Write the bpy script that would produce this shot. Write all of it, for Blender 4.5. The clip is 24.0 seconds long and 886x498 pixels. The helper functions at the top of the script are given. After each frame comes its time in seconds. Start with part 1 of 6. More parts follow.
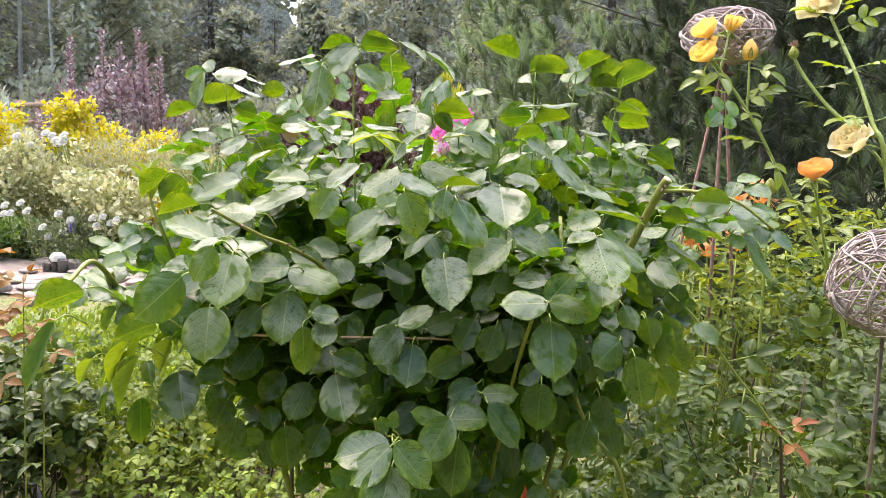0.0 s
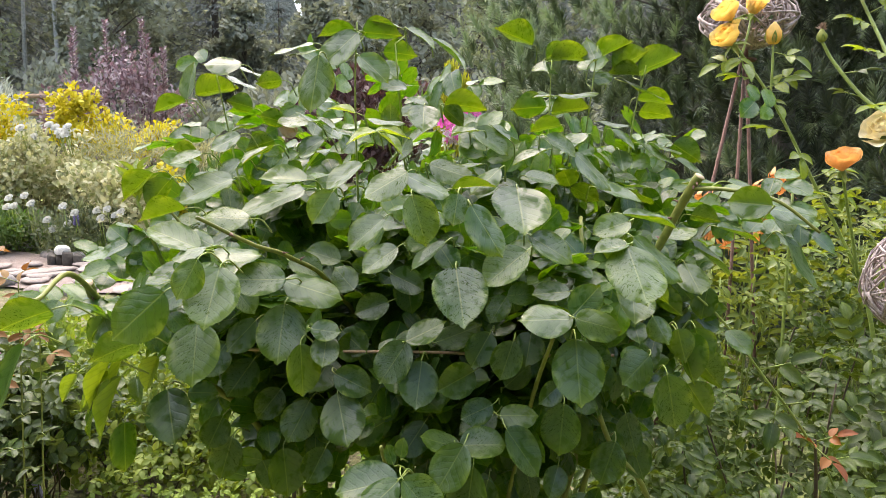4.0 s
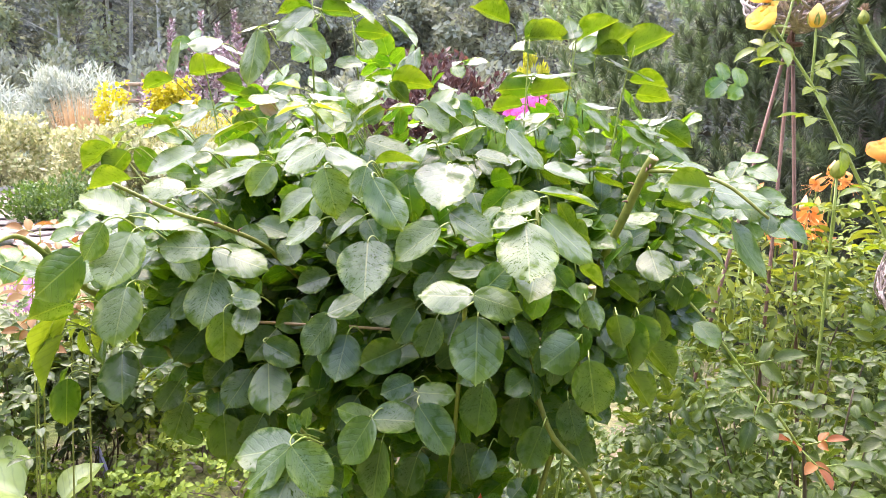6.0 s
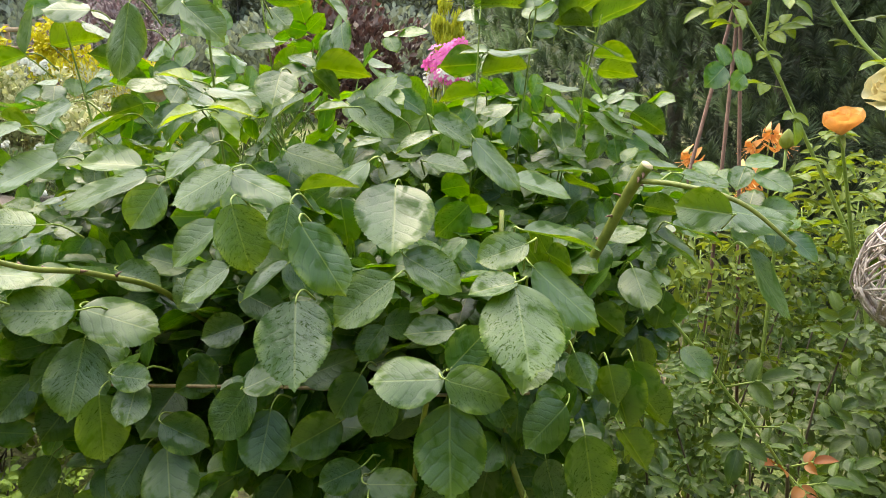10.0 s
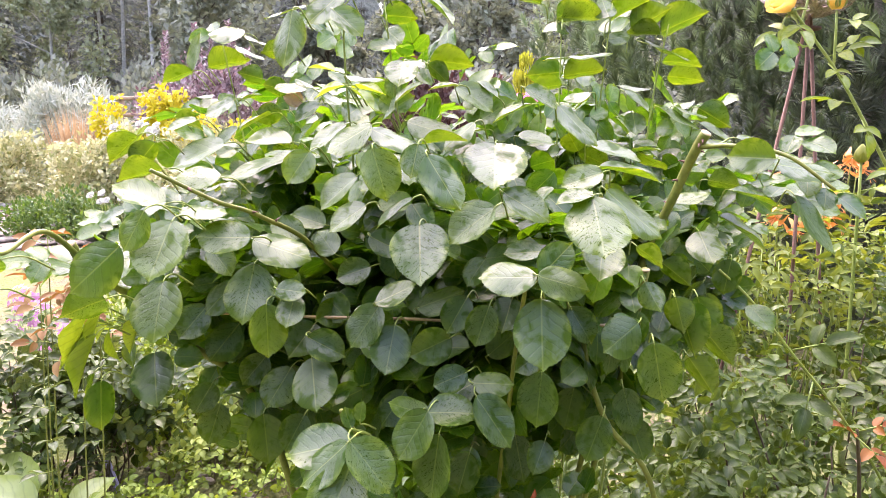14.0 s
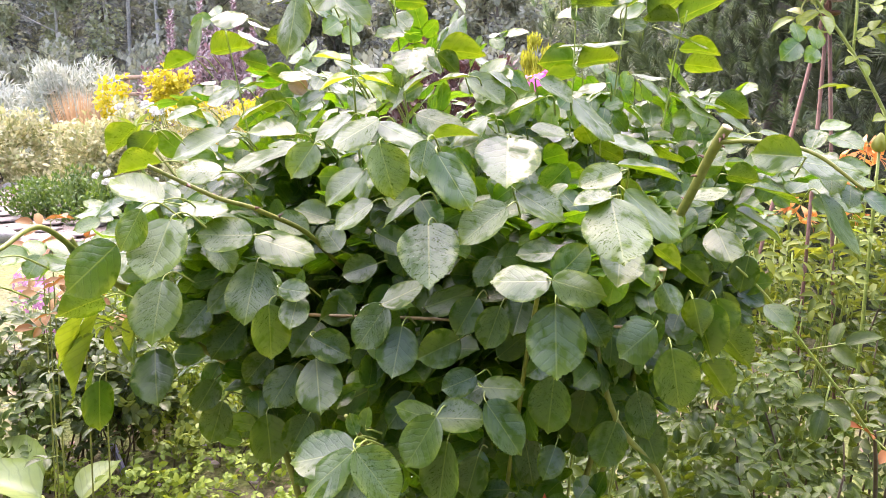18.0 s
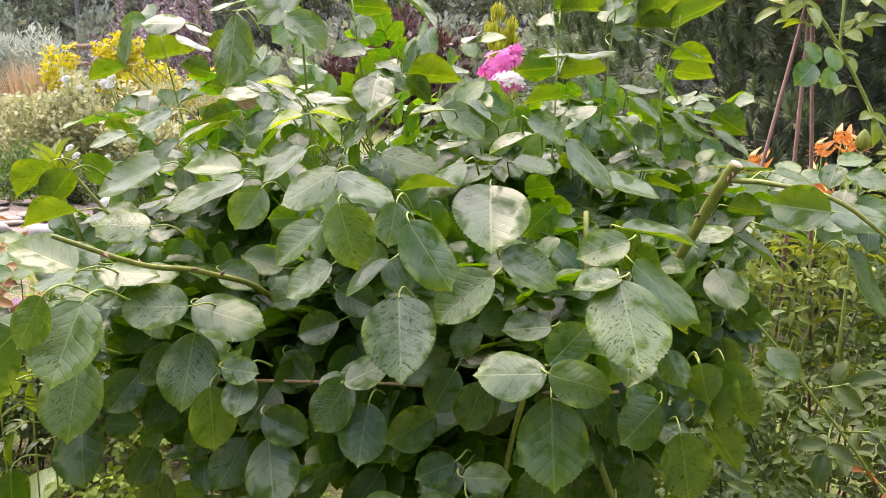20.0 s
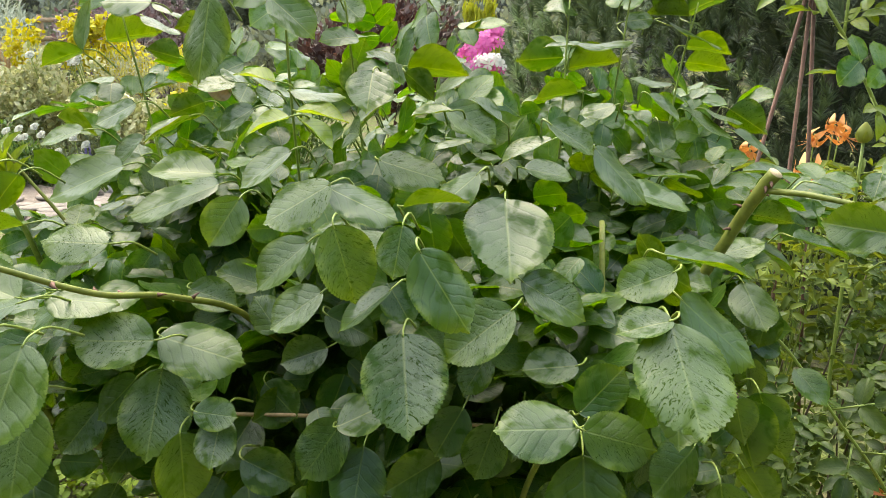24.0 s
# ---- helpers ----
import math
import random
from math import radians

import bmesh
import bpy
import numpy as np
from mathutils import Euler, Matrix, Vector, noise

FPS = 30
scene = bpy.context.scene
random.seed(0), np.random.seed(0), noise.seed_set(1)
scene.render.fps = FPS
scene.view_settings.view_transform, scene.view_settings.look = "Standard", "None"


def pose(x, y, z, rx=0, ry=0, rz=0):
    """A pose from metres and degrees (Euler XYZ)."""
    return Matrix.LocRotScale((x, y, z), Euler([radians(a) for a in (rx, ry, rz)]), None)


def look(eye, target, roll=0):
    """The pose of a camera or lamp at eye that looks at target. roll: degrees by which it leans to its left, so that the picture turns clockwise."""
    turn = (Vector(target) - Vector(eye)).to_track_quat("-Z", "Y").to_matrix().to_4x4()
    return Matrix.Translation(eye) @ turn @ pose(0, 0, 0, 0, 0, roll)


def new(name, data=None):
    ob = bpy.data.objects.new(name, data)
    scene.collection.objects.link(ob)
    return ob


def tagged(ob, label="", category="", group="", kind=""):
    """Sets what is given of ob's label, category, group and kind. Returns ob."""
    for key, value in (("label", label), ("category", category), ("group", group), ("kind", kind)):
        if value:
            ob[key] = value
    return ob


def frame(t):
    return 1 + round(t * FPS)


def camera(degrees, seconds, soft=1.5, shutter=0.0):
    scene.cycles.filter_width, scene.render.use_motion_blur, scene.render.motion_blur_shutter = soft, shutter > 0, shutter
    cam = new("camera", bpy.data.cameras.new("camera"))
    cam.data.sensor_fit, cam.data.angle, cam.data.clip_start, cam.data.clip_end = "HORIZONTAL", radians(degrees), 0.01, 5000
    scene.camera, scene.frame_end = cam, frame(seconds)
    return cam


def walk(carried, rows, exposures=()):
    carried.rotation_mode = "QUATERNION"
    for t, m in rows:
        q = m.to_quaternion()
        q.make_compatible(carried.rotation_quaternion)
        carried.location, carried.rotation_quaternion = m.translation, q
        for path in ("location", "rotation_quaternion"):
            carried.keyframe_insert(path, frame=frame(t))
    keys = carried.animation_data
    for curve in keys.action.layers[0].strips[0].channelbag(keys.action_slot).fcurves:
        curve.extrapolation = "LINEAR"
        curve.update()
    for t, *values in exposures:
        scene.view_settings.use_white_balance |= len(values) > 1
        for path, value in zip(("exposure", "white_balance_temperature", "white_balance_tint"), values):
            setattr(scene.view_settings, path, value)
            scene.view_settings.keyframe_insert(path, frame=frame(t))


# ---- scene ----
cam = camera(62.2, 24.0, 0.5)
PATH = [
    (0, (0.0754, 0.0785, 1.3571), (-0.0989, 2.0538, 1.0962), 0.92),
    (0.5, (0.0779, 0.0814, 1.3571), (-0.1069, 2.0554, 1.0940), 1.02),
    (1, (0.0732, 0.0705, 1.3581), (-0.1206, 2.0473, 1.1241), 0.86),
    (1.5, (0.0702, 0.0546, 1.3600), (-0.1183, 2.0308, 1.1169), 0.99),
    (3.5, (0.0793, 0.1451, 1.3720), (-0.0565, 2.1217, 1.0989), 1.02),
    (4, (0.0643, 0.1500, 1.3659), (-0.1273, 2.1191, 1.0723), 0.47),
    (4.5, (0.0649, 0.1472, 1.3554), (-0.1831, 2.1045, 1.0280), -0.88),
    (5, (0.1227, 0.1463, 1.3567), (-0.2314, 2.0868, 1.0264), -0.27),
    (5.5, (0.1927, 0.1530, 1.3497), (-0.2237, 2.0817, 1.0230), 1.05),
    (6, (0.2128, 0.1742, 1.3531), (-0.2098, 2.1028, 1.0340), 1.28),
    (6.5, (0.1818, 0.2140, 1.3508), (-0.2912, 2.1275, 1.0118), 1.40),
    (7, (0.1371, 0.2793, 1.3581), (-0.2595, 2.2049, 0.9911), -0.26),
    (7.5, (0.1064, 0.3428, 1.3910), (-0.2001, 2.2749, 0.9750), -0.29),
    (8, (0.0973, 0.3765, 1.4128), (-0.1417, 2.3022, 0.9287), 0.59),
    (8.5, (0.0912, 0.3841, 1.4159), (-0.1918, 2.3031, 0.9286), -0.04),
    (9, (0.0984, 0.3741, 1.4206), (-0.1397, 2.3027, 0.9476), 0.33),
    (9.5, (0.1133, 0.3556, 1.4174), (-0.1383, 2.2832, 0.9474), 0.29),
    (10, (0.1520, 0.3358, 1.3974), (-0.0386, 2.2742, 0.9435), 1.00),
    (10.5, (0.1790, 0.3081, 1.3687), (-0.0601, 2.2356, 0.8915), 0.47),
    (11, (0.1884, 0.2740, 1.3412), (-0.1185, 2.1942, 0.8736), 0.27),
    (11.5, (0.1724, 0.2516, 1.3301), (-0.1958, 2.1526, 0.8292), 0.19),
    (13.5, (0.1634, 0.1941, 1.3242), (-0.2661, 2.1191, 0.9923), -0.49),
    (14, (0.1594, 0.1915, 1.3275), (-0.2554, 2.1247, 1.0264), -0.31),
    (14.5, (0.1532, 0.1817, 1.3335), (-0.2487, 2.1182, 1.0364), -0.01),
    (15, (0.1557, 0.1773, 1.3312), (-0.2233, 2.1137, 1.0044), 0.19),
    (15.5, (0.1550, 0.1853, 1.3263), (-0.2346, 2.1167, 0.9829), -0.02),
    (16, (0.1553, 0.1954, 1.3273), (-0.2181, 2.1289, 0.9779), -0.22),
    (16.5, (0.1576, 0.2041, 1.3336), (-0.2161, 2.1341, 0.9653), 0.12),
    (17, (0.1527, 0.2023, 1.3360), (-0.2717, 2.1249, 0.9843), -0.32),
    (17.5, (0.1507, 0.2099, 1.3378), (-0.2716, 2.1329, 0.9863), -0.04),
    (19.5, (0.1490, 0.2692, 1.3559), (-0.3036, 2.1812, 0.9825), 0.02),
    (20, (0.1221, 0.3183, 1.3937), (-0.2054, 2.2427, 0.9582), 0.00),
    (20.5, (0.1011, 0.3671, 1.4094), (-0.1179, 2.2958, 0.9275), 0.48),
    (21, (0.0899, 0.3753, 1.4152), (-0.1549, 2.3095, 0.9692), 0.28),
    (21.5, (0.0741, 0.3653, 1.4192), (-0.1911, 2.2975, 0.9763), -0.44),
    (22, (0.0741, 0.3681, 1.4167), (-0.1691, 2.2995, 0.9579), -0.22),
    (22.5, (0.0889, 0.3833, 1.4137), (-0.1602, 2.3214, 0.9873), -0.56),
    (23, (0.0915, 0.3862, 1.4140), (-0.1565, 2.3240, 0.9860), -0.23),
    (23.5, (0.0962, 0.3857, 1.4130), (-0.1506, 2.3183, 0.9612), 0.44),
    (24, (0.0885, 0.3895, 1.4044), (-0.1687, 2.3123, 0.9182), 0.72),
]
EXPOSURES = [(0, 2.87, 7000, 15), (1.5, 2.72, 7000, 15), (3.5, 2.47, 7000, 13), (4, 2.57, 7000, 13), (4.6, 3.38, 6700, 21), (6.3, 3.43, 6700, 21), (7, 3.03, 6900, 18), (7.6, 2.72, 7400, 6), (10, 2.57, 7550, -3), (11, 2.22, 7050, 10), (11.5, 2.97, 6850, 17),
             (13.5, 3.30, 6750, 29), (14.2, 3.35, 6800, 29), (15, 3.10, 6850, 29), (16, 3.37, 6800, 29), (17.5, 3.37, 6800, 29), (20, 2.72, 7200, 19), (21, 2.55, 7600, 7), (22, 2.65, 7450, 0), (24, 2.47, 7550, -2)]
walk(cam, [(t, look(eye, target, roll)) for t, eye, target, roll in PATH], EXPOSURES)

# ---- world, sun ----
SUN_ELEV, SUN_TURN = 60.0, -30.0          # degrees; the turn is clockwise from +y
world = bpy.data.worlds.new("sky")
scene.world = world
world.use_nodes = True
wn = world.node_tree.nodes
sky = wn.new("ShaderNodeTexSky")
sky.sky_type = 'NISHITA'
sky.sun_disc = False
sky.sun_elevation, sky.sun_rotation = radians(SUN_ELEV), radians(SUN_TURN)
sky.air_density, sky.dust_density, sky.ozone_density = 1.0, 2.5, 0.5
world.node_tree.links.new(sky.outputs[0], wn["Background"].inputs[0])
wn["Background"].inputs[1].default_value = 0.11
sun = new("sun", bpy.data.lights.new("sun", 'SUN'))
sun.data.energy, sun.data.angle, sun.data.color = 1.35, radians(125), (1.0, 0.98, 0.95)
a_, e_ = radians(SUN_TURN), radians(SUN_ELEV)
sun.matrix_world = look((8 * math.sin(a_) * math.cos(e_), 8 * math.cos(a_) * math.cos(e_), 8 * math.sin(e_)), (0, 0, 0))

# ---- materials ----
def nodes_of(name):
    m = bpy.data.materials.new(name)
    m.use_nodes = True
    return m, m.node_tree.nodes, m.node_tree.links


def grain(n, l, scale, detail=4.0, rough=0.6, kind='Object'):
    tc = n.new("ShaderNodeTexCoord")
    t = n.new("ShaderNodeTexNoise")
    t.inputs["Scale"].default_value, t.inputs["Detail"].default_value, t.inputs["Roughness"].default_value = scale, detail, rough
    l.new(tc.outputs[kind], t.inputs["Vector"])
    return t.outputs[0]


def ramp(n, l, fac, stops):
    r = n.new("ShaderNodeValToRGB")
    while len(r.color_ramp.elements) < len(stops):
        r.color_ramp.elements.new(0.5)
    for e, (p, c) in zip(r.color_ramp.elements, stops):
        e.position = p
        e.color = (*c, 1) if len(c) == 3 else (c[0], c[0], c[0], 1)
    l.new(fac, r.inputs[0])
    return r.outputs[0]


def mixed(n, l, fac, a, b, kind='MIX'):
    m = n.new("ShaderNodeMix")
    m.data_type, m.blend_type = 'RGBA', kind
    for s, v in ((0, fac), (6, a), (7, b)):
        if hasattr(v, "links"):
            l.new(v, m.inputs[s])
        elif s == 0:
            m.inputs[0].default_value = v
        else:
            m.inputs[s].default_value = (*v, 1)
    return m.outputs[2]


def math_(n, l, op, a, b=0.0, c=0.0):
    m = n.new("ShaderNodeMath")
    m.operation = op
    for i, v in enumerate((a, b, c)):
        if hasattr(v, "links"):
            l.new(v, m.inputs[i])
        else:
            m.inputs[i].default_value = v
    return m.outputs[0]


def bumped(n, l, height, strength, distance=0.01):
    b = n.new("ShaderNodeBump")
    b.inputs["Strength"].default_value, b.inputs["Distance"].default_value = strength, distance
    l.new(height, b.inputs["Height"])
    return b.outputs[0]


def plain(name, a, b, scale, rough=0.7, bump=0.3, dist=0.004, metal=0.0, spec=0.4):
    """Two tones of noise at two scales, with a relief."""
    m, n, l = nodes_of(name)
    p = n["Principled BSDF"]
    big = grain(n, l, scale)
    fine = grain(n, l, scale * 7, 6.0)
    c = ramp(n, l, big, [(0.3, a), (0.7, b)])
    l.new(mixed(n, l, 0.35, c, ramp(n, l, fine, [(0.35, tuple(v * 0.5 for v in a)), (0.65, tuple(min(1, v * 1.25) for v in b))])), p.inputs["Base Color"])
    l.new(ramp(n, l, fine, [(0.3, (max(0, rough - 0.12),)), (0.7, (min(1, rough + 0.12),))]), p.inputs["Roughness"])
    p.inputs["Metallic"].default_value, p.inputs["Specular IOR Level"].default_value = metal, spec
    l.new(bumped(n, l, fine, bump, dist), p.inputs["Normal"])
    return m


def foliage(name, a, b, rough=0.45, through_=0.3, spec=0.4, glow=(1.6, 1.5, 0.5), island=True, scale=25):
    """Joined or far leaves: colour varies leaf by leaf; part of the light comes through."""
    m, n, l = nodes_of(name)
    p, out = n["Principled BSDF"], n["Material Output"]
    if island:
        r = n.new("ShaderNodeNewGeometry").outputs["Random Per Island"]
    else:
        r = n.new("ShaderNodeObjectInfo").outputs["Random"]
    c = ramp(n, l, r, [(0.0, a), (1.0, b)])
    fine = grain(n, l, scale, 3.0)
    c = mixed(n, l, 0.5, c, ramp(n, l, fine, [(0.3, (0.55, 0.55, 0.55)), (0.7, (1.0, 1.0, 1.0))]), 'MULTIPLY')
    l.new(c, p.inputs["Base Color"])
    p.inputs["Roughness"].default_value, p.inputs["Specular IOR Level"].default_value = rough, spec
    t = n.new("ShaderNodeBsdfTranslucent")
    l.new(mixed(n, l, 1.0, c, glow, 'MULTIPLY'), t.inputs[0])
    mix = n.new("ShaderNodeMixShader")
    mix.inputs[0].default_value = through_
    l.new(p.outputs[0], mix.inputs[1])
    l.new(t.outputs[0], mix.inputs[2])
    l.new(mix.outputs[0], out.inputs[0])
    return m


def rose_leaf_material(name, a, b, glow, through_, wet=1.0, island=False, sheen=1.0):
    """Glossy rose leaf: pinnate veins, a broken film of water with dark specks, light through the blade."""
    m, n, l = nodes_of(name)
    p, out = n["Principled BSDF"], n["Material Output"]
    uv = n.new("ShaderNodeUVMap")
    sep = n.new("ShaderNodeSeparateXYZ")
    l.new(uv.outputs[0], sep.inputs[0])
    side = math_(n, l, 'ABSOLUTE', math_(n, l, 'SUBTRACT', sep.outputs[0], 0.5))
    along = math_(n, l, 'SUBTRACT', sep.outputs[1], math_(n, l, 'MULTIPLY', side, 0.62))
    wob = n.new("ShaderNodeTexNoise")
    wob.inputs["Scale"].default_value = 3.0
    l.new(uv.outputs[0], wob.inputs["Vector"])
    along = math_(n, l, 'ADD', along, math_(n, l, 'MULTIPLY', wob.outputs[0], 0.16))
    saw = math_(n, l, 'PINGPONG', math_(n, l, 'MULTIPLY', along, 7.0), 0.5)
    vein = math_(n, l, 'SUBTRACT', 1.0, math_(n, l, 'SMOOTH_MIN', math_(n, l, 'MULTIPLY', saw, 7.0), 1.0, 0.2))
    rib = math_(n, l, 'SUBTRACT', 1.0, math_(n, l, 'MINIMUM', math_(n, l, 'MULTIPLY', side, 42.0), 1.0))
    veins = math_(n, l, 'MAXIMUM', math_(n, l, 'MULTIPLY', vein, 0.6), rib)
    info = n.new("ShaderNodeObjectInfo")
    rnd = n.new("ShaderNodeNewGeometry").outputs["Random Per Island"] if island else info.outputs["Random"]
    # each leaf shifts the pattern of its film
    vec = n.new("ShaderNodeVectorMath")
    vec.operation = 'ADD'
    l.new(uv.outputs[0], vec.inputs[0])
    comb = n.new("ShaderNodeCombineXYZ")
    l.new(math_(n, l, 'MULTIPLY', rnd, 37.0), comb.inputs[0])
    l.new(math_(n, l, 'MULTIPLY', rnd, 91.0), comb.inputs[1])
    l.new(comb.outputs[0], vec.inputs[1])

    def at(scale, detail, dist=0.0, where=None):
        t = n.new("ShaderNodeTexNoise")
        t.inputs["Scale"].default_value, t.inputs["Detail"].default_value, t.inputs["Distortion"].default_value = scale, detail, dist
        l.new(where or vec.outputs[0], t.inputs["Vector"])
        return t.outputs[0]
    streak = n.new("ShaderNodeCombineXYZ")
    l.new(math_(n, l, 'MULTIPLY_ADD', sep.outputs[0], 14.0, math_(n, l, 'MULTIPLY', rnd, 41.0)), streak.inputs[0])
    l.new(math_(n, l, 'MULTIPLY_ADD', along, 34.0, math_(n, l, 'MULTIPLY', rnd, 67.0)), streak.inputs[1])
    patch, speck, fine, cloud = at(1.7, 4.0, 0.8), at(1.0, 3.5, 1.4, streak.outputs[0]), at(60.0, 3.0), at(4.0, 5.0, 0.6)
    dryness = math_(n, l, 'ADD', patch, math_(n, l, 'MULTIPLY', math_(n, l, 'SUBTRACT', math_(n, l, 'FRACT', math_(n, l, 'MULTIPLY', rnd, 53.0)), 0.55), 0.30))
    specks = math_(n, l, 'MULTIPLY', ramp(n, l, speck, [(0.575, (0.0,)), (0.635, (1.0,))]), ramp(n, l, dryness, [(0.42, (0.0,)), (0.62, (1.0,))]))
    c = ramp(n, l, rnd, [(0.0, a), (1.0, b)])
    c = mixed(n, l, 0.8, c, ramp(n, l, cloud, [(0.3, (0.76, 0.80, 0.78)), (0.72, (1.14, 1.08, 0.95))]), 'MULTIPLY')
    # yellower towards the margin and the tip
    rim = math_(n, l, 'MULTIPLY', math_(n, l, 'POWER', math_(n, l, 'MINIMUM', math_(n, l, 'MULTIPLY', side, 2.1), 1.0), 4.0), ramp(n, l, cloud, [(0.40, (0.0,)), (0.6, (1.0,))]))
    tip = math_(n, l, 'MULTIPLY', math_(n, l, 'POWER', sep.outputs[1], 5.0), 0.8)
    c = mixed(n, l, math_(n, l, 'MULTIPLY', math_(n, l, 'MAXIMUM', rim, tip), 0.55), c, (0.15, 0.22, 0.035))
    c = mixed(n, l, math_(n, l, 'MULTIPLY', vein, 0.22), c, (0.022, 0.040, 0.016))
    c = mixed(n, l, math_(n, l, 'MULTIPLY', rib, 0.55), c, (0.12, 0.18, 0.05))
    c = mixed(n, l, math_(n, l, 'MULTIPLY', specks, 0.6 * wet), c, (0.010, 0.026, 0.006))
    l.new(c, p.inputs["Base Color"])
    edgewise = math_(n, l, 'ADD', math_(n, l, 'MULTIPLY', math_(n, l, 'POWER', math_(n, l, 'MULTIPLY', side, 2.0), 4.0), -0.20), math_(n, l, 'MULTIPLY', math_(n, l, 'POWER', sep.outputs[1], 4.0), -0.16))
    wetter = ramp(n, l, math_(n, l, 'ADD', edgewise, math_(n, l, 'ADD', math_(n, l, 'MULTIPLY', cloud, 0.5), math_(n, l, 'MULTIPLY', patch, 0.5))), [(0.36, (0.0,)), (0.45, (1.0,))])
    film = mixed(n, l, wetter, (0.52, 0.52, 0.52), (0.34, 0.34, 0.34))
    film = mixed(n, l, math_(n, l, 'MULTIPLY', fine, 0.25), film, (0.5, 0.5, 0.5))
    l.new(mixed(n, l, math_(n, l, 'MULTIPLY', specks, wet), film, (0.75, 0.75, 0.75)), p.inputs["Roughness"])
    p.inputs["IOR"].default_value = 1.56
    gloss = math_(n, l, 'ADD', 0.16 * sheen, math_(n, l, 'MULTIPLY', wetter, 0.58 * sheen))
    l.new(math_(n, l, 'MULTIPLY', gloss, math_(n, l, 'SUBTRACT', 1.0, math_(n, l, 'MULTIPLY', specks, 0.95 * wet))), p.inputs["Specular IOR Level"])
    h = math_(n, l, 'ADD', math_(n, l, 'MULTIPLY_ADD', saw, 0.36, math_(n, l, 'MULTIPLY', veins, -0.7)), math_(n, l, 'ADD', math_(n, l, 'MULTIPLY', fine, 0.35), math_(n, l, 'MULTIPLY', specks, -0.5)))
    # small water drops standing on the blade
    cells = n.new("ShaderNodeTexVoronoi")
    cells.inputs["Scale"].default_value = 21.0
    l.new(vec.outputs[0], cells.inputs["Vector"])
    drops = math_(n, l, 'MULTIPLY', ramp(n, l, cells.outputs["Distance"], [(0.10, (1.0,)), (0.24, (0.0,))]), ramp(n, l, dryness, [(0.44, (0.0,)), (0.60, (1.0,))]))
    h = math_(n, l, 'MULTIPLY_ADD', drops, 1.3 * wet, h)
    nor = bumped(n, l, h, 0.23, 0.0010)
    l.new(nor, p.inputs["Normal"])
    t = n.new("ShaderNodeBsdfTranslucent")
    l.new(mixed(n, l, 1.0, c, glow, 'MULTIPLY'), t.inputs[0])
    mix = n.new("ShaderNodeMixShader")
    mix.inputs[0].default_value = through_
    l.new(p.outputs[0], mix.inputs[1])
    l.new(t.outputs[0], mix.inputs[2])
    l.new(mix.outputs[0], out.inputs[0])
    return m


ROSE = rose_leaf_material("rose_leaf", (0.021, 0.064, 0.006), (0.047, 0.098, 0.009), (3.8, 2.95, 0.35), 0.29)
# inner copy of ROSE, greener and brighter: filtered light put into its colour
ROSE_IN = rose_leaf_material("rose_leaf_inner_light", (0.018, 0.066, 0.006), (0.056, 0.125, 0.010), (3.2, 2.9, 0.25), 0.38, 0.8, True)
# lime of young leaves; also stands in for light through the flank leaves
YOUNG_OR_BACKLIT = rose_leaf_material("young_or_backlit_leaf", (0.15, 0.23, 0.025), (0.22, 0.30, 0.04), (2.0, 1.8, 0.4), 0.45, 0.2)
WITHERED = rose_leaf_material("withered_leaf", (0.20, 0.15, 0.09), (0.26, 0.20, 0.12), (1.2, 1.0, 0.6), 0.3, 0.2)
STALK = plain("green_stalk", (0.20, 0.27, 0.05), (0.30, 0.36, 0.09), 30, 0.45, 0.2, 0.001)
CANE = plain("green_cane", (0.12, 0.15, 0.025), (0.23, 0.24, 0.05), 18, 0.5, 0.3, 0.002)
BROWN_CANE = plain("brown_cane", (0.05, 0.035, 0.022), (0.11, 0.08, 0.05), 25, 0.75, 0.5, 0.002)
TWINE = plain("jute_twine", (0.30, 0.20, 0.12), (0.42, 0.30, 0.18), 60, 0.9, 0.6, 0.001)
PATH_STONE = plain("pale_stone", (0.20, 0.16, 0.14), (0.34, 0.285, 0.25), 6.0, 0.8, 0.5, 0.01)
GREY_STONE = plain("grey_stone", (0.22, 0.20, 0.19), (0.38, 0.35, 0.33), 8.0, 0.8, 0.6, 0.01)
BARK = plain("bark", (0.06, 0.05, 0.04), (0.14, 0.12, 0.10), 9.0, 0.9, 0.8, 0.02)
BIRCH = plain("birch_bark", (0.24, 0.23, 0.21), (0.44, 0.43, 0.40), 3.0, 0.8, 0.4, 0.01)
WOOD = plain("weathered_wood", (0.22, 0.14, 0.09), (0.34, 0.23, 0.15), 5.0, 0.8, 0.5, 0.004)
WICKER = plain("weathered_wicker", (0.14, 0.09, 0.08), (0.58, 0.49, 0.47), 45.0, 0.8, 0.5, 0.001)
RUST = plain("rusty_iron", (0.12, 0.064, 0.048), (0.22, 0.125, 0.10), 50.0, 0.75, 0.5, 0.001, 0.3)
PINE = foliage("pine_needles", (0.075, 0.105, 0.055), (0.15, 0.19, 0.11), 0.55, 0.3, 0.4, (1.2, 1.3, 0.7))
PINE_TIP_LIT = foliage("pale_lit_pine_needles", (0.20, 0.27, 0.16), (0.31, 0.38, 0.24), 0.55, 0.3, 0.4, (1.2, 1.3, 0.7))
PINE_DARK = foliage("dark_pine_needles", (0.040, 0.052, 0.034), (0.08, 0.095, 0.062), 0.6, 0.3, 0.4, (1.2, 1.3, 0.7))
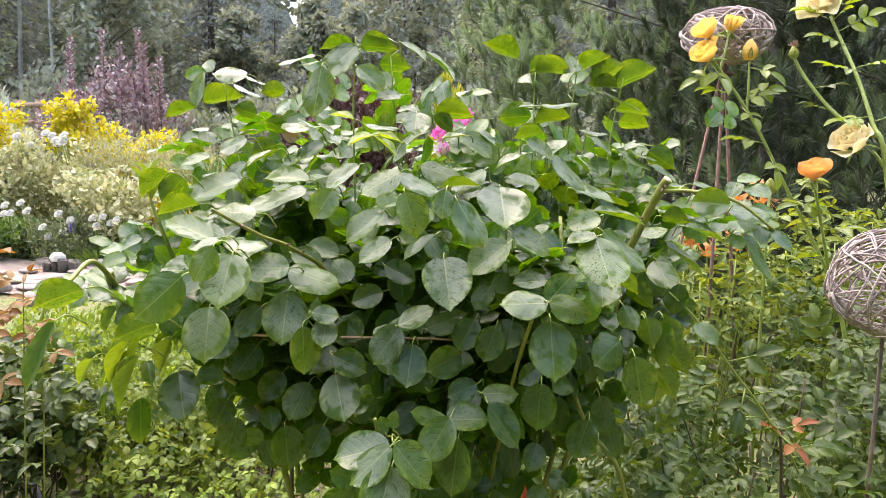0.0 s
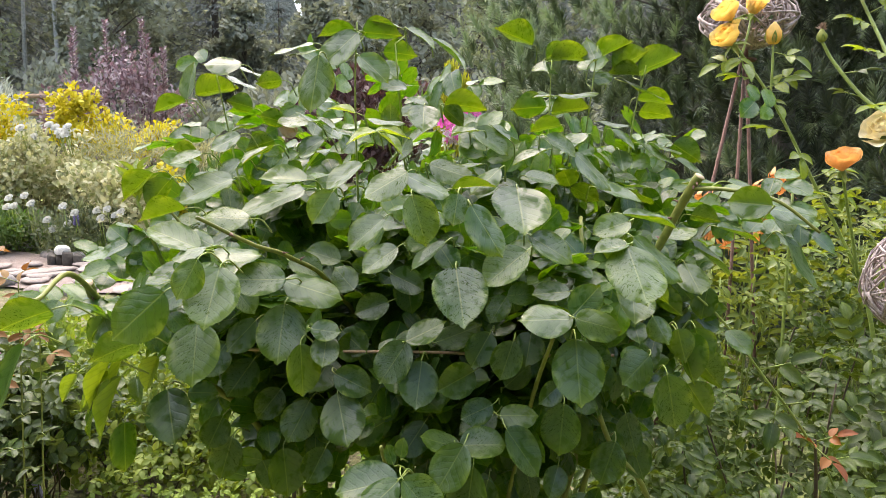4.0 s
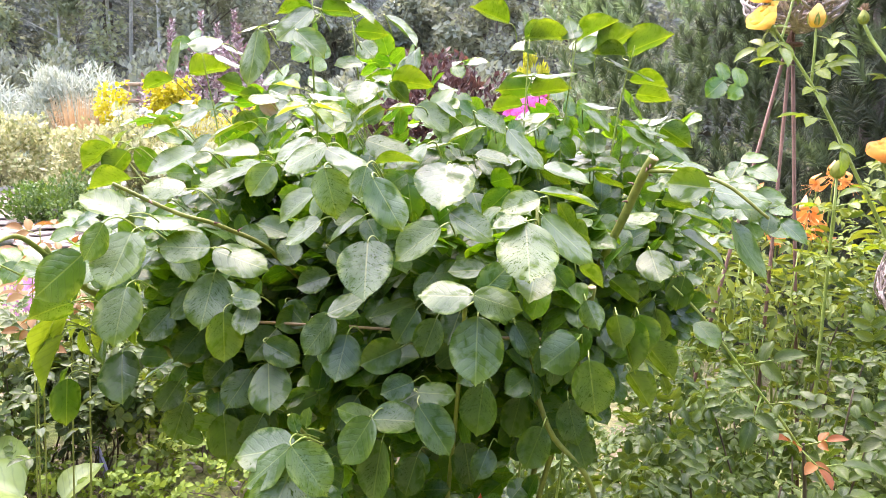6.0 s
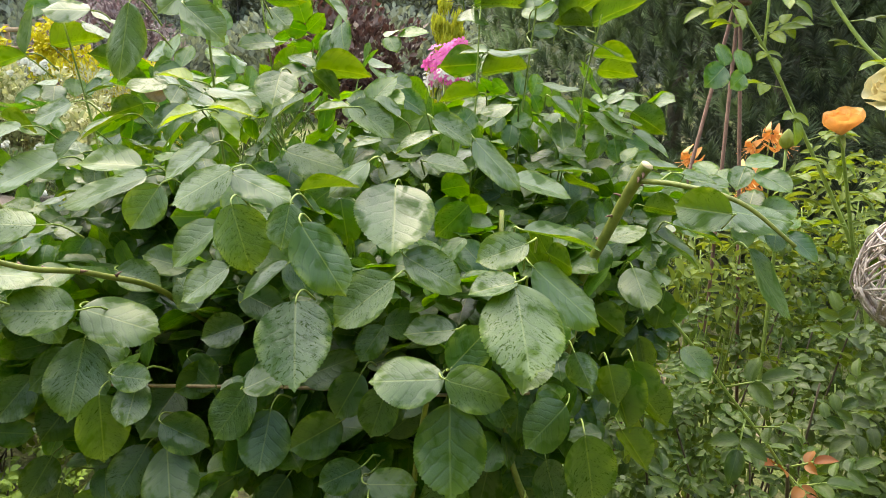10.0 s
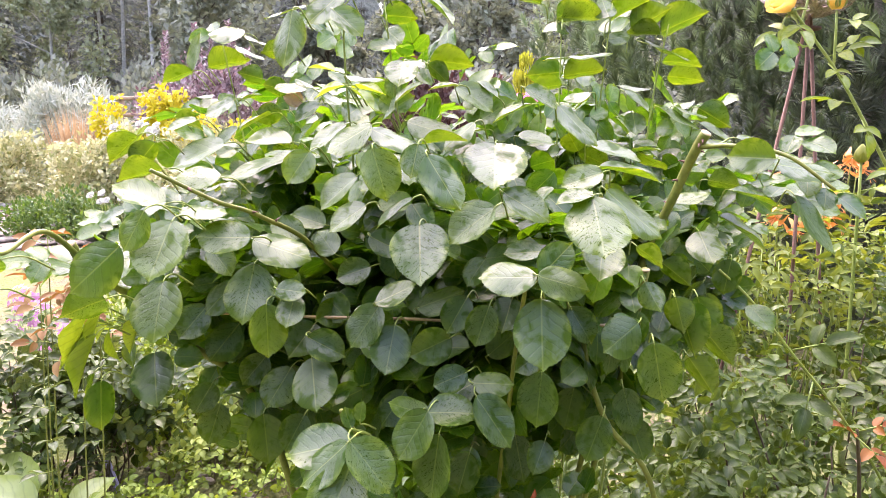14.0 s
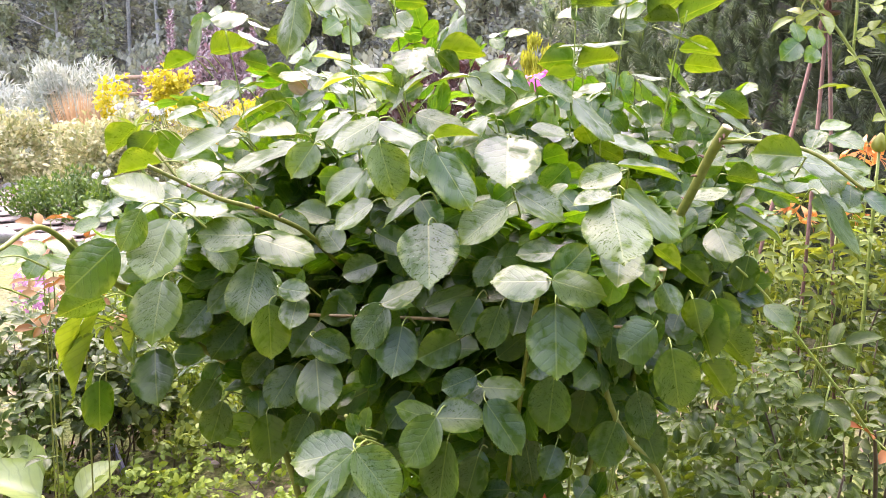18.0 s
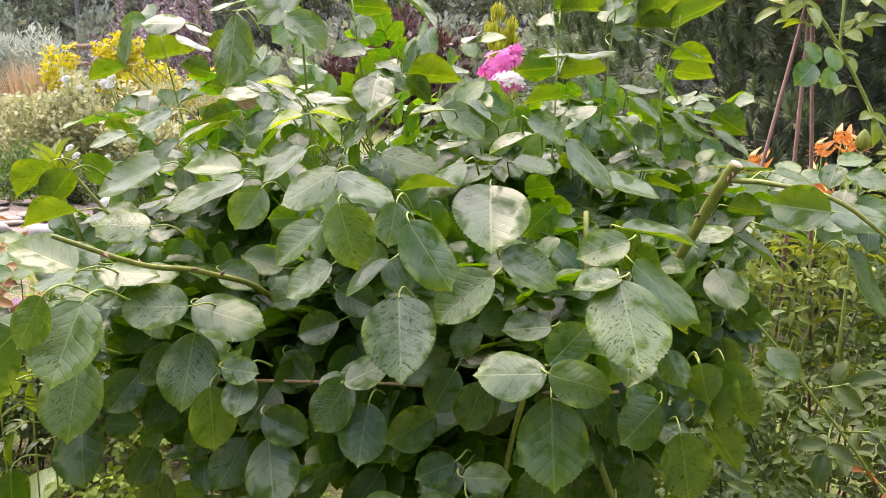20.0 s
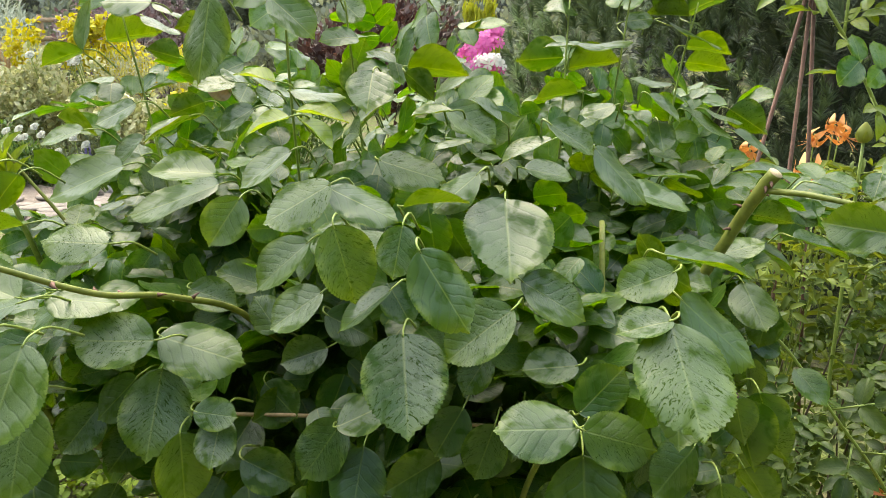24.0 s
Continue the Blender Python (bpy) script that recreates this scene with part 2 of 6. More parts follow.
# haze over the wood is put into these lighter, greyer colours
HAZED_FOREST = foliage("hazed_forest_leaves", (0.19, 0.205, 0.165), (0.33, 0.345, 0.28), 0.8, 0.35, 0.3, (1.2, 1.2, 0.8), True, 3)
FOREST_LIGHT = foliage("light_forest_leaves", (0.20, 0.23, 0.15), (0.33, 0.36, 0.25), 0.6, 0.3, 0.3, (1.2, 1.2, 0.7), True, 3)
HAZED_SPRUCE = foliage("hazed_spruce_needles", (0.14, 0.15, 0.14), (0.25, 0.26, 0.235), 0.8, 0.3, 0.3, (1, 1, 1), True, 3)
PURPLE = foliage("purple_leaves", (0.14, 0.09, 0.10), (0.36, 0.30, 0.31), 0.5, 0.25, 0.4, (1.3, 0.9, 1.0))
MAROON = foliage("maroon_leaves", (0.06, 0.03, 0.03), (0.17, 0.10, 0.09), 0.5, 0.2, 0.4, (1.3, 0.9, 0.8))
GOLD = foliage("golden_leaves", (0.46, 0.42, 0.02), (0.74, 0.66, 0.06), 0.5, 0.4, 0.3, (1.1, 1.0, 0.4))
THUJA = foliage("golden_thuja_sprays", (0.42, 0.46, 0.04), (0.72, 0.72, 0.12), 0.6, 0.4, 0.2, (1.1, 1.0, 0.4))
SILVER = foliage("silver_leaves", (0.34, 0.38, 0.32), (0.52, 0.54, 0.47), 0.7, 0.3, 0.3, (1.1, 1.1, 0.9))
PLUME = foliage("straw_plumes", (0.45, 0.30, 0.18), (0.62, 0.46, 0.30), 0.8, 0.35, 0.2, (1.1, 1.0, 0.8))
CREAM = foliage("variegated_leaves", (0.26, 0.29, 0.11), (0.64, 0.60, 0.40), 0.6, 0.3, 0.3, (1.1, 1.1, 0.8))
CARPET = foliage("fresh_green_leaves", (0.12, 0.19, 0.025), (0.28, 0.37, 0.06), 0.5, 0.4, 0.3, (1.4, 1.3, 0.5))
DUSTY = foliage("dusty_green_leaves", (0.10, 0.125, 0.07), (0.20, 0.23, 0.13), 0.6, 0.3, 0.3, (1.2, 1.2, 0.7))
MEADOW = foliage("yellow_green_leaves", (0.07, 0.12, 0.018), (0.24, 0.30, 0.055), 0.5, 0.4, 0.3, (1.5, 1.3, 0.5))
MEADOW_PALE = foliage("pale_straw_green_leaves", (0.27, 0.28, 0.16), (0.44, 0.43, 0.28), 0.6, 0.4, 0.3, (1.2, 1.15, 0.6))
GREENS = foliage("mid_green_leaves", (0.05, 0.10, 0.025), (0.12, 0.19, 0.05), 0.5, 0.3, 0.4, (1.8, 1.8, 0.5))
# leaves of the unseen added trees, kept dark so glossy leaves reflect little
SCREEN_TREE = foliage("screen_tree_leaves", (0.035, 0.065, 0.020), (0.08, 0.12, 0.04), 0.6, 0.25, 0.2, (1.5, 1.5, 0.5), True, 3)
GREY_ROSE = rose_leaf_material("grey_green_rose_leaf", (0.024, 0.054, 0.010), (0.085, 0.128, 0.030), (2.2, 1.9, 0.5), 0.27, 0.3, True, 0.36)
BLUE_LEAF = rose_leaf_material("dull_green_rose_leaf", (0.040, 0.062, 0.020), (0.095, 0.122, 0.048), (1.6, 1.5, 0.6), 0.25, 0.3, True, 0.4)
BRONZE_TIP = foliage("red_bronze_leaves", (0.24, 0.06, 0.02), (0.32, 0.14, 0.03), 0.5, 0.25, 0.3, (1.4, 0.9, 0.5))
BRONZE = foliage("bronze_leaves", (0.22, 0.11, 0.045), (0.34, 0.23, 0.095), 0.55, 0.3, 0.2, (1.4, 0.9, 0.5))
RED_LEAF = foliage("red_young_leaves", (0.72, 0.15, 0.045), (0.80, 0.25, 0.08), 0.4, 0.35, 0.5, (1.2, 0.7, 0.6), False)
BIG_LEAF = rose_leaf_material("pale_green_leaf", (0.19, 0.27, 0.075), (0.29, 0.36, 0.12), (1.3, 1.2, 0.5), 0.35, 0.1)
YELLOW_PETAL = foliage("yellow_petals", (0.93, 0.66, 0.16), (0.96, 0.80, 0.36), 0.6, 0.5, 0.3, (1.1, 0.95, 0.6), True, 60)
ORANGE_PETAL = foliage("apricot_petals", (0.90, 0.46, 0.14), (0.94, 0.60, 0.28), 0.6, 0.5, 0.3, (1.1, 0.9, 0.6), True, 60)
PALE_PETAL = foliage("pale_yellow_petals", (0.93, 0.80, 0.50), (0.95, 0.88, 0.68), 0.6, 0.5, 0.3, (1.05, 1.0, 0.8), True, 60)
LILY_PETAL = foliage("orange_lily_petals", (0.80, 0.34, 0.10), (0.85, 0.48, 0.20), 0.5, 0.35, 0.4, (1.1, 0.8, 0.5), True, 80)
PINK_PETAL = foliage("pink_phlox_petals", (0.72, 0.10, 0.42), (0.80, 0.24, 0.55), 0.6, 0.35, 0.3, (1.1, 0.8, 1.1), True, 60)
MAUVE_PETAL = foliage("mauve_phlox_petals", (0.46, 0.17, 0.39), (0.64, 0.36, 0.54), 0.6, 0.35, 0.3, (1.1, 0.9, 1.1), True, 60)
WHITE_PETAL = foliage("white_petals", (0.74, 0.73, 0.66), (0.82, 0.82, 0.78), 0.6, 0.35, 0.3, (1, 1, 1), True, 60)
DRY = foliage("dried_florets", (0.22, 0.14, 0.10), (0.40, 0.29, 0.22), 0.8, 0.25, 0.2, (1, 0.9, 0.8), True, 60)
TAG = plain("lilac_plastic", (0.40, 0.35, 0.55), (0.46, 0.41, 0.60), 20, 0.5, 0.1, 0.001)

# ---- building helpers ----
rng = random.Random(7)


def part(name, geo, material, parent=None, label="", kind="", smooth=True):
    """Links vertices and faces (with leaf coordinates where given) as ONE mesh object under a thing."""
    verts, faces, *uv = geo
    me = bpy.data.meshes.new(name)
    me.from_pydata([tuple(v) for v in verts], [], [tuple(f) for f in faces])
    if uv:
        flat = np.asarray(uv[0])[np.fromiter((i for f in faces for i in f), int)]
        me.uv_layers.new(name="UVMap").data.foreach_set("uv", flat.astype(np.float32).ravel())
    if smooth:
        me.polygons.foreach_set("use_smooth", [True] * len(me.polygons))
    me.materials.append(material)
    ob = new(name, me)
    if parent:
        ob.parent = parent
    return tagged(ob, label, kind=kind)


def thing(name, label, category, at=(0, 0, 0), group="", kind=""):
    ob = new(name)
    ob.location = at
    ob.empty_display_size = 0.05
    return tagged(ob, label, category, group, kind)


def tube(points, radii, sides=7):
    """A tapered round tube along points, closed at both ends."""
    pts = [Vector(p) for p in points]
    verts, faces = [], []
    ref = Vector((0.31, 0.17, 0.93))
    for i, p in enumerate(pts):
        d = (pts[min(i + 1, len(pts) - 1)] - pts[max(i - 1, 0)]).normalized()
        a = d.cross(ref if abs(d.dot(ref)) < 0.95 else Vector((1, 0, 0))).normalized()
        b = d.cross(a)
        r = radii[i] if hasattr(radii, "__len__") else radii
        for k in range(sides):
            w = 2 * math.pi * k / sides
            verts.append(p + a * (r * math.cos(w)) + b * (r * math.sin(w)))
    for i in range(len(pts) - 1):
        for k in range(sides):
            q = (k + 1) % sides
            faces.append((i * sides + k, i * sides + q, (i + 1) * sides + q, (i + 1) * sides + k))
    faces.append(tuple(range(sides))[::-1])
    faces.append(tuple(range((len(pts) - 1) * sides, len(pts) * sides)))
    return verts, faces


def bend(points, steps=10):
    """A smooth curve through points (Catmull-Rom)."""
    p = [Vector(q) for q in points]
    p = [p[0] * 2 - p[1]] + p + [p[-1] * 2 - p[-2]]
    out = []
    for i in range(1, len(p) - 2):
        for s in range(steps):
            t = s / steps
            a, b, c, d = p[i - 1], p[i], p[i + 1], p[i + 2]
            out.append(0.5 * ((2 * b) + (c - a) * t + (2 * a - 5 * b + 4 * c - d) * t * t + (3 * b - a - 3 * c + d) * t ** 3))
    out.append(p[-2])
    return out


def taper(n, a, b):
    return [a + (b - a) * i / (n - 1) for i in range(n)]


def joined(*geos):
    verts, faces = [], []
    for v, f in geos:
        o = len(verts)
        verts += list(v)
        faces += [tuple(i + o for i in q) for q in f]
    return verts, faces


def blade(nv, nu, teeth=0.0, fold=0.12, droop=0.14, wave=0.0, point=0.9, widest=0.85, seed=0, full=0.56):
    """A leaf blade 1 long along y and 1 wide: vertices, faces and leaf coordinates."""
    r = random.Random(seed)
    ph = r.uniform(0, 6.28)
    verts, uv, faces = [], [], []
    end = 0.93 if nv >= 8 else 1.0
    for i in range(nv + 1):
        v = i / nv
        m = 0.5 * widest
        if v <= m:
            w = max(0.012, 0.5 * (1 - ((m - v) / m) ** 2) ** 0.55)
        elif v <= end:
            w = max(0.004, 0.5 * max(0.0, 1 - (0.985 * (v - m) / (end - m)) ** 2.1) ** ((full if nv >= 8 else 0.85) + 0.04 * point))
        else:
            w = 0.004 + 0.088 * ((1 - v) / (1 - end)) ** 1.2
        for j in range(nu + 1):
            u = j / nu * 2 - 1
            rim = abs(u) > 0.99 and 1 < i < nv - 1
            edge = 1 + (teeth * (0.7 if i % 2 else -0.4) * min(1, w / 0.2) / w if rim else 0)
            vv = v + (0.5 * teeth if rim and i % 2 else 0)
            z = fold * abs(u) ** 1.3 * (w * 2) - droop * (v - 0.3) ** 2 * 1.6 + wave * math.sin(v * 9 + ph + u * 1.2) * abs(u)
            verts.append((u * w * edge, vv, z))
            uv.append((0.5 + u * w, v))
    for i in range(nv):
        for j in range(nu):
            a = i * (nu + 1) + j
            faces.append((a, a + 1, a + nu + 2, a + nu + 1))
    return np.array(verts), faces, np.array(uv)


def strewn(base, mats):
    """One geometry out of a base blade laid at many 4x4 matrices."""
    v, f, *uv = base
    v = np.hstack([np.asarray(v), np.ones((len(v), 1))])
    m = np.array([[list(r) for r in q] for q in mats])
    verts = np.einsum('kij,nj->kni', m, v)[:, :, :3].reshape(-1, 3)
    n = len(v)
    faces = [tuple(i + k * n for i in q) for k in range(len(mats)) for q in f]
    out = (verts, faces)
    return (*out, np.tile(np.asarray(uv[0]), (len(mats), 1))) if uv else out


def leaf_pose(at, axis, up, length, width):
    """Matrix of a blade: base at, along axis, its face towards up."""
    y = Vector(axis).normalized()
    n = Vector(up)
    n = (n - y * n.dot(y))
    n = n.normalized() if n.length > 1e-5 else y.orthogonal().normalized()
    x = y.cross(n)
    s = (x * width, y * length, n * length)
    return Matrix(((s[0][0], s[1][0], s[2][0], at[0]), (s[0][1], s[1][1], s[2][1], at[1]), (s[0][2], s[1][2], s[2][2], at[2]), (0, 0, 0, 1)))


def ground_z(x, y):
    r = math.hypot(x, y)
    return 1.5 * (1 - math.exp(-max(0, r - 2.6) / 17)) + 0.02 * noise.noise((x * 1.7, y * 1.7, 0)) * min(1, r)


def ball_point(r):
    while True:
        p = Vector((r.uniform(-1, 1), r.uniform(-1, 1), r.uniform(-1, 1)))
        if p.length <= 1:
            return p


def swing(r, up, spread):
    """A random direction round up."""
    return (Vector(up) + Vector((r.gauss(0, spread), r.gauss(0, spread), r.gauss(0, spread)))).normalized()


LEAF_SMALL = blade(5, 2, 0.0, 0.12, 0.22)
LEAF_TINY = (np.array([(0, 0, 0), (0.5, 0.45, 0.06), (0, 1, -0.1), (-0.5, 0.45, 0.06)]), [(0, 1, 2, 3)])

# ---- the ground, one sheet to the horizon ----
def ground_sheet():
    rings = [0.0, 0.4, 0.8, 1.2, 1.6, 2.0, 2.4, 2.8, 3.3, 3.9, 4.6, 5.4, 6.4, 7.6, 9, 11, 14, 18, 24, 34, 50, 80, 140, 300, 700, 1500]
    n = 96
    verts, faces = [(0, 0, ground_z(0, 0))], []
    for r in rings[1:]:
        for k in range(n):
            a = 2 * math.pi * k / n
            x, y = r * math.cos(a), r * math.sin(a)
            verts.append((x, y, ground_z(x, y)))
    for k in range(n):
        faces.append((0, 1 + k, 1 + (k + 1) % n))
    for i in range(len(rings) - 2):
        for k in range(n):
            a, b = 1 + i * n + k, 1 + i * n + (k + 1) % n
            faces.append((a, a + n, b + n, b))
    return verts, faces


def ground_material():
    m, n, l = nodes_of("garden_soil")
    p = n["Principled BSDF"]
    big, mid, fine = grain(n, l, 0.7), grain(n, l, 5.0, 6.0), grain(n, l, 45.0, 8.0)
    soil = ramp(n, l, fine, [(0.3, (0.07, 0.052, 0.030)), (0.55, (0.17, 0.13, 0.08)), (0.75, (0.32, 0.25, 0.17))])
    moss = ramp(n, l, fine, [(0.3, (0.06, 0.08, 0.018)), (0.7, (0.18, 0.21, 0.05))])
    l.new(mixed(n, l, ramp(n, l, math_(n, l, 'ADD', math_(n, l, 'MULTIPLY', big, 0.5), math_(n, l, 'MULTIPLY', mid, 0.5)), [(0.40, (0.0,)), (0.53, (1.0,))]), soil, moss), p.inputs["Base Color"])
    p.inputs["Roughness"].default_value = 0.9
    l.new(bumped(n, l, fine, 0.9, 0.02), p.inputs["Normal"])
    return m


ground = part("ground", ground_sheet(), ground_material(), None, "bare brown garden soil with moss rising to a wood", "structure")
ground["category"] = "ground"

# ---- plants: functions of each kind ----
def rachis(r, at, axis, up, size, pairs=2, ratio=0.72):
    """Matrices of the leaflets of one compound leaf, base first."""
    y = Vector(axis).normalized()
    n = Vector(up)
    n = (n - y * n.dot(y)).normalized()
    x = y.cross(n)
    out = []
    for i in range(pairs):
        p = Vector(at) + y * size * (0.45 + 0.62 * i)
        for s in (-1, 1):
            d = (x * s * 0.9 + y * 0.45 + n * r.gauss(-0.05, 0.15)).normalized()
            k = size * r.uniform(0.75, 0.98)
            out.append(leaf_pose(p, d, n + x * s * 0.25 + Vector((r.gauss(0, 0.12), r.gauss(0, 0.12), 0)), k, k * ratio))
    p = Vector(at) + y * size * (0.5 + 0.62 * (pairs - 0.6))
    out.append(leaf_pose(p, y + n * r.gauss(-0.15, 0.15), n, size * 1.05, size * ratio))
    return out


def clumps(r, centre, radii, count, hollow=0.35):
    out = []
    for _ in range(count):
        p = ball_point(r)
        p = p * (hollow + (1 - hollow) * r.random()) / max(p.length, 0.2) if p.length < hollow else p
        out.append(Vector((centre[0] + p.x * radii[0], centre[1] + p.y * radii[1], centre[2] + p.z * radii[2])))
    return out


def shrub(name, label, category, at, centre, radii, leaves, size, material, seed, clump=60, spread=0.12, up=(0, 0, 1), lean=0.6,
          base=None, ratio=0.6, stems=7, stem_mat=None, compound=0, group="", stem_r=0.008, at_ground=True):
    """A leafy shrub: stems from the ground and a crown of many small leaves in uneven clumps."""
    r = random.Random(seed)
    g = ground_z(*at) if at_ground else 0
    ob = thing(name, label, category, (at[0], at[1], g), group)
    c = Vector((centre[0] - at[0], centre[1] - at[1], centre[2] - g))
    cl = clumps(r, c, radii, clump)
    mats = []
    per = max(1, leaves // clump)
    for q in cl:
        out = (q - c)
        out = Vector((out.x / radii[0], out.y / radii[1], out.z / radii[2]))
        for _ in range(per):
            p = q + ball_point(r) * spread
            d = swing(r, Vector(up) + out * 0.7, lean)
            nrm = swing(r, Vector((0, -0.35, 1)) + out * 0.3, 0.6)
            k = size * r.uniform(0.65, 1.2)
            if compound:
                ax = (d - nrm * d.dot(nrm) * 0.7)
                mats += rachis(r, p, ax, nrm, k, compound, ratio)
            else:
                mats.append(leaf_pose(p, d, nrm, k, k * ratio))
    geo = strewn(base or LEAF_SMALL, mats)
    part("foliage", geo, material, ob, "", "stuff")
    for i in range(stems):
        q = cl[(i * 7) % len(cl)]
        foot = Vector((r.gauss(0, 0.05), r.gauss(0, 0.05), -0.02))
        pts = bend([foot, foot.lerp(q, 0.45) + Vector((r.gauss(0, 0.03), r.gauss(0, 0.03), 0.05)), q], 6)
        part("stem", tube(pts, taper(len(pts), stem_r, stem_r * 0.35), 6), stem_mat or BARK, ob)
    return ob


def broadleaf_tree(name, label, at, height, width, leaves, size, material, seed, trunk_mat=None, low=0.15, group="trees of the wood"):
    """Tapered trunk with limbs, and a crown of leaf clumps with gaps."""
    r = random.Random(seed)
    ob = thing(name, label, "tree", (at[0], at[1], ground_z(*at)), group)
    sway = Vector((r.gauss(0, 0.02), r.gauss(0, 0.02), 0)) * height
    tr = bend([(0, 0, -0.1), Vector((0, 0, height * 0.4)) + sway * 0.4, Vector((0, 0, height * 0.96)) + sway], 5)
    part("trunk", tube(tr, taper(len(tr), 0.006 * height + 0.015, 0.012), 8), trunk_mat or BARK, ob)
    mats, limbs = [], []
    count = int(26 + height * 4)
    for i in range(count):
        v = low + (1 - low) * r.random() ** 0.8
        z = height * v
        reach = width * math.sin(math.pi * min(1, 0.12 + v * 0.86)) ** 0.7 * r.uniform(0.35, 1.0)
        a = r.uniform(0, 6.283)
        q = Vector((reach * math.cos(a), reach * math.sin(a), z))
        if i % 3 == 0:
            f = Vector((0, 0, z * 0.82)) + sway * v
            limbs.append(tube([f, f.lerp(q, 0.55) + Vector((0, 0, 0.06 * height * 0.3)), q], [0.02, 0.012, 0.005], 5))
        s = width * r.uniform(0.16, 0.34)
        for _ in range(leaves // count):
            p = q + ball_point(r) * s
            k = size * r.uniform(0.6, 1.3)
            mats.append(leaf_pose(p, swing(r, (0, 0, -0.1), 0.8), swing(r, (0, -0.3, 1), 0.6), k, k * 0.65))
    part("branchwork", joined(*limbs), trunk_mat or BARK, ob, "", "stuff")
    part("crown", strewn(LEAF_TINY, mats), material, ob, "", "stuff", False)
    return ob


def spruce(name, label, at, height, width, seed, material, group="trees of the wood", dens=1.0):
    """A spruce: whorls of drooping boughs hung with twigs."""
    r = random.Random(seed)
    ob = thing(name, label, "tree", (at[0], at[1], ground_z(*at)), group)
    part("trunk", tube([(0, 0, -0.1), (0, 0, height * 0.5), (0, 0, height)], [0.02 * height, 0.012 * height, 0.01], 7), BARK, ob)
    mats = []
    tiers = int(height * 4.2)
    for i in range(tiers):
        v = (i + r.random() * 0.6) / tiers
        z = height * (0.04 + 0.95 * v)
        reach = width * (1 - v) ** 0.85 * r.uniform(0.75, 1.1) + 0.08
        boughs = int(7 + 4 * (1 - v))
        for b in range(boughs):
            a = 6.283 * b / boughs + r.gauss(0, 0.25)
            d = Vector((math.cos(a), math.sin(a), 0))
            steps = max(2, int(reach / 0.14 * dens))
            for s in range(steps):
                t = (s + 0.6) / steps
                p = d * reach * t + Vector((0, 0, z - 0.28 * reach * t * t + 0.05 * reach * t))
                for sd in (-1, 1):
                    k = r.uniform(0.16, 0.30) * (1.15 - 0.5 * t)
                    w = d * 0.7 + Vector((-d.y, d.x, 0)) * sd * r.uniform(0.3, 1.0) + Vector((0, 0, r.gauss(-0.35, 0.25)))
                    mats.append(leaf_pose(p, w, swing(r, (0, 0, 1), 0.4), k, k * 0.3))
    part("foliage", strewn(LEAF_TINY, mats), material, ob, "", "stuff", False)
    return ob


def needle_tuft(seed, count=34, length=1.0):
    """One pine shoot: a short axis with needles spreading from it like a brush."""
    r = random.Random(seed)
    verts, faces = [], []
    for i in range(count):
        t = i / count
        a = i * 2.4
        tilt = 1.15 - 0.85 * t + r.gauss(0, 0.14)
        d = Vector((math.cos(a) * math.sin(tilt), math.sin(a) * math.sin(tilt), math.cos(tilt)))
        s = d.orthogonal().normalized() * 0.028
        p = Vector((0, 0, 0.55 * t))
        q = p + d * length * r.uniform(0.42, 0.60)
        o = len(verts)
        verts += [p - s, p + s, q]
        faces.append((o, o + 1, o + 2))
    # (x, z, y) order: a shoot grows along y as a blade does
    return np.array([(v[0], v[2], v[1]) for v in verts]), faces


TUFTS = [needle_tuft(3, 46), needle_tuft(5, 52)]


def pine(name, label, at, height, width, tufts, size, material, lit_tips, seed, low=0.03):
    """A dense garden pine, branched to the ground, covered with needle shoots."""
    r = random.Random(seed)
    ob = thing(name, label, "tree", (at[0], at[1], ground_z(*at)))
    part("trunk", tube([(0, 0, -0.1), (0.03, 0, height * 0.5), (0, 0.02, height * 0.98)], [0.07, 0.05, 0.012], 8), BARK, ob)
    mats = ([], [])
    boughs = []
    n = int(tufts / 16)
    for i in range(n):
        v = low + (0.97 - low) * r.random() ** 1.15
        a = r.uniform(0, 6.283)
        reach = width * (1 - v ** 2.2) ** 0.6 * r.uniform(0.72, 1.05) + 0.1
        tip = Vector((reach * math.cos(a), reach * math.sin(a), height * v))
        foot = Vector((0, 0, max(0.05, height * v - reach * 0.45)))
        mid = foot.lerp(tip, 0.6) + Vector((0, 0, -0.06 * reach))
        if i % 12 == 0:
            boughs.append(tube([foot, mid, tip], [0.010, 0.006, 0.003], 4))
        for _ in range(16):
            t = r.uniform(0.45, 1.05)
            p = mid.lerp(tip, t) + ball_point(r) * size * 1.7
            d = swing(r, (math.cos(a) * 0.45, math.sin(a) * 0.45, 1.0), 0.22)
            k = size * r.uniform(0.75, 1.2)
            # upper shoots paler: young growth, plus a top-lit look put into the colour
            mats[1 if p.z > mid.lerp(tip, t).z + 0.25 * size and t > 0.6 else 0].append(leaf_pose(p, d, swing(r, (1, 0, 0), 0.5), k, k))
    part("wood", joined(*boughs), BARK, ob, "", "stuff")
    for base, m, mat in zip(TUFTS, mats, (material, lit_tips)):
        part("needles", strewn(base, m), mat, ob, "", "stuff", False)
    return ob


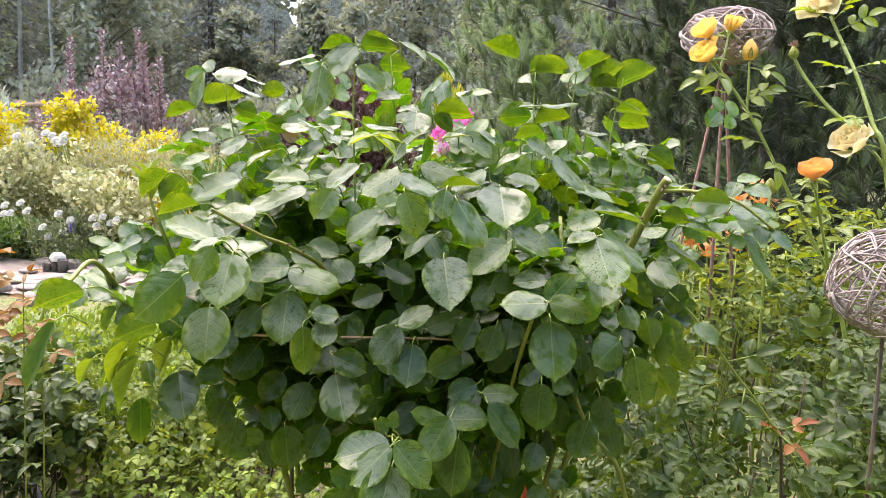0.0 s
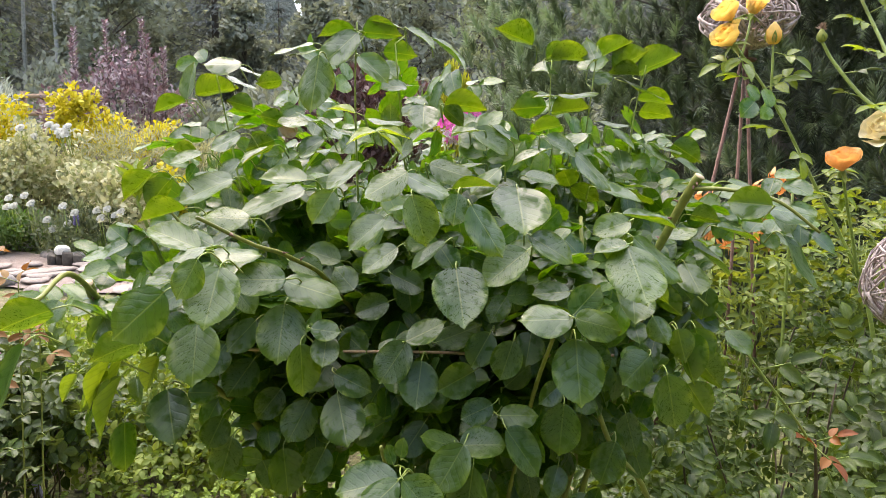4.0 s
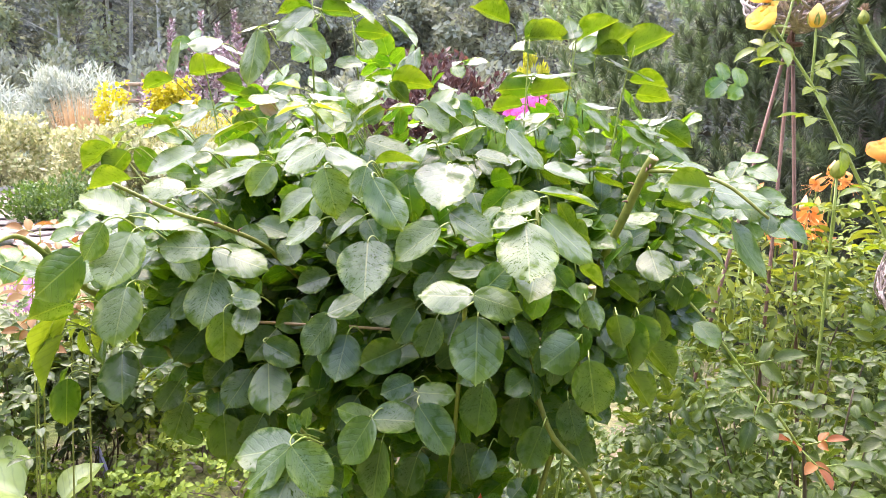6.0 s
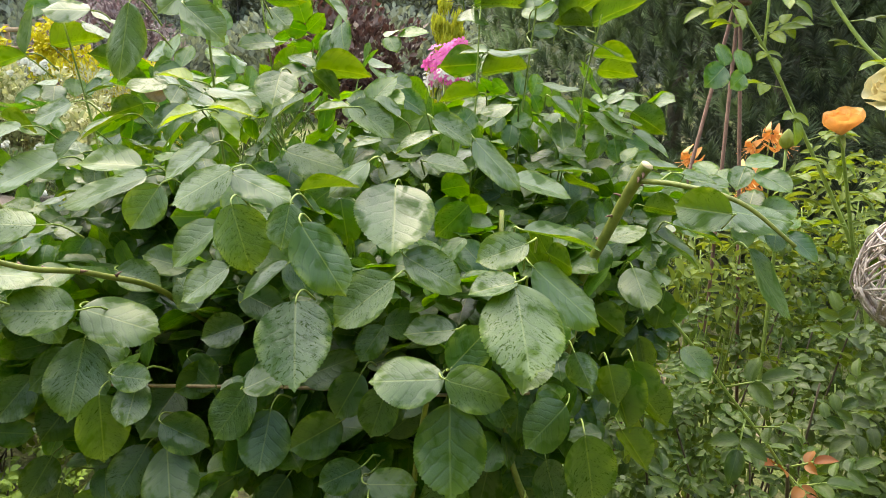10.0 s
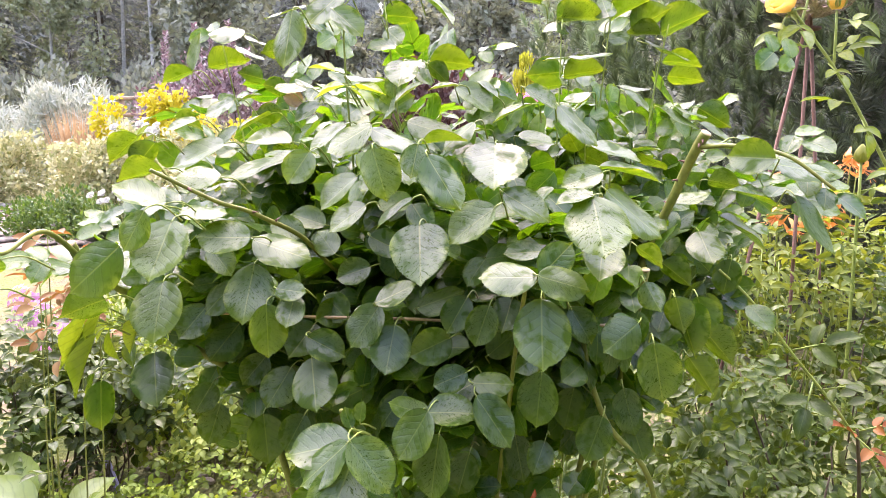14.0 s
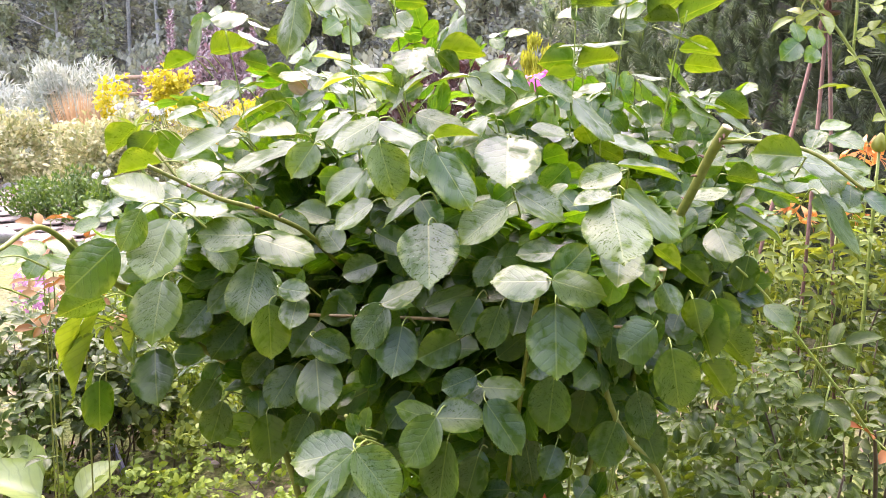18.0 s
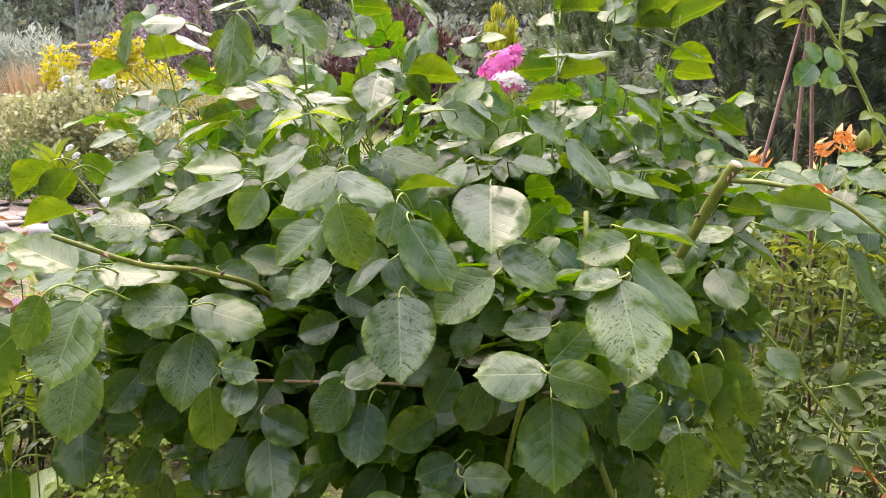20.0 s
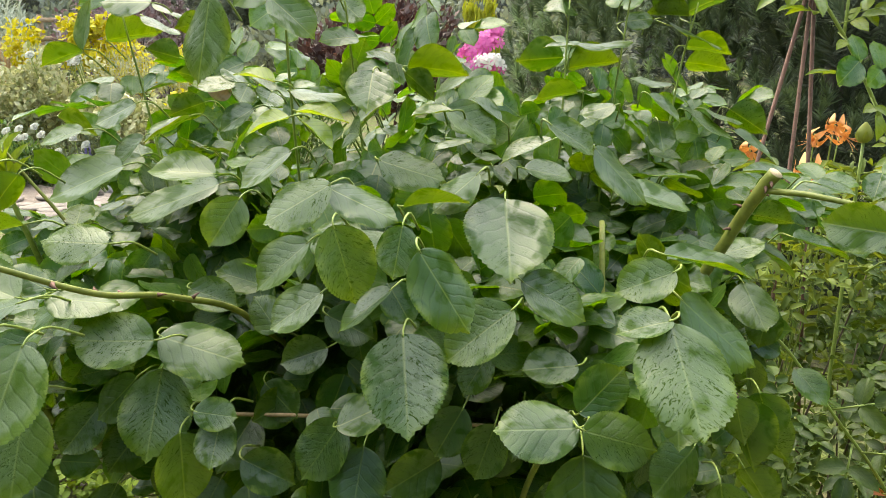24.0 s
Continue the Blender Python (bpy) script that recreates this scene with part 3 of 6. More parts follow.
# ---- the wood behind the garden ----
wr = random.Random(21)
FAR = [  # x, y, height, kind
    (-19.5, 15.0, 7.5, 'b'), (-16.8, 17.5, 8.5, 's'), (-15.0, 14.6, 7.0, 'b'), (-13.4, 18.6, 9.0, 's'), (-11.9, 14.8, 5.6, 'l'),
    (-10.4, 18.0, 8.4, 's'), (-8.7, 15.8, 6.2, 'b'), (-7.7, 19.0, 7.0, 's'), (-6.3, 17.2, 3.5, 'b'), (-5.2, 20.5, 3.8, 's'),
    (-4.3, 17.0, 3.7, 'b'), (-3.0, 19.0, 6.6, 's'), (-2.1, 15.8, 5.4, 'b'), (-0.9, 18.8, 7.4, 's'), (0.6, 16.0, 6.2, 'l'),
    (2.4, 18.4, 8.0, 's'), (4.6, 15.6, 7.0, 'b'), (7.6, 16.5, 8.0, 's'), (11.5, 14.5, 7.5, 'b'), (15.5, 16.0, 8.5, 's')]
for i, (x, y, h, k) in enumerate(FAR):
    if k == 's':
        spruce("spruce_tree", "dark grey-green spruce in the wood, haze put into its colour", (x, y), h, 0.24 * h, 100 + i, HAZED_SPRUCE, dens=0.8)
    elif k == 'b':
        broadleaf_tree("deciduous_tree", "dusky green leafy tree at the wood's edge", (x, y), h, 0.27 * h, 8000, 0.15, HAZED_FOREST, 130 + i)
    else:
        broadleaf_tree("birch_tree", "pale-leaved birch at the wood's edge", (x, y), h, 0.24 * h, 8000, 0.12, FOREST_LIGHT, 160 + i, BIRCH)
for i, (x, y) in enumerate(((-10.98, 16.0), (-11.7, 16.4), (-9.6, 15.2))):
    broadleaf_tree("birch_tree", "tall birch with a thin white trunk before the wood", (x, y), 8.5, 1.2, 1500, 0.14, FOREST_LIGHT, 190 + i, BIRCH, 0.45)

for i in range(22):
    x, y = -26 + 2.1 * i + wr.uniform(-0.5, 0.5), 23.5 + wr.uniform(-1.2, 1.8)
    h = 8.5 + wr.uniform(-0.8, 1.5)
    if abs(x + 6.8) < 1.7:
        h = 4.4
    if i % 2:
        spruce("spruce_tree", "dark grey-green spruce in the wood, haze put into its colour", (x, y), h, 0.30 * h, 200 + i, HAZED_SPRUCE, dens=0.8)
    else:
        broadleaf_tree("deciduous_tree", "dusky green leafy tree in the wood", (x, y), h, 0.36 * h, 7000, 0.26, HAZED_FOREST, 230 + i, low=0.05)

# the far wood, a ragged dark ridge of tree tops behind all else
def far_wood():
    verts, faces = [], []
    n = 260
    for i in range(n + 1):
        a = radians(15 + 150 * i / n)
        x, y = 42 * math.cos(a), 42 * math.sin(a)
        h = 12.5 + 1.6 * noise.noise((i * 0.13, 0, 0)) + 1.1 * noise.noise((i * 0.7, 3, 0)) + (0.7 if i % 2 else 0) - 5.2 * math.exp(-((x / y + 0.29) / 0.035) ** 2)
        for k in range(5):
            t = k / 4
            verts.append((x * (1 + 0.02 * k), y * (1 + 0.02 * k), ground_z(x, y) - 0.2 + h * t))
    for i in range(n):
        for k in range(4):
            q = i * 5 + k
            faces.append((q, q + 5, q + 6, q + 1))
    return verts, faces


# the ridge's greyed tones carry painted haze
ridge = part("backdrop", far_wood(), plain("hazed_wood_foliage", (0.10, 0.115, 0.095), (0.22, 0.235, 0.20), 0.8, 0.9, 1.0, 0.4), None, "grey-green wall of the far wood, haze painted in", "structure")
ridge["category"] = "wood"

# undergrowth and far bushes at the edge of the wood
for i, (x, y, w, h, m) in enumerate([(-11.0, 13.2, 1.6, 1.8, HAZED_FOREST), (-8.8, 13.6, 1.3, 1.8, HAZED_FOREST), (-6.6, 13.4, 1.4, 1.5, HAZED_FOREST), (-3.6, 12.6, 1.3, 1.5, HAZED_FOREST),
                                     (-1.9, 12.8, 1.2, 1.6, HAZED_FOREST), (0.2, 12.5, 1.4, 1.8, HAZED_FOREST), (-12.0, 12.0, 1.7, 1.7, HAZED_FOREST)]):
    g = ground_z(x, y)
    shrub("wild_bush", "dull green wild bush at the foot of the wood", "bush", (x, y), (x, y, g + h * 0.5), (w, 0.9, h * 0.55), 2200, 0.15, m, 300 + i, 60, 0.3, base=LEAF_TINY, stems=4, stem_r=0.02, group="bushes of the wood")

# unseen trees added round the rest of the garden to block low sky light
for i in range(16):
    a = radians(172 + 196 * i / 15)
    d = 8.5 + wr.uniform(-0.8, 1.5)
    broadleaf_tree("added_screen_tree", "unseen added tree round the garden, blocking low sky light", (d * math.cos(a), d * math.sin(a)), 4.6 + wr.uniform(-0.9, 1.2), 2.3, 4200, 0.5, SCREEN_TREE, 270 + i, low=0.0, group="trees round the garden")

# ---- the pines ----
pine("pine_tree", "dense light green garden pine with long soft needles", (1.35, 6.3), 4.3, 1.6, 3600, 0.17, PINE, PINE_TIP_LIT, 41)
pine("pine_tree", "dense dark green garden pine branched to the ground", (2.35, 4.0), 4.2, 1.3, 3600, 0.135, PINE_DARK, PINE, 43)
pine("pine_tree", "dense dark green garden pine branched to the ground", (1.55, 4.55), 3.0, 0.9, 2000, 0.13, PINE_DARK, PINE, 45)
broadleaf_tree("willow_tree", "small pale-leaved willow beside the pines", (-0.1, 9.5), 3.9, 0.7, 3200, 0.075, FOREST_LIGHT, 47, group="")
shrub("golden_thuja", "narrow golden-yellow columnar thuja", "shrub", (-0.62, 8.2), (-0.62, 8.2, 1.38), (0.19, 0.19, 0.74), 3000, 0.10, THUJA, 48, 46, 0.07, (0, 0, 2.4), 0.35, LEAF_TINY, 0.22, 3)
shrub("maroon_shrub", "brownish maroon-leaved shrub before the wood", "shrub", (-1.55, 8.0), (-1.6, 8.0, 1.5), (0.75, 0.5, 0.62), 3600, 0.09, MAROON, 49, 70, 0.16, base=LEAF_TINY, stems=5)

# ---- the left-hand border ----
shrub("purple_plum_shrub", "purple-leaved plum shrub with upright silvery shoots", "shrub", (-5.7, 10.5), (-5.7, 10.5, 1.70), (1.0, 0.75, 0.85), 4600, 0.085, PURPLE, 51, 90, 0.22, (0, 0, 0.9), 0.8, LEAF_TINY, 0.55, 6)
pr = random.Random(52)
for dx, h in ((-0.75, 2.95), (-0.5, 2.75), (-0.18, 3.02), (0.1, 2.85), (0.34, 3.05), (0.58, 2.78), (0.8, 2.6)):
    x, y = -5.7 + dx, 10.4 + pr.uniform(-0.3, 0.3)
    sh = thing("plum_shoot", "upright purple plum shoot with silvery leaves", "shoot", (x, y, ground_z(x, y)), "plum shoots")
    top = h - ground_z(x, y)
    part("stem", tube([(0, 0, -0.02), (0.02, 0, top * 0.6), (0.04 * pr.uniform(-1, 1), 0, top)], [0.015, 0.010, 0.004], 5), BARK, sh)
    mats = []
    for i in range(90):
        z = top * (0.55 + 0.45 * i / 90)
        q = i * 2.4
        mats.append(leaf_pose((0.02, 0, z), (math.cos(q), math.sin(q), 0.9), swing(pr, (0, -0.4, 1), 0.4), pr.uniform(0.06, 0.10), 0.045))
    part("foliage", strewn(LEAF_TINY, mats), PURPLE, sh, "", "stuff", False)
for i, (x, y, cz, rx, rz, nl) in enumerate([(-5.05, 8.4, 1.56, 0.30, 0.42, 1300), (-4.6, 8.5, 1.34, 0.24, 0.28, 650), (-5.95, 8.5, 1.52, 0.18, 0.32, 480), (-3.3, 7.2, 0.82, 0.24, 0.28, 620), (-4.1, 8.6, 1.3, 0.28, 0.2, 480)]):
    shrub("golden_shrub", "small-leaved golden-yellow shrub in the border", "shrub", (x, y), (x, y, cz), (rx, 0.25, rz), nl, 0.066, GOLD, 60 + i, 30, 0.10, (0, 0, 0.4), 0.9, LEAF_SMALL, 0.7, 4, group="golden shrubs")
shrub("silver_bush", "feathery silver-grey bush in the border", "bush", (-7.2, 9.35), (-7.2, 9.35, 1.35), (0.85, 0.55, 0.72), 6000, 0.16, SILVER, 66, 80, 0.2, (0, 0, 1.0), 0.9, LEAF_TINY, 0.16, 5)
shrub("silver_bush", "feathery silver-grey bush in the border", "bush", (-9.0, 9.6), (-9.0, 9.6, 1.2), (0.85, 0.55, 0.65), 3600, 0.16, SILVER, 67, 50, 0.22, (0, 0, 1.0), 0.9, LEAF_TINY, 0.16, 5)


def grass_clump(name, label, at, top, width, count, material, seed, blade_w=0.006, splay=0.35):
    r = random.Random(seed)
    g = ground_z(*at)
    ob = thing(name, label, "grass", (at[0], at[1], g))
    geo = []
    for i in range(count):
        a, s = r.uniform(0, 6.283), r.random() ** 0.6
        foot = Vector((math.cos(a) * width * 0.35 * s, math.sin(a) * width * 0.35 * s, -0.01))
        h = (top - g) * r.uniform(0.65, 1.0)
        tip = foot + Vector((math.cos(a) * width * splay * s, math.sin(a) * width * splay * s, h))
        mid = foot.lerp(tip, 0.55) + Vector((0, 0, 0.06 * h))
        w = Vector((math.sin(a), -math.cos(a), 0)) * blade_w
        v = [foot - w, foot + w, mid + w * 0.9, mid - w * 0.9, tip]
        geo.append((v, [(0, 1, 2, 3), (3, 2, 4)]))
    part("blades", joined(*geo), material, ob, "", "stuff", False)
    return ob


grass_clump("feather_grass", "upright straw-coloured feather grass clump", (-6.65, 8.85), 1.80, 0.6, 420, PLUME, 70, 0.008, 0.5)
for i, (x, y, cz, rx, rz, nl) in enumerate([(-5.0, 7.45, 0.80, 1.0, 0.62, 6400), (-6.9, 7.7, 0.8, 1.0, 0.62, 4200), (-3.5, 6.5, 0.78, 0.42, 0.36, 1700)]):
    shrub("variegated_dogwood", "cream and green variegated dogwood in the border", "shrub", (x, y), (x, y, cz), (rx, 0.45, rz), int(nl * 1.4), 0.066, CREAM, 71 + i, int(nl / 60), 0.18, (0, 0, 0.6), 0.7, LEAF_SMALL, 0.55, 6, group="dogwoods")
shrub("meadow_bush", "soft yellow-green feathery bush in the border", "bush", (-3.9, 7.95), (-3.9, 7.95, 0.85), (1.05, 0.55, 0.62), 7500, 0.10, MEADOW_PALE, 74, 90, 0.24, (0, 0, 0.9), 0.8, LEAF_TINY, 0.16, 4)
shrub("meadow_bush", "soft olive-green feathery bush in the border", "bush", (-2.6, 7.4), (-2.6, 7.4, 0.7), (0.85, 0.5, 0.5), 4200, 0.10, GREENS, 75, 60, 0.2, (0, 0, 1.2), 0.6, LEAF_TINY, 0.2, 4)
shrub("box_mound", "low clipped dark green mound in the border", "bush", (-4.75, 6.2), (-4.75, 6.2, 0.55), (0.7, 0.4, 0.24), 5600, 0.045, GREENS, 76, 80, 0.12, (0, 0, 1), 0.7, LEAF_SMALL, 0.5, 4)
shrub("flower_bush", "dark-stemmed bush under white button flowers", "bush", (-3.75, 6.25), (-3.75, 6.25, 0.50), (0.62, 0.32, 0.20), 2600, 0.05, DUSTY, 77, 60, 0.12, (0, 0, 1), 0.6, LEAF_SMALL, 0.4, 6)
grass_clump("ornamental_grass", "small bright green ornamental grass clump by the stones", (-3.42, 6.05), 0.56, 0.4, 260, GREENS, 78, 0.005, 0.6)
for i, (x, y, w) in enumerate(((-1.75, 4.35, 0.5), (-1.2, 4.4, 0.7), (-2.2, 3.8, 0.6), (-1.5, 3.6, 0.6), (-1.95, 3.2, 0.5), (-1.3, 3.0, 0.5), (-0.8, 3.6, 0.6))):
    shrub("ground_plants", "bright green ground plants beside the path", "plants", (x, y), (x, y, ground_z(x, y) + 0.14), (w, 0.45, 0.11), 2600, 0.036, CARPET, 790 + i, 90, 0.12, (0, 0, 1), 0.7, LEAF_SMALL, 0.5, 3, group="ground plants")


def petal(nv=4, nu=4, cup=0.35, roll=0.25, seed=0):
    """A broad petal, narrow at its foot and rounded at its rim, cupped towards +z with the rim rolled back."""
    r = random.Random(seed)
    ph = r.uniform(0, 6.28)
    verts, faces = [], []
    for i in range(nv + 1):
        v = i / nv
        w = 0.55 * min(1.0, 0.22 + 1.25 * v ** 0.8) * (1 - 0.45 * max(0.0, (v - 0.6) / 0.4) ** 2.2)
        for j in range(nu + 1):
            u = j / nu * 2 - 1
            z = cup * u * u * (0.5 + 0.5 * v) + 0.42 * (v - 0.05) * v - roll * max(0.0, v - 0.62) ** 2 * 5 + 0.03 * math.sin(ph + u * 3.5) * v
            verts.append((u * w, v - 0.20 * u * u * v, z))
    for i in range(nv):
        for j in range(nu):
            a = i * (nu + 1) + j
            faces.append((a, a + 1, a + nu + 2, a + nu + 1))
    return np.array(verts), faces


def rose_bloom(name, label, at, facing, radius, material, seed, group="rose blooms", opened=0.75, petals=22):
    """A full rose: whorls of cupped petals round a tight heart, green sepals below."""
    r = random.Random(seed)
    ob = thing(name, label, "flower", at, group)
    axis = Vector(facing).normalized()
    x = axis.orthogonal().normalized()
    y = axis.cross(x)
    base = petal(6, 6, 0.30, 0.30, seed)
    mats = []
    for i in range(petals):
        t = i / (petals - 1)
        a = i * 2.399 + r.gauss(0, 0.1)
        out = x * math.cos(a) + y * math.sin(a)
        lift = 2.05 - (2.05 - 0.30 * (1 - opened) * 3 - 0.05) * t ** 0.75
        d = out * math.cos(lift) + axis * math.sin(lift)
        k = radius * (0.65 + 0.42 * t)
        p = out * radius * (0.10 + 0.10 * t) - axis * radius * 0.12 * t
        mats.append(leaf_pose(p, d, axis * math.cos(lift) - out * math.sin(lift), k * r.uniform(0.92, 1.05), k * (0.95 + 0.25 * t)))
    if group == "rose blooms":
        for m in mats:
            part("petal", strewn(base, [m]), material, ob)
    else:
        part("petals", strewn(base, mats), material, ob)
    for i in range(5):
        a = i * 1.257
        out = x * math.cos(a) + y * math.sin(a)
        part("sepal", strewn(LEAF_SMALL, [leaf_pose(-axis * radius * 0.22, out - axis * 0.3, axis, radius * 0.75, radius * 0.2)])[:2], STALK, ob)
    hip = [tuple(-axis * radius * s) for s in (0.1, 0.25, 0.42, 0.5)]
    part("hip", tube(hip, [radius * 0.16, radius * 0.2, radius * 0.14, radius * 0.05], 8), STALK, ob)
    return ob


def bud(name, label, at, facing, radius, material, seed, group="rose buds"):
    r = random.Random(seed)
    ob = thing(name, label, "bud", at, group)
    axis = Vector(facing).normalized()
    x = axis.orthogonal().normalized()
    y = axis.cross(x)
    pts = [tuple(axis * radius * s) for s in (-1.0, -0.6, 0.0, 0.6, 1.15, 1.6)]
    part("petals", tube(pts, [radius * q for q in (0.5, 0.85, 1.0, 0.85, 0.5, 0.12)], 9), material, ob)
    for i in range(5):
        a = i * 1.257
        out = x * math.cos(a) + y * math.sin(a)
        m = leaf_pose(-axis * radius * 0.9 + out * radius * 0.55, axis + out * 0.45, out, radius * 1.5, radius * 0.6)
        part("sepal", strewn(LEAF_SMALL, [m])[:2], material if name == "lily_bud" else STALK, ob)
    return ob


def white_flower(at, radius, seed):
    return rose_bloom("white_flower", "small white double button flower", at, (0.25, -0.8, 0.7), radius, WHITE_PETAL, seed, "white flowers", 0.9, 14)


fr = random.Random(80)
for i, (x, y, z) in enumerate([(-4.21, 6.0, 0.84), (-4.09, 6.03, 0.86), (-4.0, 5.98, 0.80), (-4.27, 6.05, 0.76), (-4.15, 5.97, 0.78), (-3.73, 6.0, 0.78), (-3.66, 6.05, 0.72), (-3.76, 6.1, 0.62),
                               (-3.84, 6.0, 0.58), (-3.43, 6.0, 0.75), (-3.34, 6.0, 0.76), (-3.28, 6.02, 0.71), (-3.38, 5.97, 0.69), (-3.22, 6.0, 0.74), (-3.88, 6.0, 0.66), (-4.33, 6.0, 0.82)]):
    f = white_flower((x, y, z), 0.036, 400 + i)
    part("stalk", tube([(0, 0, -0.02), (0.01, 0.05, -0.34)], 0.004, 5), STALK, f)
for i in range(10):
    f = white_flower((-4.45 + fr.gauss(0, 0.14), 7.1 + fr.gauss(0, 0.08), 1.40 + fr.gauss(0, 0.045)), 0.045, 420 + i)
    part("stalk", tube([(0, 0, -0.02), (-0.03, 0.12, -0.22)], 0.005, 5), STALK, f)

# ---- the path, its stone edging, the fence ----
def stone_geo(r, sx, sy, sz):
    verts, faces = [], []
    n = 9
    for i, (k, h) in enumerate(((0.8, 0.0), (1.0, 0.35), (0.95, 0.75), (0.65, 1.0))):
        for j in range(n):
            a = 6.283 * j / n
            q = k * (1 + 0.18 * math.sin(a * 2 + r.random() * 0.6 + i))
            verts.append((sx * q * math.cos(a), sy * q * math.sin(a), sz * h))
    for i in range(3):
        for j in range(n):
            k = (j + 1) % n
            faces.append((i * n + j, i * n + k, (i + 1) * n + k, (i + 1) * n + j))
    faces.append(tuple(range(3 * n, 4 * n)))
    return verts, faces


sr = random.Random(90)
path = thing("garden_path", "winding path of pale flat stepping stones in gravel", "path", (0, 0, 0), "", "structure")
bed_pts = [(-8.5, 8.2), (-6.3, 6.7), (-4.6, 5.75), (-3.4, 5.45), (-2.5, 5.5), (-1.2, 5.7), (0.2, 5.6)]
line = bend([(x, y, 0) for x, y in bed_pts], 8)
verts, faces = [], []
for i, p in enumerate(line):
    d = (line[min(i + 1, len(line) - 1)] - line[max(i - 1, 0)]).normalized()
    s = Vector((-d.y, d.x, 0)) * 0.45
    for q in (p - s, p, p + s):
        verts.append((q.x, q.y, ground_z(q.x, q.y) + 0.012))
for i in range(len(line) - 1):
    for j in range(2):
        a = i * 3 + j
        faces.append((a, a + 1, a + 4, a + 3))
part("gravel", (verts, faces), plain("gravel", (0.24, 0.185, 0.155), (0.38, 0.30, 0.26), 22, 0.85, 0.9, 0.02), path)
SLABS = [stone_geo(sr, 0.16, 0.13, 0.03) for _ in range(4)]
slab_me = [part("slab", g, PATH_STONE, path) for g in SLABS]
for i, ob in enumerate(slab_me):
    p = line[3 + i * 4]
    ob.location = (p.x, p.y, ground_z(p.x, p.y) + 0.012)
for i in range(110):
    p = line[sr.randrange(len(line))] + Vector((sr.uniform(-0.3, 0.3), sr.uniform(-0.36, 0.36), 0))
    ob = new("slab", slab_me[i % 4].data)
    ob.parent = path
    ob.location = (p.x, p.y, ground_z(p.x, p.y) + 0.010)
    k = sr.uniform(0.5, 1.1)
    ob.scale, ob.rotation_euler = (k, k, 1), (0, 0, sr.uniform(0, 6.28))
for i in range(46):
    t = i / 45
    p = line[int(t * (len(line) - 1))]
    d = Vector((sr.uniform(-0.08, 0.08), 0.52 * (1 if i % 3 else -0.95) + sr.uniform(-0.08, 0.08), 0))
    q = p + d
    k = sr.uniform(0.06, 0.12)
    rock = part("border_stone", stone_geo(sr, k * 1.2, k, k * 0.9), GREY_STONE if i % 4 else PATH_STONE, None)
    rock.location = (q.x, q.y, ground_z(q.x, q.y) - 0.01)
    tagged(rock, "rounded grey stone edging the garden path", "stone", "border stones")

logs = thing("log_edging", "short weathered upright logs edging the path", "edging", (-3.56, 5.7, ground_z(-3.56, 5.7)))
for i, (dx, h, k) in enumerate(((-0.11, 0.09, 0.034), (-0.04, 0.11, 0.038), (0.04, 0.12, 0.042), (0.12, 0.10, 0.036), (0.19, 0.08, 0.03))):
    part("log", tube([(dx, 0.02 * math.sin(i * 2.0), -0.04), (dx, 0.02 * math.sin(i * 2.0), h * 0.9), (dx + 0.004, 0.02 * math.sin(i * 2.0), h)], [k, k * 0.98, k * 0.85], 9), BARK, logs)
cap = part("white_stone", stone_geo(sr, 0.06, 0.045, 0.07), plain("white_stone", (0.62, 0.60, 0.55), (0.75, 0.74, 0.70), 9, 0.7, 0.4, 0.004), None, "rounded white stone lying on the log edging")
cap.location = (-3.57, 5.70, ground_z(-3.56, 5.7) + 0.10)
cap["category"] = "stone"
spike = thing("salvia", "slender salvia with a violet-blue flower spike", "flower", (-3.70, 6.1, ground_z(-3.7, 6.1)))
part("stem", tube([(0, 0, -0.02), (0.01, 0, 0.35)], 0.005, 5), STALK, spike)
part("flower_spike", strewn(LEAF_SMALL, [leaf_pose((0.01, 0, 0.26 + 0.0014 * i), (math.cos(i * 2.4), math.sin(i * 2.4), 0.4), (0, -0.4, 1), 0.03, 0.016) for i in range(90)])[:2], foliage("violet_florets", (0.30, 0.24, 0.55), (0.48, 0.40, 0.72), 0.6, 0.3, 0.2, (1, 1, 1.2)), spike, "violet-blue flower spike")

fz = ground_z(-8.05, 12.1)
fence = thing("wooden_fence", "low brown weathered wooden rail fence", "fence", (-8.05, 12.1, fz))
for dx in (-0.22, 0.12, 0.55, 1.0):
    part("post", tube([(dx, 0, -0.05), (dx, 0, 2.13 - fz)], 0.05, 6), WOOD, fence)
for z in (1.48, 1.75, 2.04):
    part("rail", tube([(-0.28, -0.07, z - fz), (1.15, -0.07, z - fz + 0.01)], 0.04, 6), WOOD, fence)

# ---- pink phlox ----
def floret(n=5):
    verts, faces = [(0, 0, 0)], []
    for i in range(n):
        a = 6.283 * i / n
        o = len(verts)
        for da, rr, h in ((-0.5, 0.6, 0.05), (-0.25, 1.0, 0.0), (0.25, 1.0, 0.0), (0.5, 0.6, 0.05)):
            verts.append((rr * math.cos(a + da), rr * math.sin(a + da), h))
        faces.append((0, o, o + 1, o + 2, o + 3))
    return np.array(verts), faces


FLORET = floret()
FLORET_MESH = {}


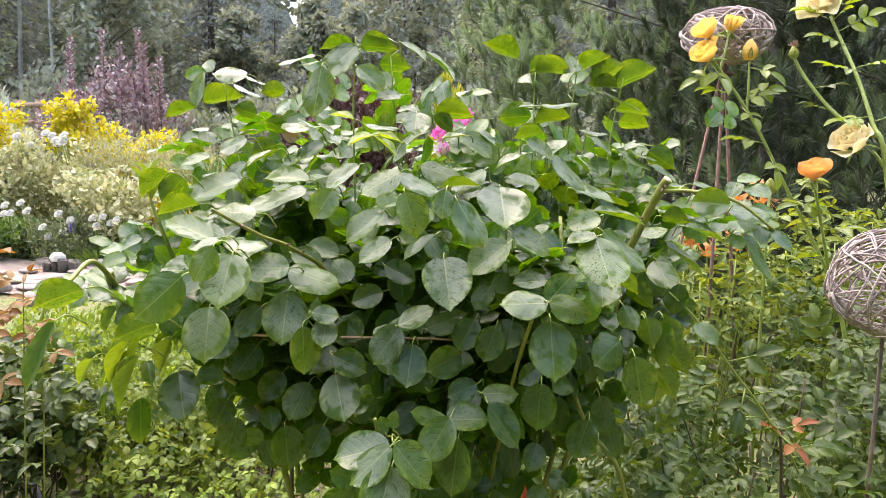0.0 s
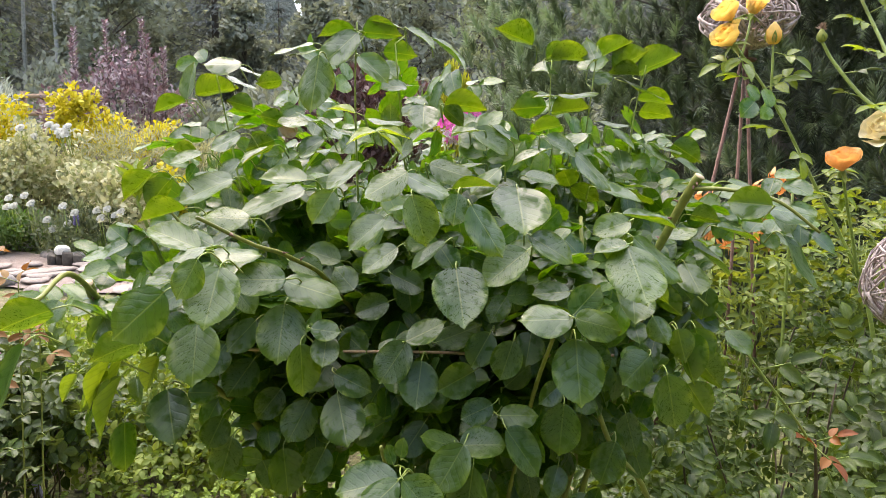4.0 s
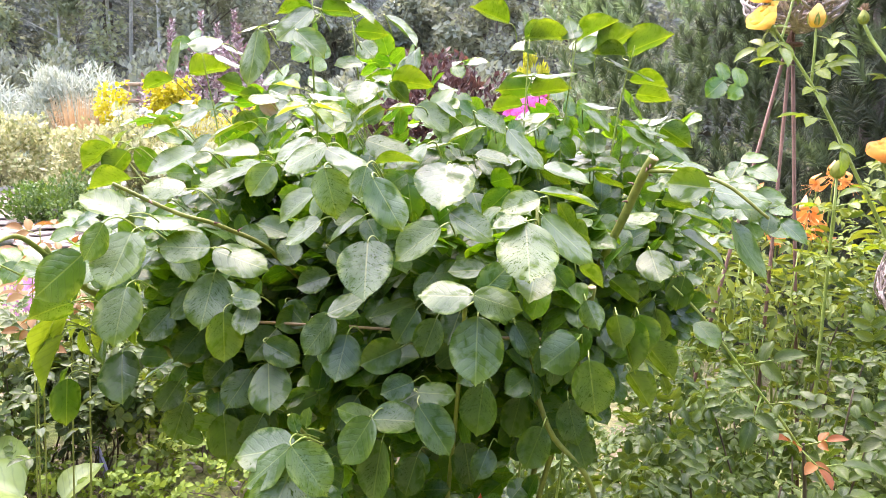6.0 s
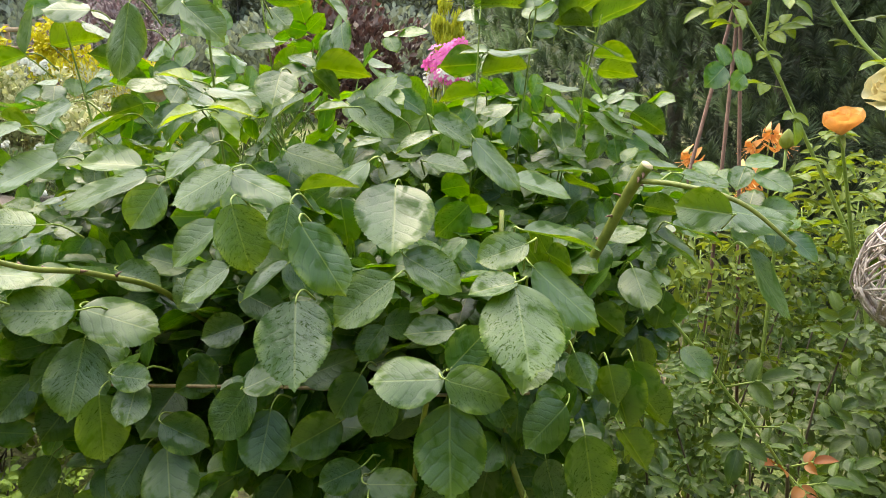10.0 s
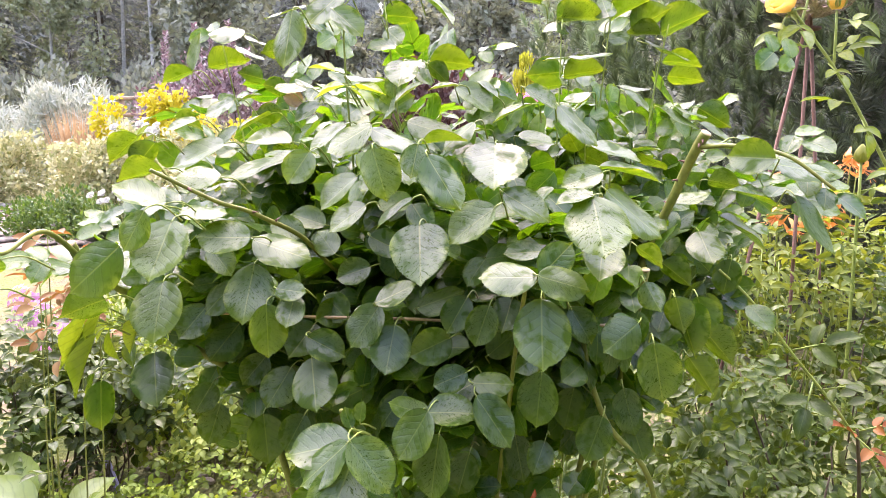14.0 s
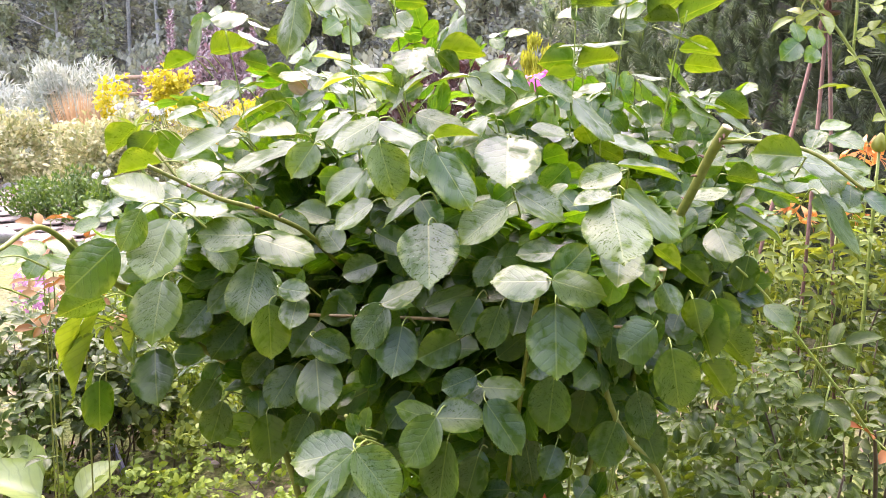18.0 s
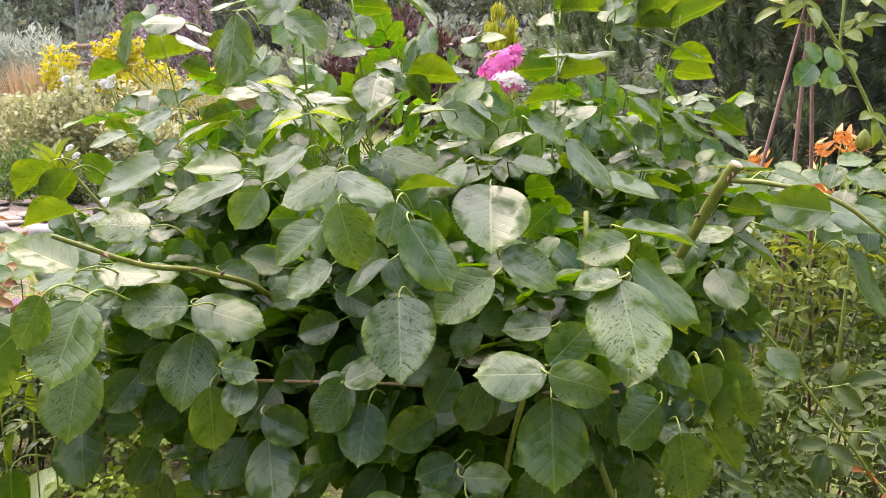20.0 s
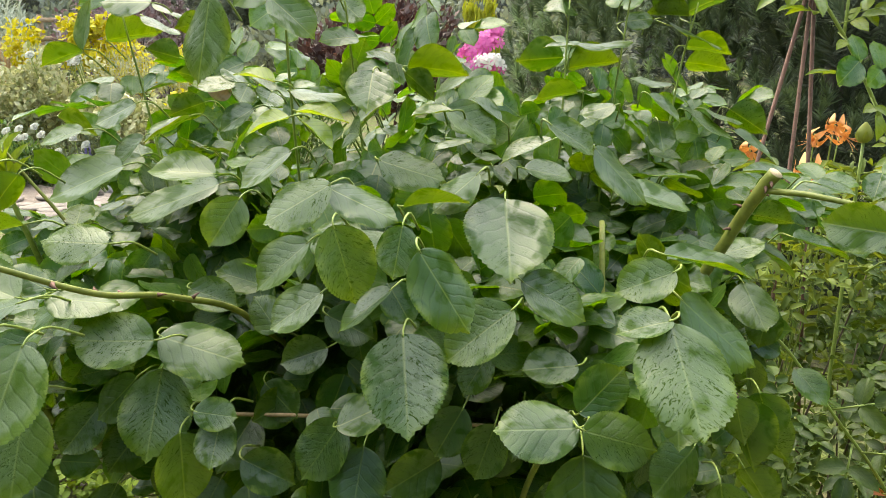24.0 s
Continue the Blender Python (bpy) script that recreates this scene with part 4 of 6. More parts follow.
def phlox(label, at, radii, count, size, material, seed, foot, group=""):
    """A dome of five-petalled florets over leafy stems."""
    r = random.Random(seed)
    g = ground_z(*foot)
    ob = thing("phlox", label, "flower", (foot[0], foot[1], g), group)
    c = Vector(at) - Vector((foot[0], foot[1], g))
    mats = []
    for _ in range(count):
        p = ball_point(r).normalized()
        p.z = abs(p.z) * 1.2 - 0.2
        p *= r.uniform(0.7, 1.2)
        q = c + Vector((p.x * radii[0], p.y * radii[1], p.z * radii[2]))
        k = size * r.uniform(0.8, 1.15)
        n = swing(r, p + Vector((0, -0.5, 0.2)), 0.35)
        x = n.orthogonal().normalized()
        y = n.cross(x)
        mats.append(Matrix(((x[0] * k, y[0] * k, n[0] * k, q[0]), (x[1] * k, y[1] * k, n[1] * k, q[1]), (x[2] * k, y[2] * k, n[2] * k, q[2]), (0, 0, 0, 1))))
    key = material.name
    for m in mats:
        if key not in FLORET_MESH:
            FLORET_MESH[key] = part("floret", FLORET, material, ob, "", "", False)
            FLORET_MESH[key].matrix_basis = m
            FLORET_MESH[key] = FLORET_MESH[key].data
        else:
            f = new("floret", FLORET_MESH[key])
            f.parent = ob
            f.matrix_basis = m
    for i in range(4):
        tip = c + Vector((r.gauss(0, radii[0] * 0.4), r.gauss(0, radii[1] * 0.4), -radii[2] * 0.3))
        part("stem", tube([(r.gauss(0, 0.03), r.gauss(0, 0.03), -0.02), tuple(tip * 0.5 + Vector((0.01, 0, 0))), tuple(tip)], 0.004, 5), STALK, ob)
    mats = [leaf_pose(c * r.uniform(0.2, 0.9) + Vector((r.gauss(0, 0.02), r.gauss(0, 0.02), 0)), swing(r, (r.choice((-1, 1)), 0, 0.3), 0.5), (0, -0.3, 1), 0.09, 0.025) for _ in range(26)]
    part("leaves", strewn(LEAF_SMALL, mats)[:2], GREENS, ob, "", "stuff")
    return ob


for i, (at, rad, n_, m) in enumerate([((-0.30, 4.62, 1.47), (0.085, 0.08, 0.10), 60, PINK_PETAL), ((-0.22, 4.75, 1.53), (0.07, 0.06, 0.07), 40, PINK_PETAL),
                                      ((-0.25, 4.55, 1.38), (0.11, 0.08, 0.08), 50, PINK_PETAL), ((-0.21, 4.5, 1.41), (0.09, 0.06, 0.05), 26, WHITE_PETAL), ((-0.36, 4.6, 1.37), (0.06, 0.05, 0.05), 20, WHITE_PETAL)]):
    phlox("bright pink phlox head over the bed" if m is PINK_PETAL else "white phlox head among the pink", at, rad, int(n_ * 0.6), 0.032, m, 500 + i, (at[0], at[1] + 0.05), "phlox behind the rose")
for i, (at, rad, n_) in enumerate([((-2.18, 2.80, 0.56), (0.10, 0.08, 0.09), 60), ((-2.05, 2.85, 0.47), (0.07, 0.06, 0.08), 40), ((-2.30, 2.9, 0.62), (0.07, 0.06, 0.07), 40), ((-2.12, 2.75, 0.44), (0.09, 0.06, 0.06), 40)]):
    phlox("mauve-pink phlox head low in the border", at, rad, n_, 0.016, MAUVE_PETAL, 520 + i, (at[0], at[1] + 0.04), "mauve phlox")

# ---- the bed on the right: roses, lilies, tripod with wicker balls ----
def stem_part(points, r0, r1, parent, mat=STALK, name="stem", sides=7):
    o = parent.location
    pts = bend([Vector(p) - o for p in points], 7)
    return part(name, tube(pts, taper(len(pts), r0, r1), sides), mat, parent)


def sprays(parent, places, size, material, seed, pairs=1, name="leaf"):
    """Compound leaves set along a stem: place and direction each; one part per compound leaf."""
    r = random.Random(seed)
    o = parent.location
    for p, d in places:
        n = swing(r, (0, -0.35, 1), 0.25)
        g = strewn(LEAF_MID, rachis(r, Vector(p) - o + Vector(d).normalized() * 0.01, d, n, size * r.uniform(0.85, 1.15), pairs, 0.52))
        stalk = tube([Vector(p) - o, Vector(p) - o + Vector(d).normalized() * size * 1.1], 0.0011, 4)
        leaf = part(name, g, material, parent)
        part("leaf_stalk", stalk, STALK, leaf)


LEAF_MID = blade(10, 4, 0.022, 0.10, 0.2)
LIME = rose_leaf_material("lime_rose_leaf", (0.13, 0.20, 0.025), (0.22, 0.28, 0.04), (2.0, 1.9, 0.4), 0.42, 0.15, True)
BUD_GREEN = foliage("bud_green", (0.26, 0.30, 0.06), (0.36, 0.38, 0.10), 0.5, 0.3, 0.3)

yellow = thing("yellow_rose", "tall yellow rose with long arching green stems", "rose bush", (0.95, 1.85, 0))
stem_part([(0.95, 1.85, -0.02), (0.90, 1.81, 0.6), (0.863, 1.80, 0.894), (0.823, 1.80, 1.052), (0.771, 1.81, 1.166), (0.710, 1.82, 1.280), (0.621, 1.83, 1.445), (0.531, 1.84, 1.575)], 0.006, 0.0028, yellow)
stem_part([(0.531, 1.84, 1.558), (0.525, 1.845, 1.60), (0.521, 1.85, 1.625)], 0.003, 0.0025, yellow)
stem_part([(0.545, 1.84, 1.545), (0.56, 1.855, 1.60), (0.57, 1.87, 1.64)], 0.003, 0.0025, yellow)
stem_part([(0.611, 1.835, 1.46), (0.612, 1.84, 1.53), (0.613, 1.85, 1.575)], 0.003, 0.0025, yellow)
stem_part([(0.81, 1.80, 1.08), (0.77, 1.77, 1.20), (0.731, 1.74, 1.315)], 0.004, 0.003, yellow)
sprays(yellow, [((0.575, 1.835, 1.50), (-0.5, -0.2, 0.1)), ((0.59, 1.835, 1.48), (0.7, -0.2, 0.25)), ((0.545, 1.84, 1.55), (-0.8, 0.0, -0.3)), ((0.612, 1.84, 1.50), (0.9, -0.1, 0.2)),
                ((0.65, 1.83, 1.39), (-0.9, -0.1, 0.15)), ((0.665, 1.83, 1.365), (0.1, -0.4, -0.5)), ((0.70, 1.82, 1.29), (0.8, -0.2, 0.35)), ((0.72, 1.82, 1.265), (0.9, -0.1, -0.2)),
                ((0.735, 1.815, 1.23), (0.3, -0.5, 0.4)), ((0.79, 1.80, 1.13), (-0.7, -0.3, 0.2)), ((0.80, 1.80, 1.10), (0.8, -0.2, 0.2)), ((0.60, 1.835, 1.47), (0.3, -0.6, -0.5)),
                ((0.77, 1.77, 1.2), (0.8, -0.2, 0.1)), ((0.75, 1.76, 1.25), (-0.8, -0.2, 0.1)), ((0.53, 1.84, 1.565), (0.2, -0.6, -0.6)), ((0.613, 1.845, 1.56), (0.6, -0.3, -0.2))], 0.047, LIME, 601)
pale = thing("pale_rose", "tall pale yellow rose with upright green stems", "rose bush", (0.92, 1.6, 0))
stem_part([(0.92, 1.60, -0.02), (0.86, 1.56, 0.9), (0.797, 1.57, 1.338), (0.779, 1.60, 1.425), (0.765, 1.66, 1.528), (0.743, 1.75, 1.655)], 0.006, 0.003, pale)
stem_part([(0.80, 1.57, 1.335), (0.775, 1.58, 1.37), (0.758, 1.60, 1.385)], 0.004, 0.003, pale)
stem_part([(0.785, 1.60, 1.40), (0.73, 1.65, 1.445), (0.68, 1.69, 1.52), (0.656, 1.70, 1.565)], 0.004, 0.003, pale)
sprays(pale, [((0.77, 1.65, 1.53), (-0.8, -0.1, 0.15)), ((0.765, 1.66, 1.54), (0.8, -0.2, 0.2)), ((0.755, 1.70, 1.59), (-0.8, -0.2, 0.25)), ((0.75, 1.72, 1.62), (0.7, -0.2, 0.4)), ((0.78, 1.60, 1.43), (0.8, -0.2, 0.3)),
              ((0.775, 1.61, 1.44), (-0.7, -0.2, -0.1)), ((0.745, 1.74, 1.645), (0.3, -0.5, 0.5)), ((0.79, 1.585, 1.39), (0.5, -0.4, -0.4)), ((0.74, 1.75, 1.65), (-0.6, -0.2, 0.2))], 0.038, LIME, 602, 2)
sprays(pale, [((0.72, 1.66, 1.455), (-0.8, -0.2, 0.2)), ((0.765, 1.60, 1.40), (-0.2, -0.6, -0.6)), ((0.69, 1.68, 1.50), (0.8, -0.2, 0.1))], 0.034, BLUE_LEAF, 603)

rose_bloom("yellow_rose_bloom", "open golden-yellow rose bloom", (0.519, 1.845, 1.632), (-0.6, -0.2, 0.75), 0.042, YELLOW_PETAL, 611, opened=0.4, petals=13)
rose_bloom("yellow_rose_bloom", "open golden-yellow rose bloom", (0.571, 1.87, 1.648), (0.25, -0.15, 0.9), 0.037, YELLOW_PETAL, 612, opened=0.1, petals=11)
rose_bloom("yellow_rose_bloom", "open golden-yellow rose bloom", (0.520, 1.83, 1.580), (-0.6, -0.3, 0.75), 0.045, YELLOW_PETAL, 613, opened=0.5, petals=13)
bud("yellow_rose_bud", "half-open yellow rose bud", (0.613, 1.85, 1.595), (0, -0.1, 1), 0.018, YELLOW_PETAL, 614)
rose_bloom("apricot_rose_bloom", "open apricot-yellow rose bloom facing up", (0.731, 1.74, 1.316), (-0.2, -0.22, 0.95), 0.046, ORANGE_PETAL, 615, opened=0.45, petals=14)
rose_bloom("pale_rose_bloom", "large pale yellow rose bloom with creamy outer petals", (0.750, 1.60, 1.385), (-0.55, -0.30, 0.55), 0.048, PALE_PETAL, 616, opened=0.7, petals=18)
rose_bloom("pale_rose_bloom", "overblown pale yellow rose with falling petals", (0.730, 1.75, 1.685), (-0.35, -0.5, 0.3), 0.048, PALE_PETAL, 617, opened=1.0, petals=14)
bud("spent_rose", "spent rose head with brown stamens", (0.656, 1.70, 1.572), (-0.1, 0, 1), 0.010, BUD_GREEN, 618, "")

spent_r = random.Random(619)
part("stamens", strewn(LEAF_TINY, [leaf_pose((0, 0, 0.012), swing(spent_r, (0, 0, 1), 0.45), (0, -1, 0.2), 0.016, 0.003) for _ in range(40)]), DRY, bpy.data.objects["spent_rose"], "withered brown stamens")

# lilies
def lily_flower(at, facing, size, seed):
    """A turk's-cap lily: six petals rolled back, long stamens hanging out."""
    r = random.Random(seed)
    ob = thing("lily_flower", "orange turk's-cap lily with rolled-back spotted petals", "flower", at, "lilies")
    axis = Vector(facing).normalized()
    x = axis.orthogonal().normalized()
    y = axis.cross(x)
    for i in range(6):
        a = i * 1.047 + 0.2
        out = x * math.cos(a) + y * math.sin(a)
        verts, faces = [], []
        nv, nu = 9, 4
        for s in range(nv + 1):
            t = s / nv
            th = t * 3.9
            p = out * size * (0.08 + 0.36 * math.sin(min(th, 3.3) * 0.62)) + axis * size * (0.42 * math.sin(th) * 0.8 - 0.25 * t)
            w = size * 0.16 * math.sin(math.pi * (0.12 + 0.86 * t)) ** 0.8
            tang = axis.cross(out)
            for u in range(nu + 1):
                verts.append(p + tang * w * (u / nu * 2 - 1) + out * 0.012 * size * abs(u / nu * 2 - 1))
        for s in range(nv):
            for u in range(nu):
                q = s * (nu + 1) + u
                faces.append((q, q + 1, q + nu + 2, q + nu + 1))
        part("petal", (verts, faces), LILY_PETAL, ob)
    for i in range(6):
        a = i * 1.047 + 0.7
        out = x * math.cos(a) + y * math.sin(a)
        tip = axis * size * 0.95 + out * size * 0.38
        stamen = part("stamen", tube(bend([(0, 0, 0), tuple(axis * size * 0.55 + out * size * 0.12), tuple(tip)], 4), size * 0.012, 4), LILY_PETAL, ob)
        part("anther", tube([tuple(tip - y * size * 0.06), tuple(tip + y * size * 0.06)], size * 0.022, 5), BROWN_CANE, stamen)
    return ob


LILY_AT = [((0.855, 2.48, 1.262), (-0.3, -0.6, -0.5), 0.054), ((0.815, 2.50, 1.225), (-0.7, -0.4, -0.4), 0.052), ((0.885, 2.52, 1.235), (0.6, -0.5, -0.4), 0.06),
           ((0.646, 2.40, 1.100), (-0.6, -0.5, -0.5), 0.054), ((0.70, 2.42, 1.070), (0.3, -0.6, -0.5), 0.052), ((0.775, 2.40, 1.150), (-0.2, -0.7, -0.5), 0.080),
           ((0.62, 2.38, 1.20), (-0.5, -0.5, -0.4), 0.06), ((0.80, 2.44, 1.10), (0.5, -0.5, -0.5), 0.075)]
lily = thing("lily_plant", "leafy turk's-cap lilies with narrow yellowing leaves", "plant", (0.78, 2.48, 0))
for i, (at, fc, s) in enumerate(LILY_AT):
    lily_flower(at, fc, s, 620 + i)
    stem_part([(0.78 + 0.02 * (i - 3), 2.48, -0.02), (at[0] * 0.6 + 0.31, 2.48, 0.7), (at[0], at[1] + 0.01, at[2] + 0.012)], 0.005, 0.002, lily)
lr = random.Random(630)
mats = []
for i in range(420):
    z = lr.uniform(0.45, 1.16)
    a = lr.uniform(0, 6.283)
    p = (lr.uniform(-0.26, 0.26), lr.uniform(-0.16, 0.1), z)
    mats.append(leaf_pose(p, (math.cos(a), math.sin(a), 0.35), swing(lr, (0, 0, 1), 0.3), lr.uniform(0.06, 0.11), 0.015))
part("leaves", strewn(LEAF_SMALL, mats)[:2], MEADOW, lily, "", "stuff")
bud("lily_bud", "plump yellow-green flower bud on a straight stalk", (0.696, 1.9, 1.285), (0, 0, 1), 0.015, BUD_GREEN, 631, "")
budstem = thing("bud_stem", "straight green stalk with narrow leaves", "plant", (0.71, 1.9, 0))
stem_part([(0.71, 1.9, -0.02), (0.70, 1.9, 0.7), (0.696, 1.9, 1.27)], 0.006, 0.003, budstem)
sprays(budstem, [((0.697, 1.9, 1.21), (0.8, -0.2, 0.2)), ((0.697, 1.9, 1.20), (-0.8, -0.2, 0.2)), ((0.698, 1.9, 1.12), (0.7, -0.4, 0.1)), ((0.70, 1.9, 1.1), (-0.6, -0.5, 0.0)), ((0.70, 1.9, 1.02), (0.9, -0.1, 0.2))], 0.045, LIME, 632)

# tripod and wicker balls
tripod = thing("iron_tripod", "rusty iron rod tripod plant support", "plant support", (0.62, 2.05, 0))
for foot in ((0.30, 1.93, -0.03), (0.605, 2.02, -0.03), (0.80, 2.16, -0.03)):
    part("rod", tube([Vector((0.600, 2.0, 1.60)) - tripod.location, Vector(foot) - tripod.location], 0.0042, 7), RUST, tripod)
part("ring", tube([(0.003 + 0.02 * math.cos(k * 0.524) - 0.02, -0.05 + 0.02 * math.sin(k * 0.524), 1.56) for k in range(13)], 0.004, 6), RUST, tripod)


def wicker_ball(label, at, rx, rz, twigs, seed, thick=1.0):
    """A ball wound of many bent twigs."""
    r = random.Random(seed)
    ob = thing("wicker_ball", label, "wicker ball", at, "wicker balls")
    for i in range(twigs):
        n = ball_point(r).normalized()
        x = n.orthogonal().normalized()
        y = n.cross(x)
        off, rad = r.gauss(0, 0.4), r.uniform(0.86, 1.02)
        off = max(-0.75, min(0.75, off))
        c = math.sqrt(1 - off * off)
        a0, span = r.uniform(0, 6.28), r.uniform(2.6, 6.2)
        pts = []
        for k in range(19):
            a = a0 + span * k / 18
            p = (x * math.cos(a) * c + y * math.sin(a) * c + n * (off + 0.05 * math.sin(3 * a + i))) * rad
            p += ball_point(r) * 0.02
            pts.append((p.x * rx, p.y * rx, p.z * rz))
        if i % 9 == 0:
            pts.append(tuple(Vector(pts[-1]) * 1.14))
        part("twig", tube(pts, taper(len(pts), r.uniform(0.0016, 0.0030) * thick, 0.0012 * thick), 5), WICKER, ob)
    return ob


wicker_ball("flattened ball of woven grey-brown twigs on an iron tripod", (0.602, 2.0, 1.654), 0.107, 0.068, 54, 641, 1.55)
wicker_ball("round ball of woven grey-brown twigs on a stake", (0.690, 1.31, 1.160), 0.090, 0.086, 66, 642)
stake = thing("stake", "dark wooden stake under a wicker ball", "stake", (0.69, 1.31, 0))
part("rod", tube([(0, 0, -0.03), (0.0, 0, 1.12)], 0.0032, 7), BROWN_CANE, stake)

# low rose foliage filling the right-hand bed
for i, (x, y, cz, rx, ry, rz, n_, size, m) in enumerate([
        (0.52, 1.45, 0.72, 0.30, 0.22, 0.26, 360, 0.028, GREY_ROSE), (0.86, 1.52, 0.75, 0.30, 0.22, 0.28, 340, 0.030, BLUE_LEAF),
        (0.60, 1.85, 0.80, 0.34, 0.22, 0.26, 430, 0.027, GREY_ROSE), (1.10, 1.95, 0.82, 0.36, 0.25, 0.30, 400, 0.03, GREY_ROSE),
        (0.42, 1.22, 0.66, 0.20, 0.14, 0.24, 250, 0.028, GREY_ROSE), (0.82, 1.24, 0.72, 0.24, 0.14, 0.22, 320, 0.027, GREY_ROSE),
        (0.25, 1.75, 0.55, 0.34, 0.3, 0.3, 380, 0.028, GREY_ROSE), (0.20, 1.45, 0.58, 0.22, 0.16, 0.20, 260, 0.028, GREY_ROSE), (0.30, 2.05, 0.42, 0.3, 0.25, 0.28, 320, 0.030, GREY_ROSE), (1.45, 2.3, 0.8, 0.4, 0.3, 0.35, 360, 0.034, GREY_ROSE)]):
    shrub("low_rose_bush", "low rose bush with small grey-green leaves", "rose bush", (x, y), (x, y, cz), (rx, ry, rz), n_, size, m, 650 + i, 50, 0.09, (0, 0, 0.3), 0.9, LEAF_MID if y < 1.5 else LEAF_SMALL, 0.58, 15, STALK if i % 2 else BROWN_CANE, 2, "low rose bushes", 0.0042)
for i, (x, y, cz, rx, rz, n_) in enumerate([(0.52, 2.0, 1.02, 0.24, 0.12, 150), (0.95, 2.1, 1.04, 0.3, 0.14, 170), (0.45, 2.5, 0.95, 0.4, 0.16, 180), (1.3, 2.6, 1.0, 0.4, 0.2, 170)]):
    shrub("leafy_perennial", "fresh yellow-green leafy perennial among the roses", "plant", (x, y), (x, y, cz), (rx, 0.2, rz), int(n_ * 1.5), 0.033, MEADOW, 670 + i, 46, 0.09, (0, 0, 0.5), 0.9, LEAF_SMALL, 0.40, 16, STALK, 1, "perennials", 0.004)
sidecane = thing("rose_shoot", "long green rose shoot with bronze-red young leaves", "shoot", (0.60, 1.24, 0))
stem_part([(0.60, 1.24, -0.02), (0.58, 1.22, 0.7), (0.538, 1.20, 0.86), (0.463, 1.15, 0.977), (0.395, 1.12, 1.062), (0.335, 1.10, 1.137), (0.30, 1.10, 1.17)], 0.0022, 0.0015, sidecane)
stem_part([(0.50, 1.17, 0.80), (0.49, 1.16, 0.90), (0.48, 1.15, 0.965)], 0.003, 0.002, sidecane, BROWN_CANE)
sprays(sidecane, [((0.48, 1.15, 0.96), (-0.5, -0.4, 0.3)), ((0.48, 1.15, 0.962), (0.7, -0.3, 0.4)), ((0.48, 1.15, 0.955), (0.4, -0.7, -0.3))], 0.027, BRONZE_TIP, 680)
sprays(sidecane, [((0.43, 1.13, 1.02), (0.3, -0.6, 0.3)), ((0.42, 1.13, 1.03), (-0.3, -0.6, -0.6)), ((0.39, 1.12, 1.07), (0.8, -0.2, 0.3)), ((0.50, 1.18, 0.92), (0.8, -0.2, 0.3)), ((0.46, 1.15, 0.98), (-0.7, -0.3, 0.1))], 0.036, GREY_ROSE, 681)

# ---- the bed on the left ----
for i, (x, y, cz, rx, ry, rz, n_, size, m, comp) in enumerate([
        (-1.66, 2.45, 0.36, 0.26, 0.2, 0.26, 150, 0.052, BLUE_LEAF, 2), (-1.75, 2.5, 0.42, 0.3, 0.25, 0.28, 170, 0.045, GREY_ROSE, 2),
        (-1.25, 2.65, 0.25, 0.3, 0.3, 0.18, 360, 0.034, MEADOW, 1), (-0.85, 2.75, 0.20, 0.32, 0.3, 0.16, 360, 0.032, MEADOW, 1), (-1.55, 3.0, 0.30, 0.4, 0.3, 0.18, 360, 0.034, MEADOW, 1),
        (-0.55, 2.35, 0.13, 0.40, 0.3, 0.12, 300, 0.028, CARPET, 1), (-1.42, 2.25, 0.12, 0.35, 0.2, 0.10, 260, 0.028, CARPET, 1), (-1.85, 2.15, 0.32, 0.28, 0.2, 0.22, 150, 0.042, GREY_ROSE, 2), (-1.5, 2.6, 0.40, 0.3, 0.2, 0.2, 150, 0.042, GREY_ROSE, 2), (-1.05, 3.15, 0.34, 0.4, 0.3, 0.18, 360, 0.034, MEADOW, 1), (-0.4, 3.1, 0.25, 0.4, 0.4, 0.22, 240, 0.035, MEADOW, 1),
        (-1.0, 2.3, 0.10, 0.32, 0.25, 0.10, 260, 0.026, CARPET, 1), (0.0, 2.2, 0.2, 0.4, 0.4, 0.2, 200, 0.036, GREENS, 1), (-2.0, 2.0, 0.40, 0.25, 0.2, 0.3, 110, 0.045, GREY_ROSE, 2),
        (-1.55, 2.38, 0.42, 0.18, 0.14, 0.18, 110, 0.044, BLUE_LEAF, 2), (-1.78, 2.32, 0.50, 0.2, 0.14, 0.2, 110, 0.044, BLUE_LEAF, 2)]):
    shrub("bed_plant", "low leafy plant in the flower bed" if m is not BLUE_LEAF else "rose plant with blue-grey leaves in the bed", "plant", (x, y), (x, y, cz), (rx, ry, rz), n_, size, m, 700 + i, 40, 0.08, (0, 0, 0.4), 0.9, LEAF_MID if m is BLUE_LEAF else LEAF_SMALL, 0.68, 5, BROWN_CANE, comp, "bed plants", 0.004)
